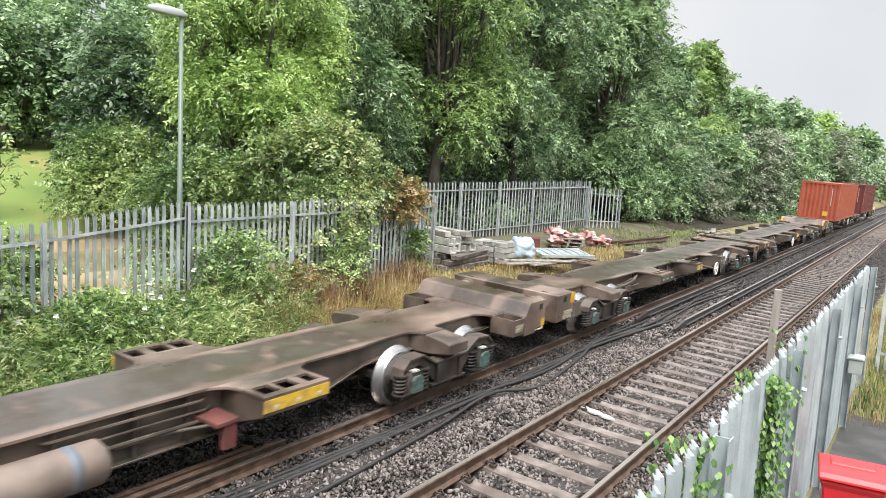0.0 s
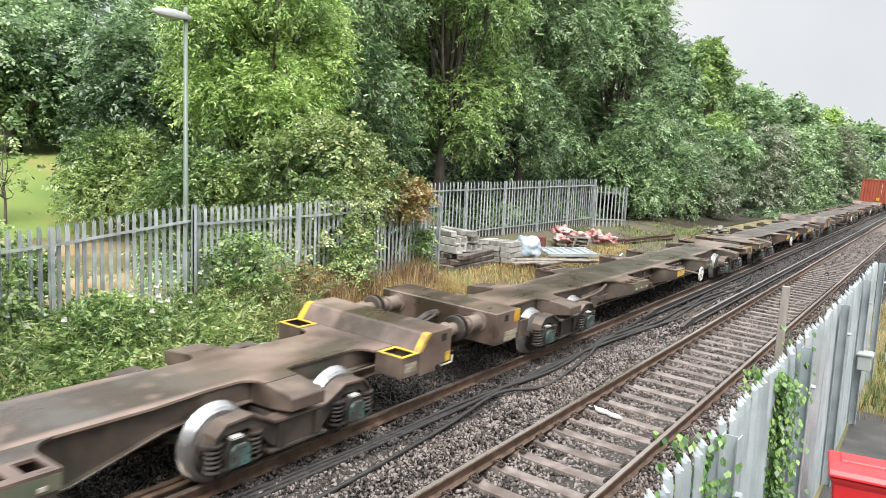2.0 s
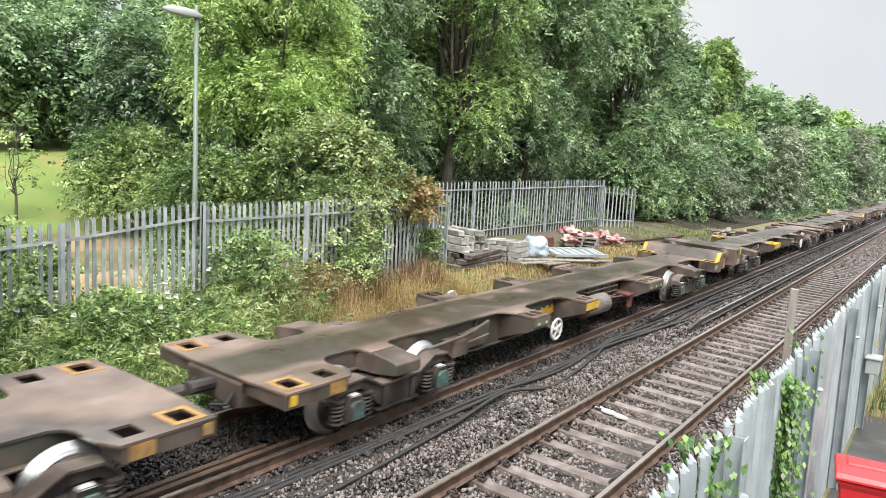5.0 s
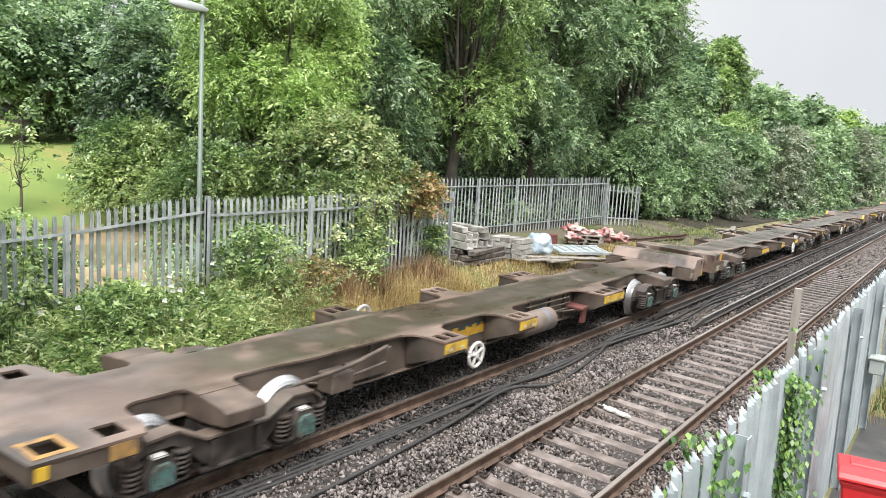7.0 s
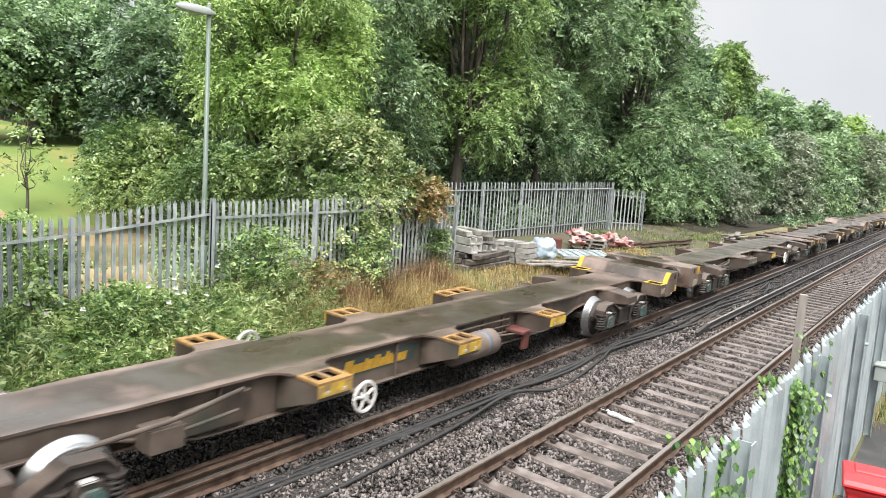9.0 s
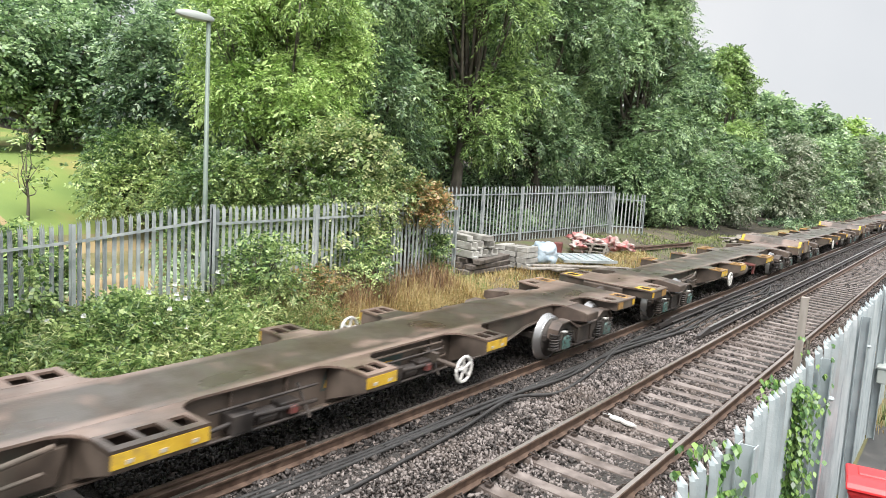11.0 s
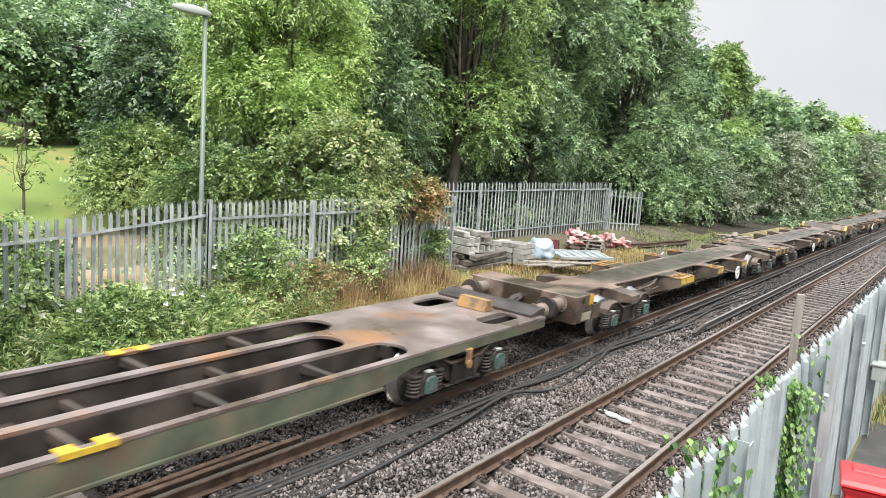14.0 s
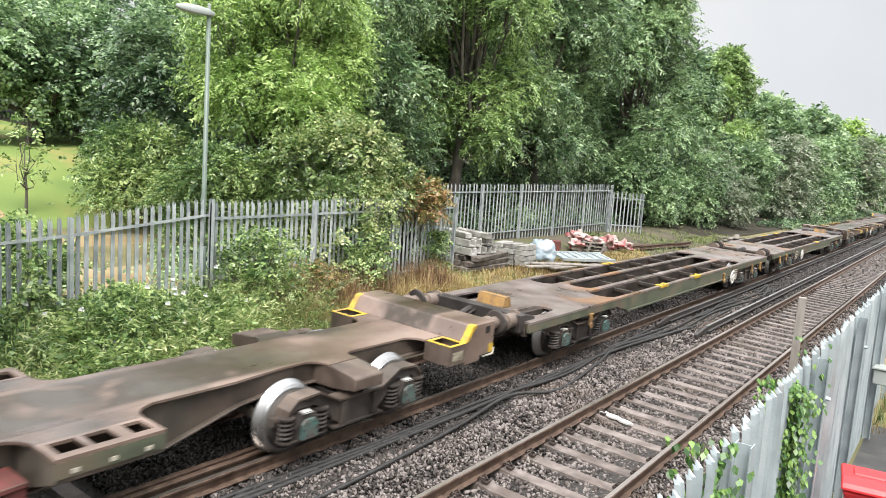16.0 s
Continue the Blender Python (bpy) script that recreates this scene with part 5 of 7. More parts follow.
def container(label, paint, length):
    """A corrugated shipping container with corner castings and door bars."""
    b = MB()
    w, h = 1.219, 2.59
    def wave(n, depth):
        pts = []
        for k in range(n):
            pts += [(k / n, 0.0), ((k + 0.3) / n, 0.0), ((k + 0.5) / n, depth), ((k + 0.8) / n, depth)]
        return pts + [(1.0, 0.0)]
    v, f = [], []
    for s in (-1, 1):
        o = len(v)
        wv = wave(int(length * 3.6), 0.04)
        for a, d in wv:
            v += [(s * (w - 0.01 - d), -length / 2 + 0.1 + a * (length - 0.2), 0.12), (s * (w - 0.01 - d), -length / 2 + 0.1 + a * (length - 0.2), h - 0.06)]
        f += [(o + 2 * k, o + 2 * k + 2, o + 2 * k + 3, o + 2 * k + 1) for k in range(len(wv) - 1)]
    for e in (-1, 1):
        o = len(v)
        wv = wave(8, 0.04)
        for a, d in wv:
            v += [(-w + 0.1 + a * (2 * w - 0.2), e * (length / 2 - 0.02 - d), 0.12), (-w + 0.1 + a * (2 * w - 0.2), e * (length / 2 - 0.02 - d), h - 0.06)]
        f += [(o + 2 * k, o + 2 * k + 2, o + 2 * k + 3, o + 2 * k + 1) for k in range(len(wv) - 1)]
    b.add(v, f)
    for s in (-1, 1):
        for e in (-1, 1):
            x0, x1 = sorted((s * w, s * (w - 0.12)))
            y0, y1 = sorted((e * length / 2, e * (length / 2 - 0.12)))
            b.box(x0, x1, y0, y1, 0.0, h)
        for z in (0.0, h - 0.1):
            x0, x1 = sorted((s * w, s * (w - 0.08)))
            b.box(x0, x1, -length / 2, length / 2, z, z + 0.12 if z == 0 else h)
    for e in (-1, 1):
        y0, y1 = sorted((e * length / 2, e * (length / 2 - 0.08)))
        b.box(-w, w, y0, y1, 0, 0.14)
        b.box(-w, w, y0, y1, h - 0.12, h)
    b.box(-w + 0.03, w - 0.03, -length / 2 + 0.05, length / 2 - 0.05, h - 0.05, h - 0.02)
    b.box(-w + 0.05, w - 0.05, -length / 2 + 0.1, length / 2 - 0.1, 0.1, 0.13)
    c = thing("shipping_container", label, "container", "containers on the train")
    part("shell", b.mesh("shell", paint), c)
    mk = MB()
    for k in range(7):
        mk.box(w + 0.001, w + 0.005, -length / 2 + 0.28, -length / 2 + 0.36, 0.9 + 0.2 * k, 1.02 + 0.2 * k)
    for k in range(9):
        mk.box(0.74, 0.80, -length / 2 - 0.004, -length / 2 - 0.001, 1.0 + 0.14 * k, 1.09 + 0.14 * k)
    part("marking", mk.mesh("marking", M_WHITE), c, "white marking bars")
    lb = MB().box(0.35, 0.68, -length / 2 - 0.006, -length / 2 - 0.002, 0.3, 0.62)
    part("door_plate", lb.mesh("door_plate", M_YELLOW), c, "yellow data plate")
    return c


MOVERS = []  # (thing, its place along the track at the start, turned end for end, height)
TWIN_LABELS = ["skeletal container wagon, dusty brown, with yellow support brackets", "skeletal container wagon, dusty brown, with rusty orange brackets",
               "skeletal container wagon, grimy brown, with unpainted brackets", "skeletal container wagon, dusty brown, with rusty yellow-edged brackets",
               "skeletal container wagon, grimy brown, with one bright yellow bracket"]


def add_train():
    shades = {0: (0, 2, 0), 1: (1, 1, 1), 2: (2, 1, 2), 3: (3, 3, 3), 4: (2, 2, 0)}
    plan = [(80.52, 0, 2), (61.55, 1, 2), (41.32, 0, 2), (22.35, 1, 2), (2.38, 0, 1), (-16.7, 1, 2), (-37.48, 0, 2), (-56.45, 1, 4), (-77.06, 0, 2), (-95.85, 1, 1), (-116.38, 0, 1), (-135.0, 1, 2), (-175.28, 0, 3), (-194.15, 1, 1), (-214.74, 0, 2), (-233.0, 1, 3), (-291.98, 0, 2), (-310.85, 1, 2)]
    masters = {}
    for y, turned, k in plan:
        if (k, turned) in masters:
            w = copy_thing(masters[k, turned], pose(0, 0, 0))
        else:
            w = masters[k, turned] = skeletal_wagon(True, False, TWIN_LABELS[k], shades[k], k != 1, bool(turned))
        MOVERS.append((w, y + 0.28, turned, 0.0))
    single = skeletal_wagon(True, True, "skeletal container wagon, dusty brown, with raised boxes at both ends", (3, 3, 3))
    MOVERS.append((single, -155.22, 0, 0.0))
    f1 = flat_wagon()
    f2 = copy_thing(f1, pose(0, 0, 0))
    MOVERS.append((f1, -252.65, 0, 0.0))
    MOVERS.append((f2, -271.75, 1, 0.0))
    MOVERS.append((container("rust-red corrugated shipping container riding on a wagon", M_CONTAINER, 12.19), 62.4, 0, DECK + 0.005))
    MOVERS.append((container("dark maroon corrugated shipping container riding on a wagon", M_CONTAINER2, 12.19), 80.9, 0, DECK + 0.005))


add_train()


# ---------------- vegetation ----------------
rng = np.random.default_rng(7)


def unit(v):
    return v / np.maximum(np.linalg.norm(v, axis=-1, keepdims=True), 1e-6)


def leaf_quads(p, d, n, length, width):
    """Pointed leaves from bases p along d with normals n."""
    side = unit(np.cross(d, n))
    L, W = np.asarray(length)[..., None], np.asarray(width)[..., None]
    mid = p + d * L * 0.45 + n * L * 0.06
    v = np.stack([p, mid - side * W * 0.5, p + d * L, mid + side * W * 0.5], 1)
    return v.reshape(-1, 3)


def leaf_mesh(name, verts, material):
    return raw_mesh(name, verts, np.arange(len(verts)).reshape(-1, 4), material)


def sprays(centres, outward, n_leaf, reach, leaf_l, leaf_w, droop=0.35, spread=0.7):
    """Leafy twigs: leaflets set in pairs along twigs that lean outward and droop."""
    N = len(centres)
    d = unit(outward + rng.normal(0, 0.45, (N, 3)) + np.array([0, 0, -droop]))
    up = unit(np.array([0, 0, 1.0]) + rng.normal(0, 0.35, (N, 3)) + 0.5 * outward)
    s = unit(np.cross(d, up))
    up = unit(np.cross(s, d))
    out = []
    size = rng.uniform(0.75, 1.3, N)
    for k in range(n_leaf):
        t = (k // 2 + 0.6) / (n_leaf / 2)
        sgn = 1 if k % 2 else -1
        p = centres + d * (reach * t * size)[:, None] + np.array([0, 0, -1.0]) * (0.25 * reach * t * t * size)[:, None]
        ld = unit(d * (1.2 - spread) + s * sgn * spread + rng.normal(0, 0.22, (N, 3)) + np.array([0, 0, -0.25]))
        ln = unit(up + rng.normal(0, 0.35, (N, 3)))
        ln = unit(ln - ld * (ln * ld).sum(-1, keepdims=True))
        sz = size * rng.uniform(0.7, 1.2, N)
        out.append(leaf_quads(p, ld, ln, leaf_l * sz, leaf_w * sz))
    return np.concatenate(out)


def crown_points(n, lobes, radii, shell=0.35):
    """Points in the outer shells of a heap of lobes, more of them on the bigger lobes, with gaps between."""
    w = radii ** 2 / (radii ** 2).sum()
    pick = rng.choice(len(lobes), n, p=w)
    o = unit(rng.normal(0, 1, (n, 3)) + np.array([0, 0, 0.25]))
    lump = 1 + 0.16 * np.sin(o[:, 0] * 7 + pick) * np.cos(o[:, 1] * 6 + 2 * pick) + 0.1 * np.sin(o[:, 2] * 9 + pick)
    r = radii[pick] * lump * (1 - shell * rng.random(n) ** 1.6)
    return lobes[pick] + o * r[:, None] * np.array([1, 1, 0.85]), o


def make_lobes(zlow, ztop, width, n, ratio, taper):
    h = ztop - zlow
    t = rng.random(n) ** 0.85
    t[0], t[1] = 0.93, 0.08
    half = width / 2 * np.where(t < 0.45, 0.75 + 0.25 * t / 0.45, 1 - taper * (t - 0.45) / 0.55)
    a = rng.random(n) * 2 * np.pi
    rr = rng.uniform(0.35, 0.8, n)
    rr[0] = 0.1
    rad = ratio * width * rng.uniform(0.7, 1.15, n)
    x, y = np.cos(a) * rr * half, np.sin(a) * rr * half
    z = zlow + rad * 0.7 + t * np.maximum(h - rad * 1.55, 0.1)
    return np.stack([x, y, z], 1), rad


def trunk_mesh(h, r, lobes, seed):
    rs = random.Random(seed)
    b = MB()
    pts = [(0.12 * h * 0.1 * math.sin(k * 1.3 + seed), 0.1 * h * 0.1 * math.cos(k * 0.9 + seed) - 0.1 * h * 0.1, -0.4 + (h + 0.4) * k / 6) for k in range(7)]
    b.tube(pts, [r * (1.25 - 0.17 * k) for k in range(7)], 9)
    for L in lobes:
        k = rs.choice((2, 3, 4))
        p = Vector(pts[k])
        q = Vector(L)
        m = p.lerp(q, 0.5) + Vector((rs.uniform(-.2, .2), rs.uniform(-.2, .2), -0.15 * (q - p).length))
        b.tube([p, m, q], [r * 0.45, r * 0.28, r * 0.08], 6)
        for j in range(2):
            e = q + Vector((rs.uniform(-1, 1), rs.uniform(-1, 1), rs.uniform(-0.2, 1))) * 0.6
            b.tube([m.lerp(q, 0.5), e], [r * 0.16, r * 0.04], 4)
    return b.mesh("trunk", M_BARK, True)


def tree(name, label, category, x, y, ztop, width, material, n_spray, n_leaf=12, reach=0.5, leaf=(0.15, 0.055), n_lobes=14, ratio=0.24, low=0.8, taper=0.55, droop=0.35, group="", inner=0.36, spread=0.7):
    z0 = float(ground_z(x, y))
    if name == "tree":
        n_lobes, ratio = int(n_lobes * 1.9), ratio * 0.74
        if y < 48:
            n_spray, leaf = int(n_spray * 1.3), (leaf[0] * 0.88, leaf[1] * 0.88)
    lobes, rad = make_lobes(low, ztop - z0, width, n_lobes, ratio, taper)
    t = thing(name, label, category, group, m=pose(x, y, z0))
    part("trunk", trunk_mesh((ztop - z0) * 0.62, 0.03 * width + 0.012, lobes, len(name) + int(abs(x * 7))), t)
    c, o = crown_points(n_spray, lobes, rad)
    c[:, 2] = np.maximum(c[:, 2], 0.15)
    v = [sprays(c, o, n_leaf, reach, leaf[0], leaf[1], droop, spread)]
    ni = int(n_spray * inner)
    ci, oi = crown_points(ni, lobes, rad * 0.72, 0.5)
    ci[:, 2] = np.maximum(ci[:, 2], 0.15)
    v.append(sprays(ci, oi, 6, reach, leaf[0] * 1.4, leaf[1] * 1.7, 0.1, spread))
    part("crown", leaf_mesh("crown", np.concatenate(v), material), t)
    return t


W = "trees behind the fence"
tree("tree", "broad dark-leaved tree at the edge of the lawn", "tree", -28.8, 14.8, 10.0, 10.5, L_MID, 5200, 8, 0.5, (0.20, 0.115), 18, group=W, low=0.9, spread=0.8)
tree("tree", "dense dark-green thicket tree behind the lamp", "tree", -19.4, 14.4, 7.8, 5.4, L_DARK, 3000, 10, 0.45, (0.18, 0.075), 14, group=W, low=0.5)
tree("tree", "light green feathery ash tree overhanging the fence", "tree", -13.0, 14.6, 10.6, 5.6, L_ASH, 4600, 14, 0.5, (0.15, 0.048), 21, group=W, low=3.4)
tree("tree", "tall mid-green tree in the wood", "tree", -26.0, 20.5, 10.9, 9.0, L_MID, 3000, 10, 0.6, (0.25, 0.10), 16, group=W, low=1.0)
tree("tree", "tall ash tree with feathery drooping leaves", "tree", -15.4, 20.8, 14.5, 7.0, L_MID, 4200, 14, 0.55, (0.19, 0.065), 18, group=W, low=2.2)
tree("tree", "tall ash tree with dark hollow beneath its crown", "tree", -15.2, 26.9, 16.5, 8.0, L_FRESH, 4200, 14, 0.6, (0.21, 0.075), 18, group=W, low=2.2)
tree("tree", "big dark-green tree behind the yard fence", "tree", -15.8, 34.8, 18.0, 9.5, L_MID, 4200, 12, 0.6, (0.25, 0.09), 18, group=W, low=1.9)
open_tree = tree("tree", "tall spreading tree with open outer branches", "tree", -14.6, 44.6, 18.2, 9.6, L_MID, 4000, 12, 0.7, (0.28, 0.10), 16, group=W, low=1.0, taper=0.7)
oz = float(ground_z(-14.6, 44.6))
bough, twig_at = MB(), []
for tx, ty, tz in [(2.9, 1.2, 13.3), (3.9, 1.4, 12.1), (3.2, 1.0, 11.1), (2.4, 1.6, 12.5), (3.6, 0.8, 12.8)]:
    q = Vector((tx, ty, tz - oz))
    p = Vector((0.9, 0.4, tz - oz - 2.2))
    m = p.lerp(q, 0.55) + Vector((0.1, 0, -0.25))
    bough.tube([p, m, q], [0.05, 0.03, 0.012], 6)
    for j in range(22):
        c = m.lerp(q, random.uniform(-0.1, 1.08))
        twig_at.append((c.x + random.gauss(0, 0.28), c.y + random.gauss(0, 0.3), c.z + random.gauss(0, 0.26)))
part("bough", bough.mesh("bough", M_BARK), open_tree)
twig_at = np.array(twig_at)
part("outer_leaves", leaf_mesh("outer_leaves", sprays(twig_at, unit(twig_at - np.array([0.5, 0.5, 10.0])), 10, 0.45, 0.17, 0.07), L_MID), open_tree)
tree("tree", "light green pointed tree rising above the hedge", "tree", -14.6, 65.6, 15.6, 6.2, L_FRESH, 2400, 10, 0.6, (0.26, 0.10), 14, group=W, low=1.0, taper=0.85)
tree("tree", "mid-green tree in the lineside belt", "tree", -14.8, 56.1, 11.6, 7.5, L_MID, 2000, 10, 0.7, (0.30, 0.12), 13, group=W, low=1.0)
tree("tree", "mid-green tree in the lineside belt", "tree", -14.6, 82.7, 12.8, 9.5, L_MID, 1500, 8, 0.9, (0.42, 0.18), 13, group=W, low=1.0)
tree("tree", "mid-green tree in the lineside belt", "tree", -14.0, 103.0, 13.6, 10.5, L_MID, 1300, 8, 1.0, (0.5, 0.22), 13, group=W, low=1.0)
tree("tree", "light green tree far along the line", "tree", -12.0, 121.0, 13.4, 8.0, L_ASH, 900, 8, 1.1, (0.6, 0.26), 11, group=W, low=1.0)
tree("tree", "rounded green tree far along the line", "tree", -10.2, 147.0, 13.6, 13.0, L_MID, 1100, 8, 1.2, (0.7, 0.30), 12, group=W, low=1.0)
tree("tree", "rounded green tree far along the line", "tree", -2.0, 190.0, 13.0, 18.0, L_MID, 1000, 8, 1.4, (0.9, 0.40), 12, group=W, low=0.5)
tree("tree", "rounded green tree far along the line", "tree", 9.0, 215.0, 14.0, 22.0, L_MID, 1000, 8, 1.4, (1.0, 0.45), 12, group=W, low=0.5)
tree("tree", "rounded green tree far along the line", "tree", 12.0, 120.0, 11.0, 11.0, L_MID, 900, 8, 1.2, (0.7, 0.30), 12, group=W, low=0.5)
for bx, by, bz, bw in [(-50.2, 17.7, 13.2, 16.5), (-43.9, 24.9, 14.2, 16.5), (-36.0, 30.9, 14.6, 16.5), (-29.5, 38.2, 18.0, 16.5), (-23.9, 45.1, 22.5, 15), (-22.4, 56.0, 20.5, 12.5), (-20.0, 70, 16, 12), (-21.0, 28.0, 18.0, 10), (-19.5, 90, 14, 13)]:
    tree("tree", "tall dark woodland tree at the back", "tree", bx, by, bz, bw, L_DARK, 1700, 8, 0.9, (0.44, 0.20), 16, group=W, low=0.6)

H = "lineside bushes"
tree("bush", "pale-leaved hawthorn bush spilling over the fence", "bush", -10.1, 13.9, 4.9, 4.6, L_BUSH, 3200, 10, 0.30, (0.105, 0.055), 15, 0.22, 0.35, 0.5, 0.1, H, 0.2, 0.8)
tree("bush", "low bright green bush beside the lamp column", "bush", -12.6, 12.0, 3.8, 4.0, L_WEED, 3200, 12, 0.30, (0.085, 0.045), 13, 0.23, 0.2, 0.5, 0.1, H, 0.2, 0.8)
tree("bush", "browning bramble hanging over the fence top", "bush", -8.7, 15.3, 3.3, 2.3, L_AUTUMN, 800, 10, 0.22, (0.075, 0.045), 9, 0.22, 1.75, 0.4, 0.5, H, 0.2, 0.8)
tree("bush", "yellowing bramble on the fence line", "bush", -9.0, 13.6, 3.3, 2.6, L_BUSH, 800, 10, 0.28, (0.08, 0.045), 11, 0.20, 1.9, 0.4, 0.5, H, 0.2, 0.8)
tree("bush", "low green bush at the path's edge", "bush", -15.2, 6.2, 2.3, 2.6, L_WEED, 1400, 10, 0.28, (0.11, 0.06), 10, 0.24, 0.2, 0.5, 0.1, H, 0.2, 0.8)
tree("bush", "low green bush at the path's edge", "bush", -13.6, 3.9, 2.7, 3.2, L_DARK, 1300, 10, 0.28, (0.11, 0.06), 10, 0.24, 0.2, 0.5, 0.1, H, 0.2, 0.8)
tree("bush", "thin straggling sapling on the lawn", "bush", -18.0, 9.6, 4.3, 1.2, L_WEED, 60, 8, 0.28, (0.12, 0.06), 7, 0.22, 0.6, 0.6, 0.0, H, 0.1, 0.8)
tree("bush", "pale bindweed climbing the palings", "bush", -8.15, 5.35, 2.0, 0.5, L_WEED, 110, 10, 0.2, (0.08, 0.06), 8, 0.28, 0.2, 0.3, 0.2, H, 0.1, 0.8)
tree("bush", "shaded green bush behind the fence", "bush", -11.6, 6.6, 1.9, 2.3, L_WEED, 1200, 10, 0.28, (0.10, 0.055), 10, 0.24, 0.1, 0.4, 0.1, H, 0.2, 0.8)
tree("bush", "low bright bush spilling down to the path", "bush", -17.6, 13.0, 4.3, 5.0, L_WEED, 2600, 12, 0.32, (0.10, 0.05), 15, 0.2, 0.2, 0.5, 0.1, H, 0.2, 0.8)
tree("bush", "green bramble growing in front of the fence", "bush", -7.75, 9.7, 1.95, 2.3, L_WEED, 620, 12, 0.34, (0.075, 0.042), 13, 0.19, 0.15, 0.5, 0.1, H, 0.2, 0.8)
tree("bush", "green bramble growing in front of the fence", "bush", -7.9, 11.1, 1.2, 1.7, L_AUTUMN, 330, 10, 0.30, (0.08, 0.045), 9, 0.26, 0.1, 0.5, 0.1, H, 0.2, 0.8)
tree("bush", "climbing greenery on the palings", "bush", -8.15, 13.3, 2.15, 2.4, L_WEED, 300, 10, 0.30, (0.09, 0.05), 8, 0.26, 0.2, 0.4, 0.2, H, 0.2, 0.8)
tree("bush", "climbing greenery on the palings", "bush", -8.15, 16.2, 1.7, 1.0, L_WEED, 220, 10, 0.22, (0.09, 0.05), 7, 0.28, 0.2, 0.4, 0.2, H, 0.2, 0.8)
for hx, hy, hz, hw, hm, lab in [(-12.6, 42.6, 6.4, 5.6, L_MID, "rounded green bush at the yard's corner"), (-11.9, 47.5, 5.9, 5.8, L_MID, "rounded green bush beside the line"), (-11.0, 51.7, 5.5, 5.4, L_GREY, "grey-green buddleia bush with pale leaves"),
                                (-10.9, 60.7, 6.9, 6.2, L_MID, "rounded green bush beside the line"), (-10.0, 70.3, 8.4, 7.2, L_GREY, "grey-green buddleia bush with faded flowers"), (-9.6, 79.0, 8.0, 6.5, L_MID, "rounded green bush beside the line"),
                                (-9.6, 88.2, 9.2, 7.2, L_MID, "rounded green bush beside the line"), (-9.2, 106.8, 9.9, 8.2, L_GREY, "grey-green bush far along the line"), (-9.8, 128.0, 9.5, 10.0, L_MID, "rounded green bush far along the line"), (-9.0, 170, 10, 13, L_MID, "rounded green bush far along the line")]:
    k = max(1.0, hy / 45)
    tree("bush", lab, "bush", hx, hy, hz, hw, hm, int(2300 / k), 9, 0.4 * k, (0.17 * k, 0.075 * k), 13, 0.24, 0.15, 0.5, 0.15, H, 0.25, 0.8)
tree("tree", "feathery green tree leaning over the platform fence", "tree", 6.3, 22.4, 6.6, 7.0, L_ASH, 1300, 12, 0.5, (0.18, 0.065), 10, 0.22, 1.2, 0.4, 0.3, "trees by the platform", 0.1)
tree("tree", "broad-leaved tree reaching in over the near verge", "tree", -7.3, 1.9, 6.0, 4.6, L_WEED, 1100, 8, 0.35, (0.12, 0.10), 9, 0.24, 3.1, 0.4, 0.2, "trees by the platform", 0.1, 0.8)


def scatter(n, x0, x1, y0, y1, dens=None):
    x, y = rng.uniform(x0, x1, n), rng.uniform(y0, y1, n)
    if dens is not None:
        keep = rng.random(n) < dens(x, y)
        x, y = x[keep], y[keep]
    return x, y


def blades(x, y, height, width, lean=0.35):
    n = len(x)
    z = ground_z(x, y)
    h = height * rng.uniform(0.5, 1.25, n)
    a = rng.random(n) * 2 * np.pi
    base = np.stack([x, y, z - 0.02], 1)
    d = np.stack([np.cos(a), np.sin(a), np.zeros(n)], 1)
    side = np.stack([-np.sin(a), np.cos(a), np.zeros(n)], 1)
    ln = rng.uniform(0.1, 1, n) * lean
    mid = base + d * (h * ln * 0.3)[:, None] + np.array([0, 0, 1.0]) * (h * 0.6)[:, None]
    tip = base + d * (h * ln)[:, None] + np.array([0, 0, 1.0]) * (h * (1 - 0.3 * ln))[:, None]
    w = width * rng.uniform(0.7, 1.3, n)[:, None]
    v = np.stack([base - side * w * 0.5, base + side * w * 0.5, mid + side * w * 0.45, tip, mid - side * w * 0.45], 1).reshape(-1, 3)
    f = (np.array([(0, 1, 2), (0, 2, 4), (4, 2, 3)])[None] + 5 * np.arange(n)[:, None, None]).reshape(-1, 3)
    return v, f


def grass(name, label, x, y, height, width, material, lean=0.5):
    v, f = blades(x, y, height, width, lean)
    thing(name, label, "grass", kind="stuff", me=raw_mesh(name, v, f, material))


x, y = scatter(30000, -8.2, -5.45, 7.6, 16.4, lambda x, y: (0.25 + 0.75 * smoothstep(-8.2, -7.0, x)) * (0.25 + 0.75 * smoothstep(7.6, 10.0, y)))
grass("dry_grass", "tall dry straw-coloured grass along the fence foot", x, y, 0.52, 0.012, L_DRY, 1.5)
x, y = scatter(3200, -8.2, -5.6, 8.8, 15.8)
grass("dry_grass", "thin upright seeding stalks of dry grass", x, y, 0.85, 0.007, L_DRY, 0.9)
x, y = scatter(3600, -8.25, -7.0, 8.6, 15.6, lambda x, y: 0.25 + 0.75 * (np.sin(1.7 * y) > -0.2))
grass("dead_stalks", "rusty brown dead stalks against the fence foot", x, y, 0.95, 0.013, L_STALK, 0.7)
x, y = scatter(9000, -8.2, -5.4, 8.0, 17.0)
grass("grass", "tufts of green grass along the verge", x, y, 0.42, 0.012, L_GRASS, 0.7)
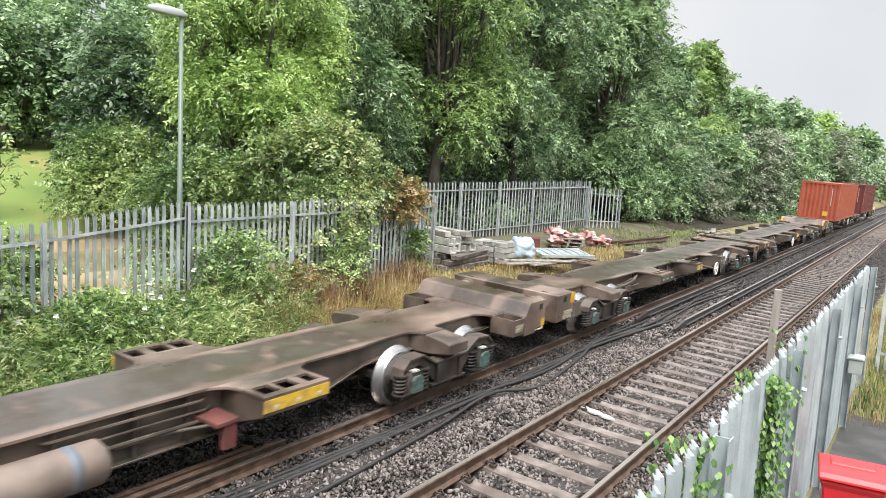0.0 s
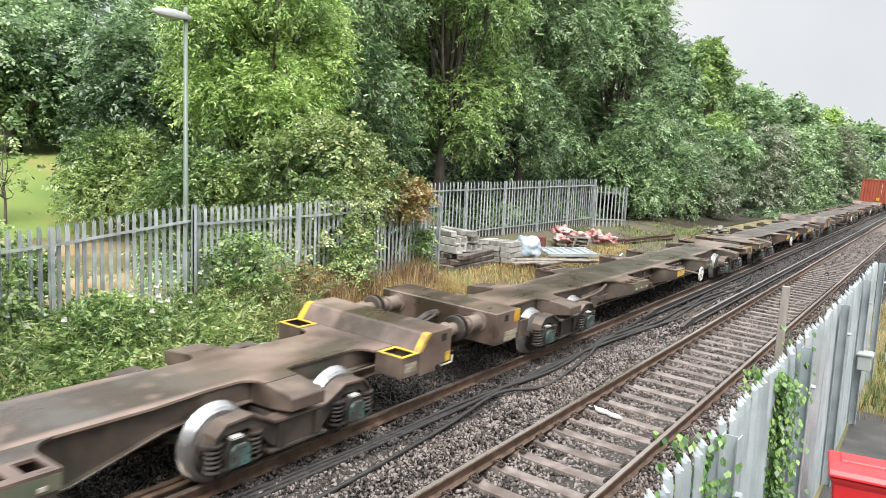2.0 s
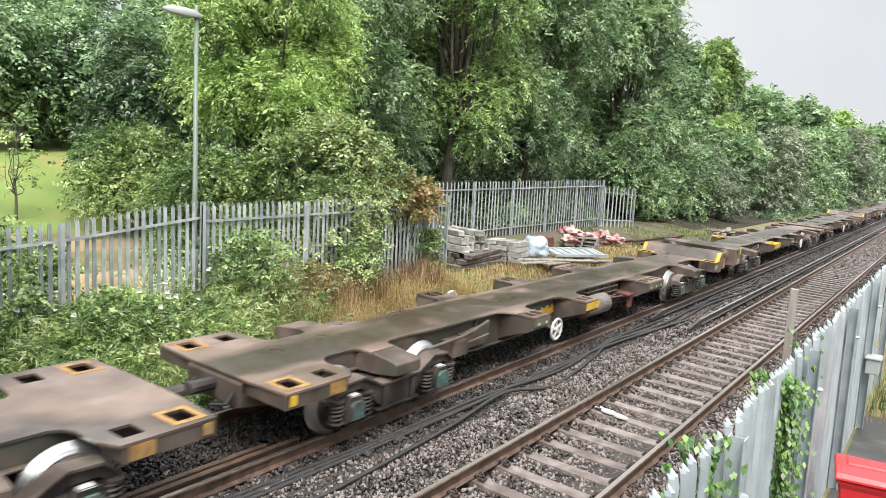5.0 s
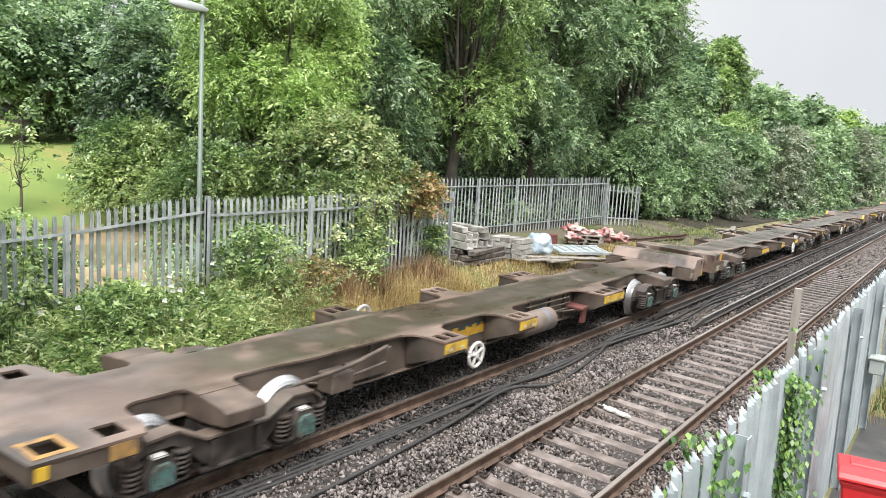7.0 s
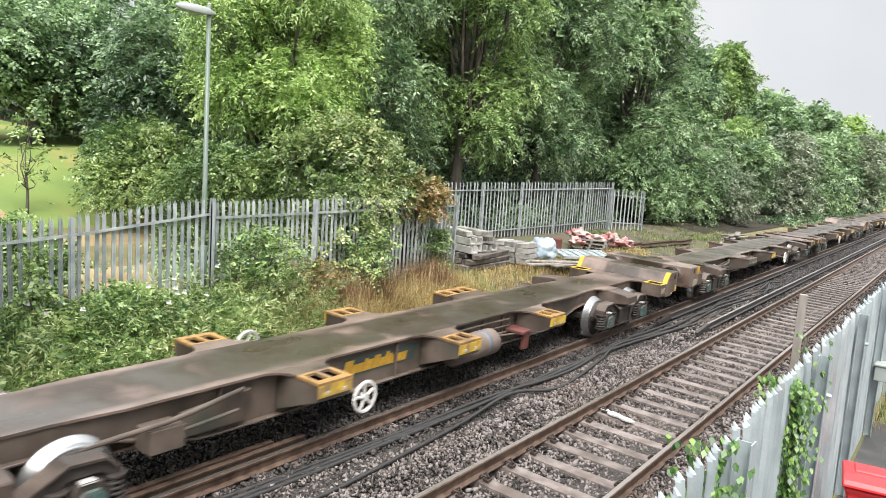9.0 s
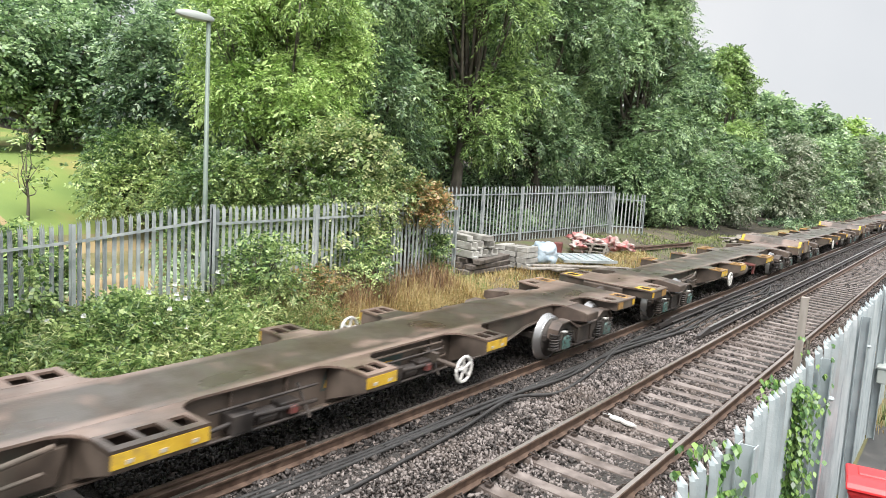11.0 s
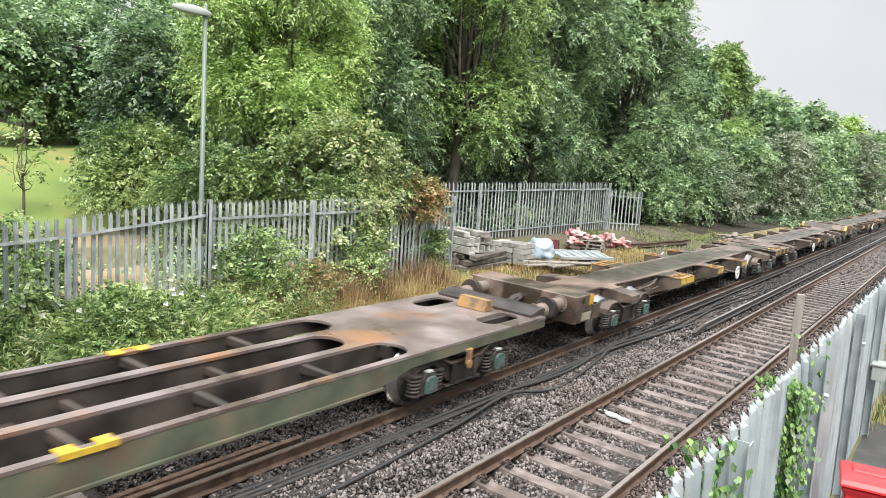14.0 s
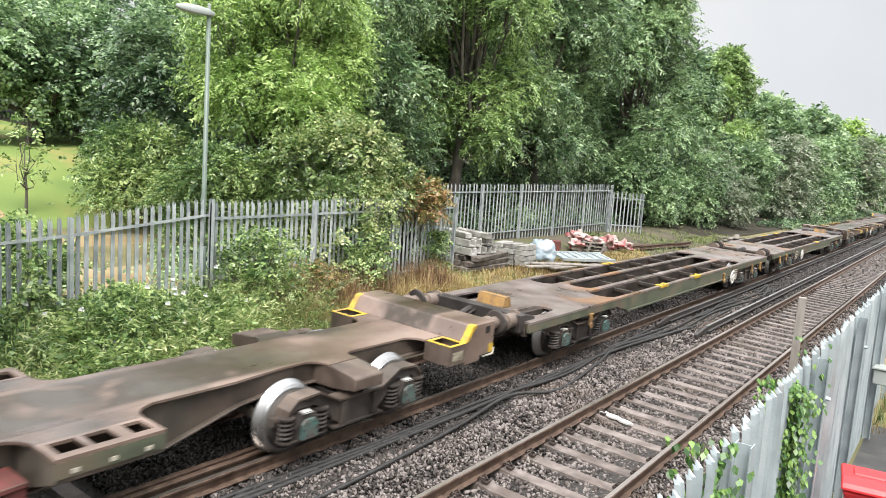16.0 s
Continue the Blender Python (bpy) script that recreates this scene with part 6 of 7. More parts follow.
x, y = scatter(9000, -8.6, -5.4, 17.0, 44.0, lambda x, y: 0.35 + 0.65 * smoothstep(-6.8, -6.0, x))
grass("grass", "thin weedy grass round the storage yard", x, y, 0.22, 0.02, L_GRASS, 0.7)
x, y = scatter(9000, -12.0, -6.6, 29.0, 46.0, lambda x, y: 0.12 + 0.88 * (np.sin(1.1 * x + 0.5 * y) * np.cos(0.7 * y) > 0.1))
grass("grass", "patches of low green weeds over the yard's bare earth", x, y, 0.16, 0.022, L_GRASS, 1.0)
x, y = scatter(16000, -8.2, -5.4, 15.4, 30.0)
grass("dry_grass", "thin dry grass at the yard's edge", x, y, 0.24, 0.014, L_DRY, 0.7)
x, y = scatter(5000, 2.85, 4.5, 13.4, 24.0)
grass("grass", "coarse grass behind the platform fence", x, y, 0.25, 0.012, L_GRASS, 0.7)
x, y = scatter(4500, 1.7, 4.2, 12.8, 26.0)
grass("dry_grass", "dry tufts behind the platform fence", x, y, 0.2, 0.012, L_DRY, 0.7)

# bramble and nettle thicket between the track and the fence
n = 15000
x, y = scatter(n, -8.3, -5.35, 1.8, 10.2, lambda x, y: 0.15 + 0.85 * smoothstep(10.2, 7.6, y + 0.7 * np.sin(3 * x)))
hgt = (0.35 + 0.75 * smoothstep(-5.3, -6.6, x)) * (0.7 + 0.3 * np.sin(1.9 * x + 1.1 * y) * np.cos(1.4 * y)) * (0.6 + 0.4 * smoothstep(10.5, 6.0, y))
c = np.stack([x, y, ground_z(x, y) + hgt * rng.random(len(x)) ** 0.45], 1)
o = unit(np.stack([0.5 + rng.normal(0, 0.6, len(x)), rng.normal(0, 0.6, len(x)), np.full(len(x), 0.5)], 1))
thing("bramble_thicket", "thick green tangle of brambles and nettles beside the track", "undergrowth", kind="stuff",
      me=leaf_mesh("bramble_thicket", sprays(c, o, 10, 0.26, 0.085, 0.046, 0.1, 0.8), L_WEED))
x, y = scatter(15000, -8.2, -5.4, 2.2, 10.5)
grass("grass", "long green grass standing in the brambles", x, y, 0.8, 0.010, L_GRASS, 1.2)
x, y = scatter(900, -8.2, -5.3, 2.0, 10.6)
c = np.stack([x, y, ground_z(x, y) + (0.2 + 0.75 * rng.random(len(x)) ** 0.6) * (0.45 + 0.55 * smoothstep(-5.3, -6.6, x))], 1)
o = unit(np.stack([0.5 + rng.normal(0, 0.6, len(x)), rng.normal(0, 0.6, len(x)), np.full(len(x), 0.9)], 1))
thing("rank_weeds", "feathery pale green weeds among the brambles", "undergrowth", kind="stuff", me=leaf_mesh("rank_weeds", sprays(c, o, 12, 0.34, 0.13, 0.02, -0.2, 0.5), L_BUSH))
x, y = scatter(15, -8.1, -6.9, 4.6, 9.2)
c = np.stack([x, y, ground_z(x, y) + rng.uniform(0.6, 1.25, len(x))], 1)
fv = []
for k in range(5):
    a = 2 * np.pi * k / 5
    d = unit(np.tile(np.array([0.55 + 0.3 * math.cos(a), 0.7 * math.sin(a) - 0.2, 0.7 * math.cos(a) + 0.35]), (len(x), 1)))
    fv.append(leaf_quads(c, d, unit(np.tile(np.array([0.8, -0.4, 0.5]), (len(x), 1))), np.full(len(x), 0.062), np.full(len(x), 0.052)))
thing("bindweed_flowers", "white bindweed flowers on the brambles", "flowers", kind="stuff", me=leaf_mesh("bindweed_flowers", np.concatenate(fv), L_FLOWER))
# undergrowth behind the fence and under the wood's trees
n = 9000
# thinned to fit the camera's view through to the path and lawn
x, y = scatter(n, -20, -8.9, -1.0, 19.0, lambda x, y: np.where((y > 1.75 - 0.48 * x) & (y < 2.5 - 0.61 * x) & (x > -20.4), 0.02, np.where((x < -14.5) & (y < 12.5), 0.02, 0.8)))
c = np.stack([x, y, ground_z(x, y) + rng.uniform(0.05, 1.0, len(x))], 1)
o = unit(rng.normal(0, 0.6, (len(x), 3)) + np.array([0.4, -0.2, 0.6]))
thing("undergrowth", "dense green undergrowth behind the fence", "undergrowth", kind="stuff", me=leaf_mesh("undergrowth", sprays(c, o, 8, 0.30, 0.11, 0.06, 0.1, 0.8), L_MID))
x, y = scatter(4200, -20, -13.2, 17.5, 50.0)
c = np.stack([x, y, ground_z(x, y) + rng.random(len(x)) * (0.5 + 1.6 * smoothstep(-13.2, -16.5, x))], 1)
o = unit(rng.normal(0, 0.6, (len(x), 3)) + np.array([0.4, -0.2, 0.6]))
# dark leaf colour stands in for the deep shade under the trees
thing("undergrowth", "undergrowth in the wood, leaves toned dark for shade", "undergrowth", kind="stuff", me=leaf_mesh("undergrowth", sprays(c, o, 8, 0.4, 0.2, 0.1, 0.1, 0.8), L_DARK))
x, y = scatter(2200, -9.5, -6.6, 58.0, 150.0)
c = np.stack([x, y, ground_z(x, y) + rng.uniform(0.02, 0.4, len(x))], 1)
o = unit(rng.normal(0, 0.6, (len(x), 3)) + np.array([0.4, -0.2, 0.6]))
# dark leaf colour paints the shadow at the foot of the hedge
thing("undergrowth", "low green weeds along the cess, toned dark for hedge shade", "undergrowth", kind="stuff", me=leaf_mesh("undergrowth", sprays(c, o, 8, 0.4, 0.2, 0.09, 0.1, 0.8), L_DARK))


# climbers on the platform fence
def climber(y0, spread_y, ztop, n, lab):
    t = thing("climber", lab, "climbing plant", "climbers on the platform fence", m=pose(2.70, y0, -0.1))
    b = MB()
    for k in range(5):
        p = [(random.uniform(-0.04, 0.0), random.uniform(-1, 1) * spread_y * 0.4 + 0.05 * math.sin(j * 1.7 + k), (ztop + 0.1) * j / 7) for j in range(8)]
        b.tube(p, [0.012 - 0.001 * j for j in range(8)], 5)
    part("stem", b.mesh("stem", M_BARK), t)
    z = rng.random(n) ** 0.75 * (ztop + 0.15)
    yy = np.clip(rng.normal(0, 0.36, n), -0.75, 0.75) * spread_y * (1.0 - 0.45 * z / ztop)
    c = np.stack([rng.normal(0.03, 0.09, n), yy, z], 1)
    v = []
    for a in (-0.75, 0.0, 0.75):
        d = unit(np.stack([rng.normal(0.25, 0.2, n), np.full(n, math.sin(a)) + rng.normal(0, 0.15, n), np.full(n, -math.cos(a)) + rng.normal(0, 0.2, n)], 1))
        nn = unit(np.stack([np.full(n, 0.5), np.full(n, -0.5), np.full(n, 0.7)], 1) + rng.normal(0, 0.25, (n, 3)))
        v.append(leaf_quads(c, d, nn, rng.uniform(0.035, 0.07, n), rng.uniform(0.026, 0.046, n)))
    part("leaves", leaf_mesh("leaves", np.concatenate(v), L_IVY), t)


climber(6.15, 0.34, 2.1, 2000, "leafy green climber growing up the pales")
climber(4.1, 0.36, 2.2, 420, "young yellow-green climber curling over the pale tips")
climber(6.9, 0.2, 2.35, 60, "young yellow-green climber curling over the pale tips")


# ---------------- ballast stones ----------------
def stones(name, label, x, y, z, size, material):
    n = len(x)
    base = np.array([(1, 0, 0), (-1, 0, 0), (0, 1, 0), (0, -1, 0), (0, 0, 1), (0, 0, -1)], float)
    faces = np.array([(0, 2, 4), (2, 1, 4), (1, 3, 4), (3, 0, 4), (2, 0, 5), (1, 2, 5), (3, 1, 5), (0, 3, 5)])
    v = base[None] * rng.uniform(0.6, 1.25, (n, 6, 1)) + rng.normal(0, 0.24, (n, 6, 3))
    q = unit(rng.normal(0, 1, (n, 4)))
    w_, a, b, c = q.T
    R = np.stack([1 - 2 * (b * b + c * c), 2 * (a * b - c * w_), 2 * (a * c + b * w_), 2 * (a * b + c * w_), 1 - 2 * (a * a + c * c), 2 * (b * c - a * w_), 2 * (a * c - b * w_), 2 * (b * c + a * w_), 1 - 2 * (a * a + b * b)], -1).reshape(n, 3, 3)
    v = np.einsum("nij,nkj->nki", R, v * np.array([1.0, 0.8, 0.62])) * (size * rng.uniform(0.7, 1.35, n))[:, None, None]
    v += np.stack([x, y, z], 1)[:, None]
    f = faces[None] + 6 * np.arange(n)[:, None, None]
    thing(name, label, "ballast", kind="stuff", me=raw_mesh(name, v.reshape(-1, 3), f.reshape(-1, 3), material))


def bed_z(x, y):
    """Stone surface: level with the sleepers in the track, shouldered outside, following the lean of the tracks."""
    z = np.full(len(x), -0.225)
    for cx, cz in ((NEAR_X, 0.0), (FAR_X, FAR_Z)):
        inside = np.abs(x - cx) < 1.35
        z = np.where(inside, cz - (0.225 if cx == NEAR_X else 0.165) - (x - cx) * math.tan(radians(CANT)), z)
    return np.where((np.abs(x - NEAR_X) > 0.8) & (x > -1.6), np.maximum(z, -(x - NEAR_X) * math.tan(radians(CANT)) - 0.155), z)


def stone_field(n, y0, y1, size, tag):
    x, y = scatter(n, -5.2, 2.35, y0, y1)
    on = np.zeros(len(x), bool)
    for cx in (NEAR_X, FAR_X):
        k = (y - 0.31) / PITCH
        on |= (np.abs(x - cx) < (0.72 if cx == NEAR_X else 0.0)) & (np.abs(k - np.round(k)) * PITCH < 0.115)
        on |= np.abs(np.abs(x - cx) - 0.7525) < 0.075
    x, y = x[~on], y[~on]
    z = bed_z(x, y) + rng.uniform(-0.02, 0.014, len(x))
    # dark stones by the far track and everywhere beyond 24 m
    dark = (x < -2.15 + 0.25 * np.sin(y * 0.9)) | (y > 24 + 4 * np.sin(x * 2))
    stones("ballast_stones", "grey angular crushed-stone ballast, " + tag, x[~dark], y[~dark], z[~dark], size, M_STONE)
    stones("ballast_stones", "crushed-stone ballast toned dark for oil and train shade, " + tag, x[dark], y[dark], z[dark], size, M_STONE_DARK)


stone_field(60000, 4.0, 16.0, 0.037, "loose and uneven")
stone_field(26000, 16.0, 32.0, 0.045, "loose beside the rails")
stone_field(14000, 32.0, 62.0, 0.07, "far along the line")


# ---------------- cables, posts, bin, lamp ----------------
def cable(points, r, label):
    pts = []
    P = [Vector(p) for p in points]
    for i in range(len(P) - 1):
        p0, p1, p2, p3 = P[max(i - 1, 0)], P[i], P[i + 1], P[min(i + 2, len(P) - 1)]
        for k in range(6):
            t = k / 6
            pts.append(0.5 * ((2 * p1) + (p2 - p0) * t + (2 * p0 - 5 * p1 + 4 * p2 - p3) * t * t + (3 * p1 - p0 - 3 * p2 + p3) * t ** 3))
    pts.append(P[-1])
    thing("cable", label, "cable", "cables between the tracks", me=MB().tube(pts, r, 7).mesh("cable", M_CABLE, True))


CZ = -0.165
for k, (dx, lab) in enumerate([(0.0, "thick black power cable lying on the ballast"), (0.09, "thick black power cable lying on the ballast"), (-0.10, "black power cable snaking between the tracks")]):
    cable([(-2.52 + dx, 2.5, CZ), (-2.40 + dx, 5.05, CZ), (-2.31 + dx * 0.7, 7.5, CZ), (-2.24 + 0.4 * dx, 9.8, CZ + 0.02 * k), (-2.20 - dx, 12.3, CZ), (-2.23 + dx, 15.2, CZ + 0.02), (-2.08 + 2 * dx, 18.3, CZ), (-2.2 + 2 * dx, 21.9, CZ), (-2.0 + 3 * dx, 26.0, CZ), (-2.15 + dx, 28.6, CZ), (-2.35, 29.6, CZ)], 0.034 - 0.004 * (k == 2), lab)
cable([(-1.85, 4.6, CZ), (-1.78, 5.8, CZ), (-1.95, 8.4, CZ), (-2.10, 10.2, CZ + 0.05), (-1.75, 11.3, CZ), (-2.02, 13.6, CZ), (-2.22, 15.1, CZ + 0.05), (-1.9, 18.0, CZ), (-1.62, 20.5, CZ), (-1.35, 22.5, CZ)], 0.030, "black power cable looping between the tracks")
cable([(-2.3, 15.0, CZ + 0.03), (-2.0, 17.2, CZ), (-1.75, 19.6, CZ), (-1.8, 22.6, CZ), (-1.55, 25.5, CZ), (-1.30, 27.5, CZ)], 0.028, "black power cable leading to the conductor rail")
cable([(-2.25, 15.3, CZ + 0.05), (-2.45, 18.0, CZ), (-2.1, 21.0, CZ), (-2.3, 24.0, CZ), (-1.75, 28.0, CZ), (-1.9, 29.8, CZ), (-2.3, 29.3, CZ)], 0.028, "black power cable in a loose coil")


def post_mesh():
    b = MB()
    b.prism([(-0.07, -0.06), (0.07, -0.06), (0.07, 0.06), (-0.07, 0.06)], "z", -0.3, 1.86)
    return b.mesh("grey_post", M_TIMBER, bevel=0.008)


gp = thing("marker_post", "weathered grey square post beside the running rail", "post", m=pose(1.28, 15.2, -0.3, 0, 0.6, 4))
part("shaft", post_mesh(), gp)
for z in (0.75, 1.15, 1.5):
    part("bolt", MB().lathe([(-0.09, 0.018), (-0.07, 0.018)], "x", (0, 0, z), 8).mesh("bolt", M_CLIP), gp)


def bin_thing():
    t = thing("wheelie_bin", "bright red plastic wheelie bin with closed lid beside the fence", "bin", m=pose(3.30, 8.02, -0.09, 0, 0, 8))
    b = MB()
    v = []
    for z, w, d in ((0.06, 0.20, 0.22), (0.86, 0.255, 0.275), (0.88, 0.28, 0.30), (0.93, 0.28, 0.30)):
        v += [(-w, -d, z), (w, -d, z), (w, d, z), (-w, d, z)]
    f = [(0, 3, 2, 1)]
    for i in range(3):
        f += [(4 * i + k, 4 * i + (k + 1) % 4, 4 * i + 4 + (k + 1) % 4, 4 * i + 4 + k) for k in range(4)]
    f.append((12, 13, 14, 15))
    b.add(v, f)
    part("body", b.mesh("body", M_BIN, bevel=0.02), t)
    b = MB()
    b.prism([(-0.33, 0.935), (0.31, 0.935), (0.31, 0.97), (0.20, 1.02), (-0.18, 1.035), (-0.30, 1.0), (-0.34, 0.955)], "x", -0.30, 0.30)
    b.box(-0.20, 0.20, -0.10, 0.12, 1.02, 1.045)
    part("lid", b.mesh("lid", M_BIN, bevel=0.015), t, "domed red lid")
    part("handle", MB().tube([(-0.24, 0.34, 0.95), (0.24, 0.34, 0.95)], 0.018, 8).mesh("handle", M_BIN), t)
    for s in (-1, 1):
        part("wheel", MB().lathe([(-0.03, 0.10), (0.03, 0.10)], "x", (s * 0.25, 0.24, 0.10), 16).mesh("wheel", M_BLACK), t, "black rubber wheel")


bin_thing()


def box_on_fence():
    t = thing("fence_lock_box", "pale green metal lock box on the palisade", "lock box", m=pose(2.92, 12.5, 0.95, 0, 0, 0))
    b = MB().box(-0.09, 0.09, -0.14, 0.14, -0.12, 0.10)
    b.prism([(-0.12, 0.10), (0.12, 0.10), (0.10, 0.14), (-0.10, 0.14)], "y", -0.16, 0.16)
    part("case", b.mesh("case", M_LANTERN, bevel=0.01), t)


box_on_fence()


def lamp():
    x, y = -8.68, 8.85
    z0 = float(ground_z(x, y))
    t = thing("street_lamp", "tall grey-green street lamp with a flat pale lantern", "street lamp", m=pose(x, y, z0))
    b = MB()
    h = 6.17 - z0
    b.tube([(0, 0, -0.3), (0, 0, 1.5)], 0.075, 12)
    b.tube([(0, 0, 1.5), (0, 0, 1.62), (0, 0, h)], [0.075, 0.05, 0.04], 12)
    part("column", b.mesh("column", M_LAMP, True), t)
    b = MB()
    secs = [(-0.10, 0.05, 0.0, 0.07), (0.05, 0.10, -0.02, 0.11), (0.25, 0.125, -0.035, 0.12), (0.48, 0.105, -0.03, 0.10), (0.62, 0.04, 0.0, 0.06)]
    v, f = [], []
    for o, w, lo, hi in secs:
        v += [(-w, -o, lo), (w, -o, lo), (w * 0.8, -o, hi), (-w * 0.8, -o, hi)]
    for i in range(len(secs) - 1):
        f += [(4 * i + k, 4 * i + (k + 1) % 4, 4 * i + 4 + (k + 1) % 4, 4 * i + 4 + k) for k in range(4)]
    f += [(3, 2, 1, 0), (16, 17, 18, 19)]
    b.add(v, f)
    part("lantern", b.mesh("lantern", M_LANTERN, True, 0.012), t, "flat pale grey lantern", pose(0, 0, h, -6, 0, -25))
    part("photocell", MB().lathe([(0.10, 0.035), (0.20, 0.035), (0.22, 0.02)], "z", (0, 0, 0), 10).mesh("photocell", M_LANTERN), t, m=pose(0, 0, h))


lamp()


# ---------------- the storage yard ----------------
def rough_block(name, sx, sy, sz, material, jitter=0.02, bevel=0.012):
    b = MB().box(-sx / 2, sx / 2, -sy / 2, sy / 2, 0, sz)
    b.v = [(x + random.uniform(-jitter, jitter), y + random.uniform(-jitter, jitter), z + (random.uniform(-jitter, jitter) if z > 0 else 0)) for x, y, z in b.v]
    return b.mesh(name, material, bevel=bevel)


GZ = 0.40
slab_me = [rough_block("concrete_block", 0.24, 1.7, 0.16, M_SLAB, 0.025) for _ in range(4)]
wood_me = [rough_block("old_sleeper", 0.26, 2.3, 0.14, M_OLDWOOD) for _ in range(3)]
for lay in range(3):
    for k in range(5):
        thing("old_sleeper", "dark weathered timber sleeper in a low stack", "timber", "stacked timber in the yard", m=pose(-9.55 + 0.30 * k, 18.9 + 0.15 * lay, GZ + 0.16 * lay, 0, 0, random.uniform(-9, 9) + 8 * (lay % 2)), me=random.choice(wood_me))
trough_me = MB().prism([(-0.14, 0), (0.14, 0), (0.14, 0.22), (0.09, 0.22), (0.08, 0.06), (-0.08, 0.06), (-0.09, 0.22), (-0.14, 0.22)], "x", -0.75, 0.75).mesh("cable_trough", M_SLAB, bevel=0.008)
for lay in range(2):
    for k in range(5 - lay):
        thing("cable_trough", "pale grey concrete cable trough stacked on old timbers", "cable trough", "stacked cable troughs",
              m=pose(-9.05 + random.uniform(-0.06, 0.06) - 0.10 * lay, 18.35 + 0.30 * k + 0.14 * lay, GZ + 0.49 + 0.24 * lay, random.uniform(-3, 3), random.uniform(-3, 3), -14 + random.uniform(-4, 4)), me=trough_me)
for k in range(2):
    thing("concrete_block", "grey concrete slab laid across the troughs", "concrete block", "stacked concrete blocks", m=pose(-9.35 + 0.3 * k, 18.7 + 0.5 * k, GZ + 0.97, 0, random.uniform(-4, 4), 62 + 9 * k), me=slab_me[k])
small_me = [rough_block("concrete_block", 0.40, 0.75, 0.16, M_SLAB) for _ in range(2)]
for lay in range(4):
    for k in range(3):
        thing("concrete_block", "short grey concrete block in a lower stack", "concrete block", "stacked concrete blocks", m=pose(-9.0 + 0.45 * k, 21.0, GZ + 0.18 * lay, 0, 0, random.uniform(-6, 6)), me=random.choice(small_me))


def lumpy(name, sx, sy, sz, material, seed, amount=0.22):
    bm = bmesh.new()
    bmesh.ops.create_icosphere(bm, subdivisions=4, radius=1)
    for v in bm.verts:
        k = 1 + amount * noise.noise(v.co * 1.7 + Vector((seed, 0, 0))) - amount * 0.7 * abs(noise.noise(v.co * 3.3 + Vector((0, seed, 0)))) - amount * 0.45 * abs(noise.noise(v.co * 7.3 + Vector((seed, seed, 0))))
        v.co = Vector((v.co.x * sx * k, v.co.y * sy * k, max(v.co.z, -0.75) * sz * k))
    me = bpy.data.meshes.new(name)
    bm.to_mesh(me)
    bm.free()
    me.materials.append(material)
    me.polygons.foreach_set("use_smooth", [True] * len(me.polygons))
    return me


thing("plastic_sack", "crumpled white plastic bulk sack on the ground", "sack", m=pose(-8.3, 22.6, GZ + 0.32), me=lumpy("plastic_sack", 0.5, 0.46, 0.46, M_PLASTIC, 3, 0.3))
thing("plastic_sack", "smaller crumpled white plastic sack", "sack", m=pose(-8.9, 23.4, GZ + 0.28), me=lumpy("plastic_sack", 0.4, 0.4, 0.4, M_PLASTIC, 8, 0.3))
for k, (x, y, z, sx, sy, sz) in enumerate([(-9.3, 27.3, 0.75, 0.62, 0.5, 0.35), (-8.75, 27.6, 0.55, 0.7, 0.55, 0.32), (-8.3, 28.3, 0.5, 0.6, 0.6, 0.45), (-7.9, 28.8, 0.35, 0.55, 0.6, 0.35), (-9.1, 26.9, 0.3, 0.5, 0.5, 0.35)]):
    thing("red_sack", "torn red and white sack in a heap", "sack", "heap of sacks", m=pose(x, y, GZ + z * 0.8, 0, 0, 30 * k), me=lumpy("red_sack", sx * 0.72, sy * 0.72, sz * 0.7, M_REDBAG, 11 + 5 * k, 0.7))
board_me = MB().box(-0.6, 0.6, -0.05, 0.05, 0.112, 0.132).mesh("board", M_TIMBER)
runner_me = MB().box(-0.05, 0.05, -0.5, 0.5, 0.0, 0.11).mesh("runner", M_TIMBER)
for n in range(3):
    pal = thing("pallet", "weathered timber pallet under the sacks", "pallet", "pallets in the yard", m=pose(-8.7, 27.4, GZ + 0.14 * n, 0, 0, 12 + 5 * n))
    for k in range(6):
        part("board", board_me, pal, m=pose(0, -0.45 + 0.18 * k, 0))
    for k in range(3):
        part("runner", runner_me, pal, m=pose(-0.55 + 0.55 * k, 0, 0))
rb = MB().box(-0.16, 0.16, -0.2, 0.2, 0, 0.42)
thing("red_crate", "open red plastic crate beside the pallets", "crate", m=pose(-9.55, 26.0, GZ, 0, 0, 20), me=rb.mesh("red_crate", M_RED, bevel=0.02))
sp = thing("steel_panel", "flat grey-green steel panel with a perforated edge lying in the yard", "panel", m=pose(-7.6, 24.3, GZ + 0.1, 0, 5, -38))
slat_me = MB().box(-0.52, 0.52, -0.04, 0.04, 0.056, 0.085).mesh("slat", M_GALV_BLUE)
edge_me = MB().box(-0.04, 0.04, -1.05, 1.05, 0.0, 0.10).mesh("edge_strip", M_GALV)
part("sheet", MB().box(-0.52, 0.52, -1.0, 1.0, 0.035, 0.055).mesh("sheet", M_GALV_BLUE), sp)
for k in range(7):
    part("slat", slat_me, sp, m=pose(0, -0.95 + 0.316 * k, 0))
for e in (-1, 1):
    part("edge_strip", edge_me, sp, m=pose(e * 0.562, 0, 0))
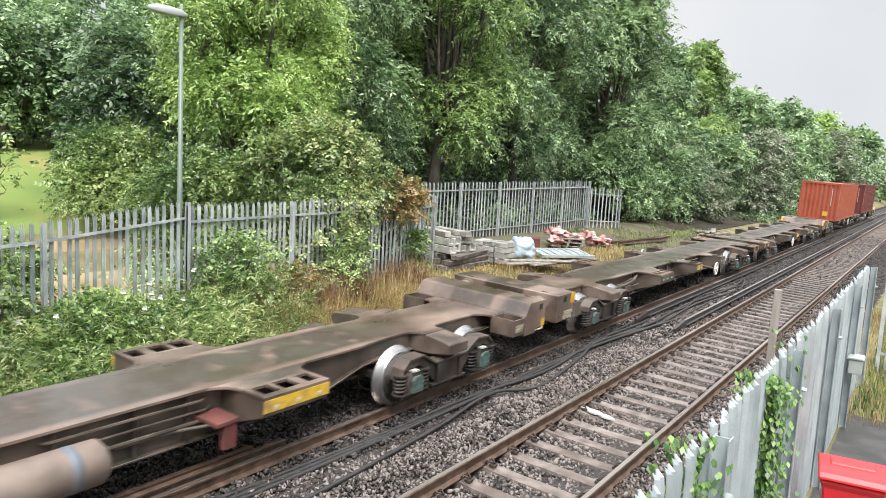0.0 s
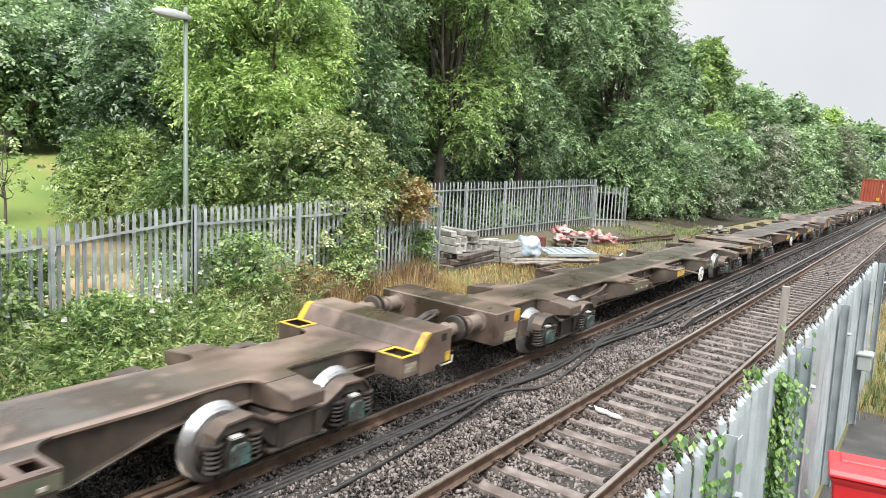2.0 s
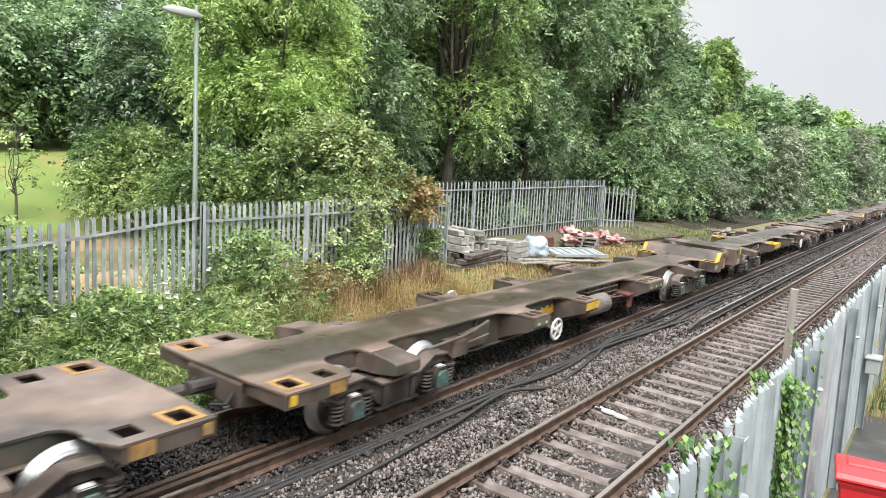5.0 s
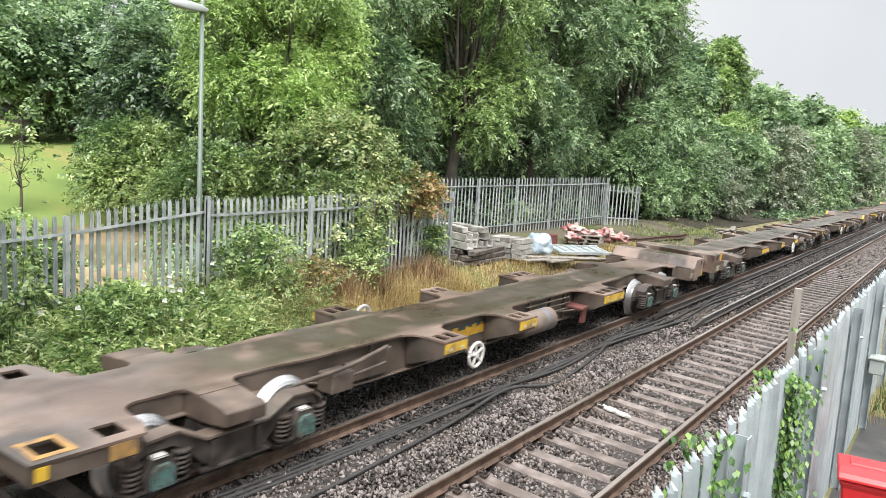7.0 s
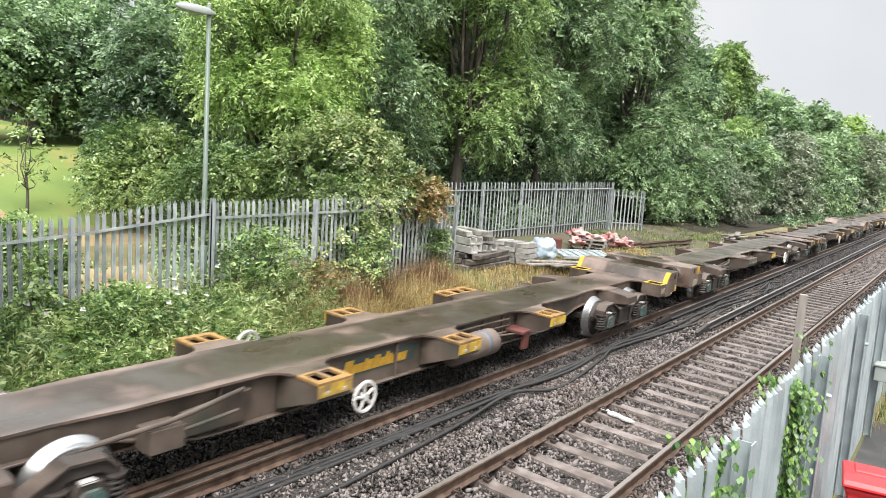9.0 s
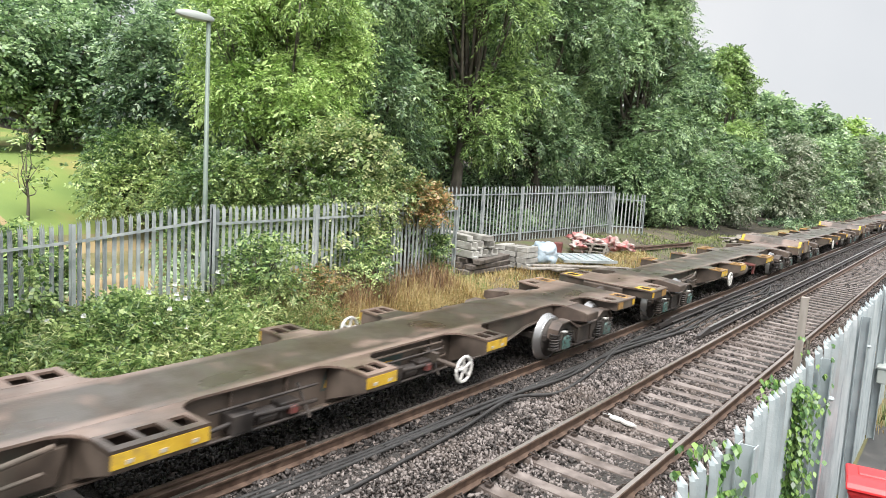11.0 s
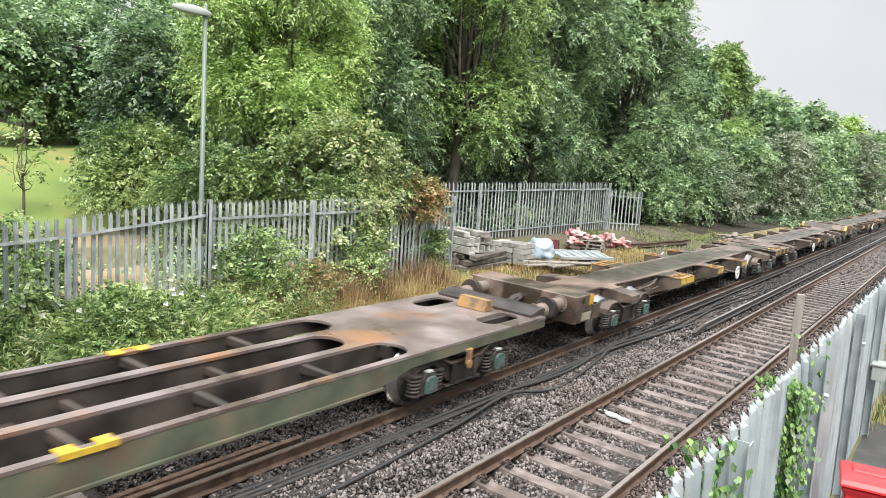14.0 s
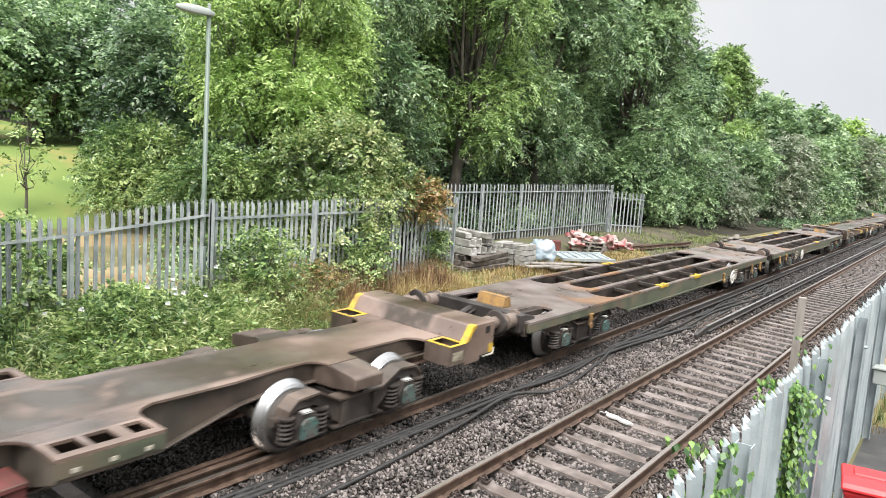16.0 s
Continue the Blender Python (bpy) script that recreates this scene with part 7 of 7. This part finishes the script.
for k in range(4):
    thing("old_rail", "length of dark old rail lying in the yard", "scrap rail", "scrap in the yard", m=pose(-8.6 + 0.25 * k, 29.5 + 0.4 * k, GZ + 0.16, 0, 0, -14 + 3 * k), me=rail_mesh("old_rail", 5.5, M_RAIL, M_RAIL))
plank_me = rough_block("plank", 0.24, 2.6, 0.06, M_TIMBER)
for k in range(7):
    thing("plank", "pale weathered board in a loose pile by the line", "timber", "boards by the line", m=pose(-7.3 + 0.16 * (k % 4), 42.6 + 0.1 * k, 0.25 + 0.08 * (k // 2), random.uniform(-3, 3), 0, random.uniform(-24, 14)), me=plank_me)
for k in range(5):
    thing("plank", "grey weathered board among the weeds", "timber", "boards in the yard", m=pose(-7.2 + 0.2 * k, 21.6 + 0.3 * k, GZ + 0.03 + 0.05 * (k % 2), 0, 0, random.uniform(-50, -10)), me=plank_me)
fence("fence_garden", "old dark timber fence beyond the lawn", (-33.5, 17.2), (-29.0, 20.5), 3, 3.15, 3.15, 1.5, M_OLDWOOD, face=-1, bend=0.0, pales=20, group="garden fences")
fence("fence_platform_return", "greenish palisade fence across the end of the approach", (3.0, 17.0), (8.5, 17.0), 2, -0.1, -0.1, 2.2, M_GALV, face=-1, bend=-0.05)


# ---------------- motion of the train ----------------
def run(t):
    """How far the train has gone along the track after t seconds."""
    return 18.24 * t


def motions():
    times = [0.0, 4.0, 8.0, 12.0, 16.0]
    lean = math.cos(radians(CANT))
    for ob, y, turned, z in MOVERS:
        base = Matrix.Translation((FAR_X, 0, FAR_Z)) @ pose(0, 0, 0, 0, CANT, 0)
        walk(ob, [(t, Matrix.Translation((0, y + run(t), 0)) @ base @ pose(0, 0, z, 0, 0, 180 if turned else 0)) for t in times])
        for bogie in [c for c in ob.children if c.name.startswith("bogie")]:
            for ws in [c for c in bogie.children if c.name.startswith("wheelset")]:
                place = ws.matrix_basis.translation.copy()
                at = y + (bogie.matrix_basis.translation.y + place.y) * (-1 if turned else 1)
                t0 = max(0.0, (-4.0 - at) / 18.24)
                t1 = min(16.0, (40.0 - at) / 18.24)
                if t1 <= t0:
                    continue
                n0, n1 = math.floor(t0 * FPS), math.ceil(t1 * FPS)
                sign = 1 if turned else -1
                rows, angle = [], 0.0
                for n in range(n0, n1 + 1):
                    rows.append((n / FPS, Matrix.Translation(place) @ Matrix.Rotation(sign * angle, 4, "X")))
                    angle += 18.24 / FPS / WHEEL_R
                if n0 > 0:
                    rows.insert(0, (0.0, rows[0][1]))
                if n1 < 16 * FPS:
                    rows.append((16.0, rows[-1][1]))
                walk(ws, rows)


motions()
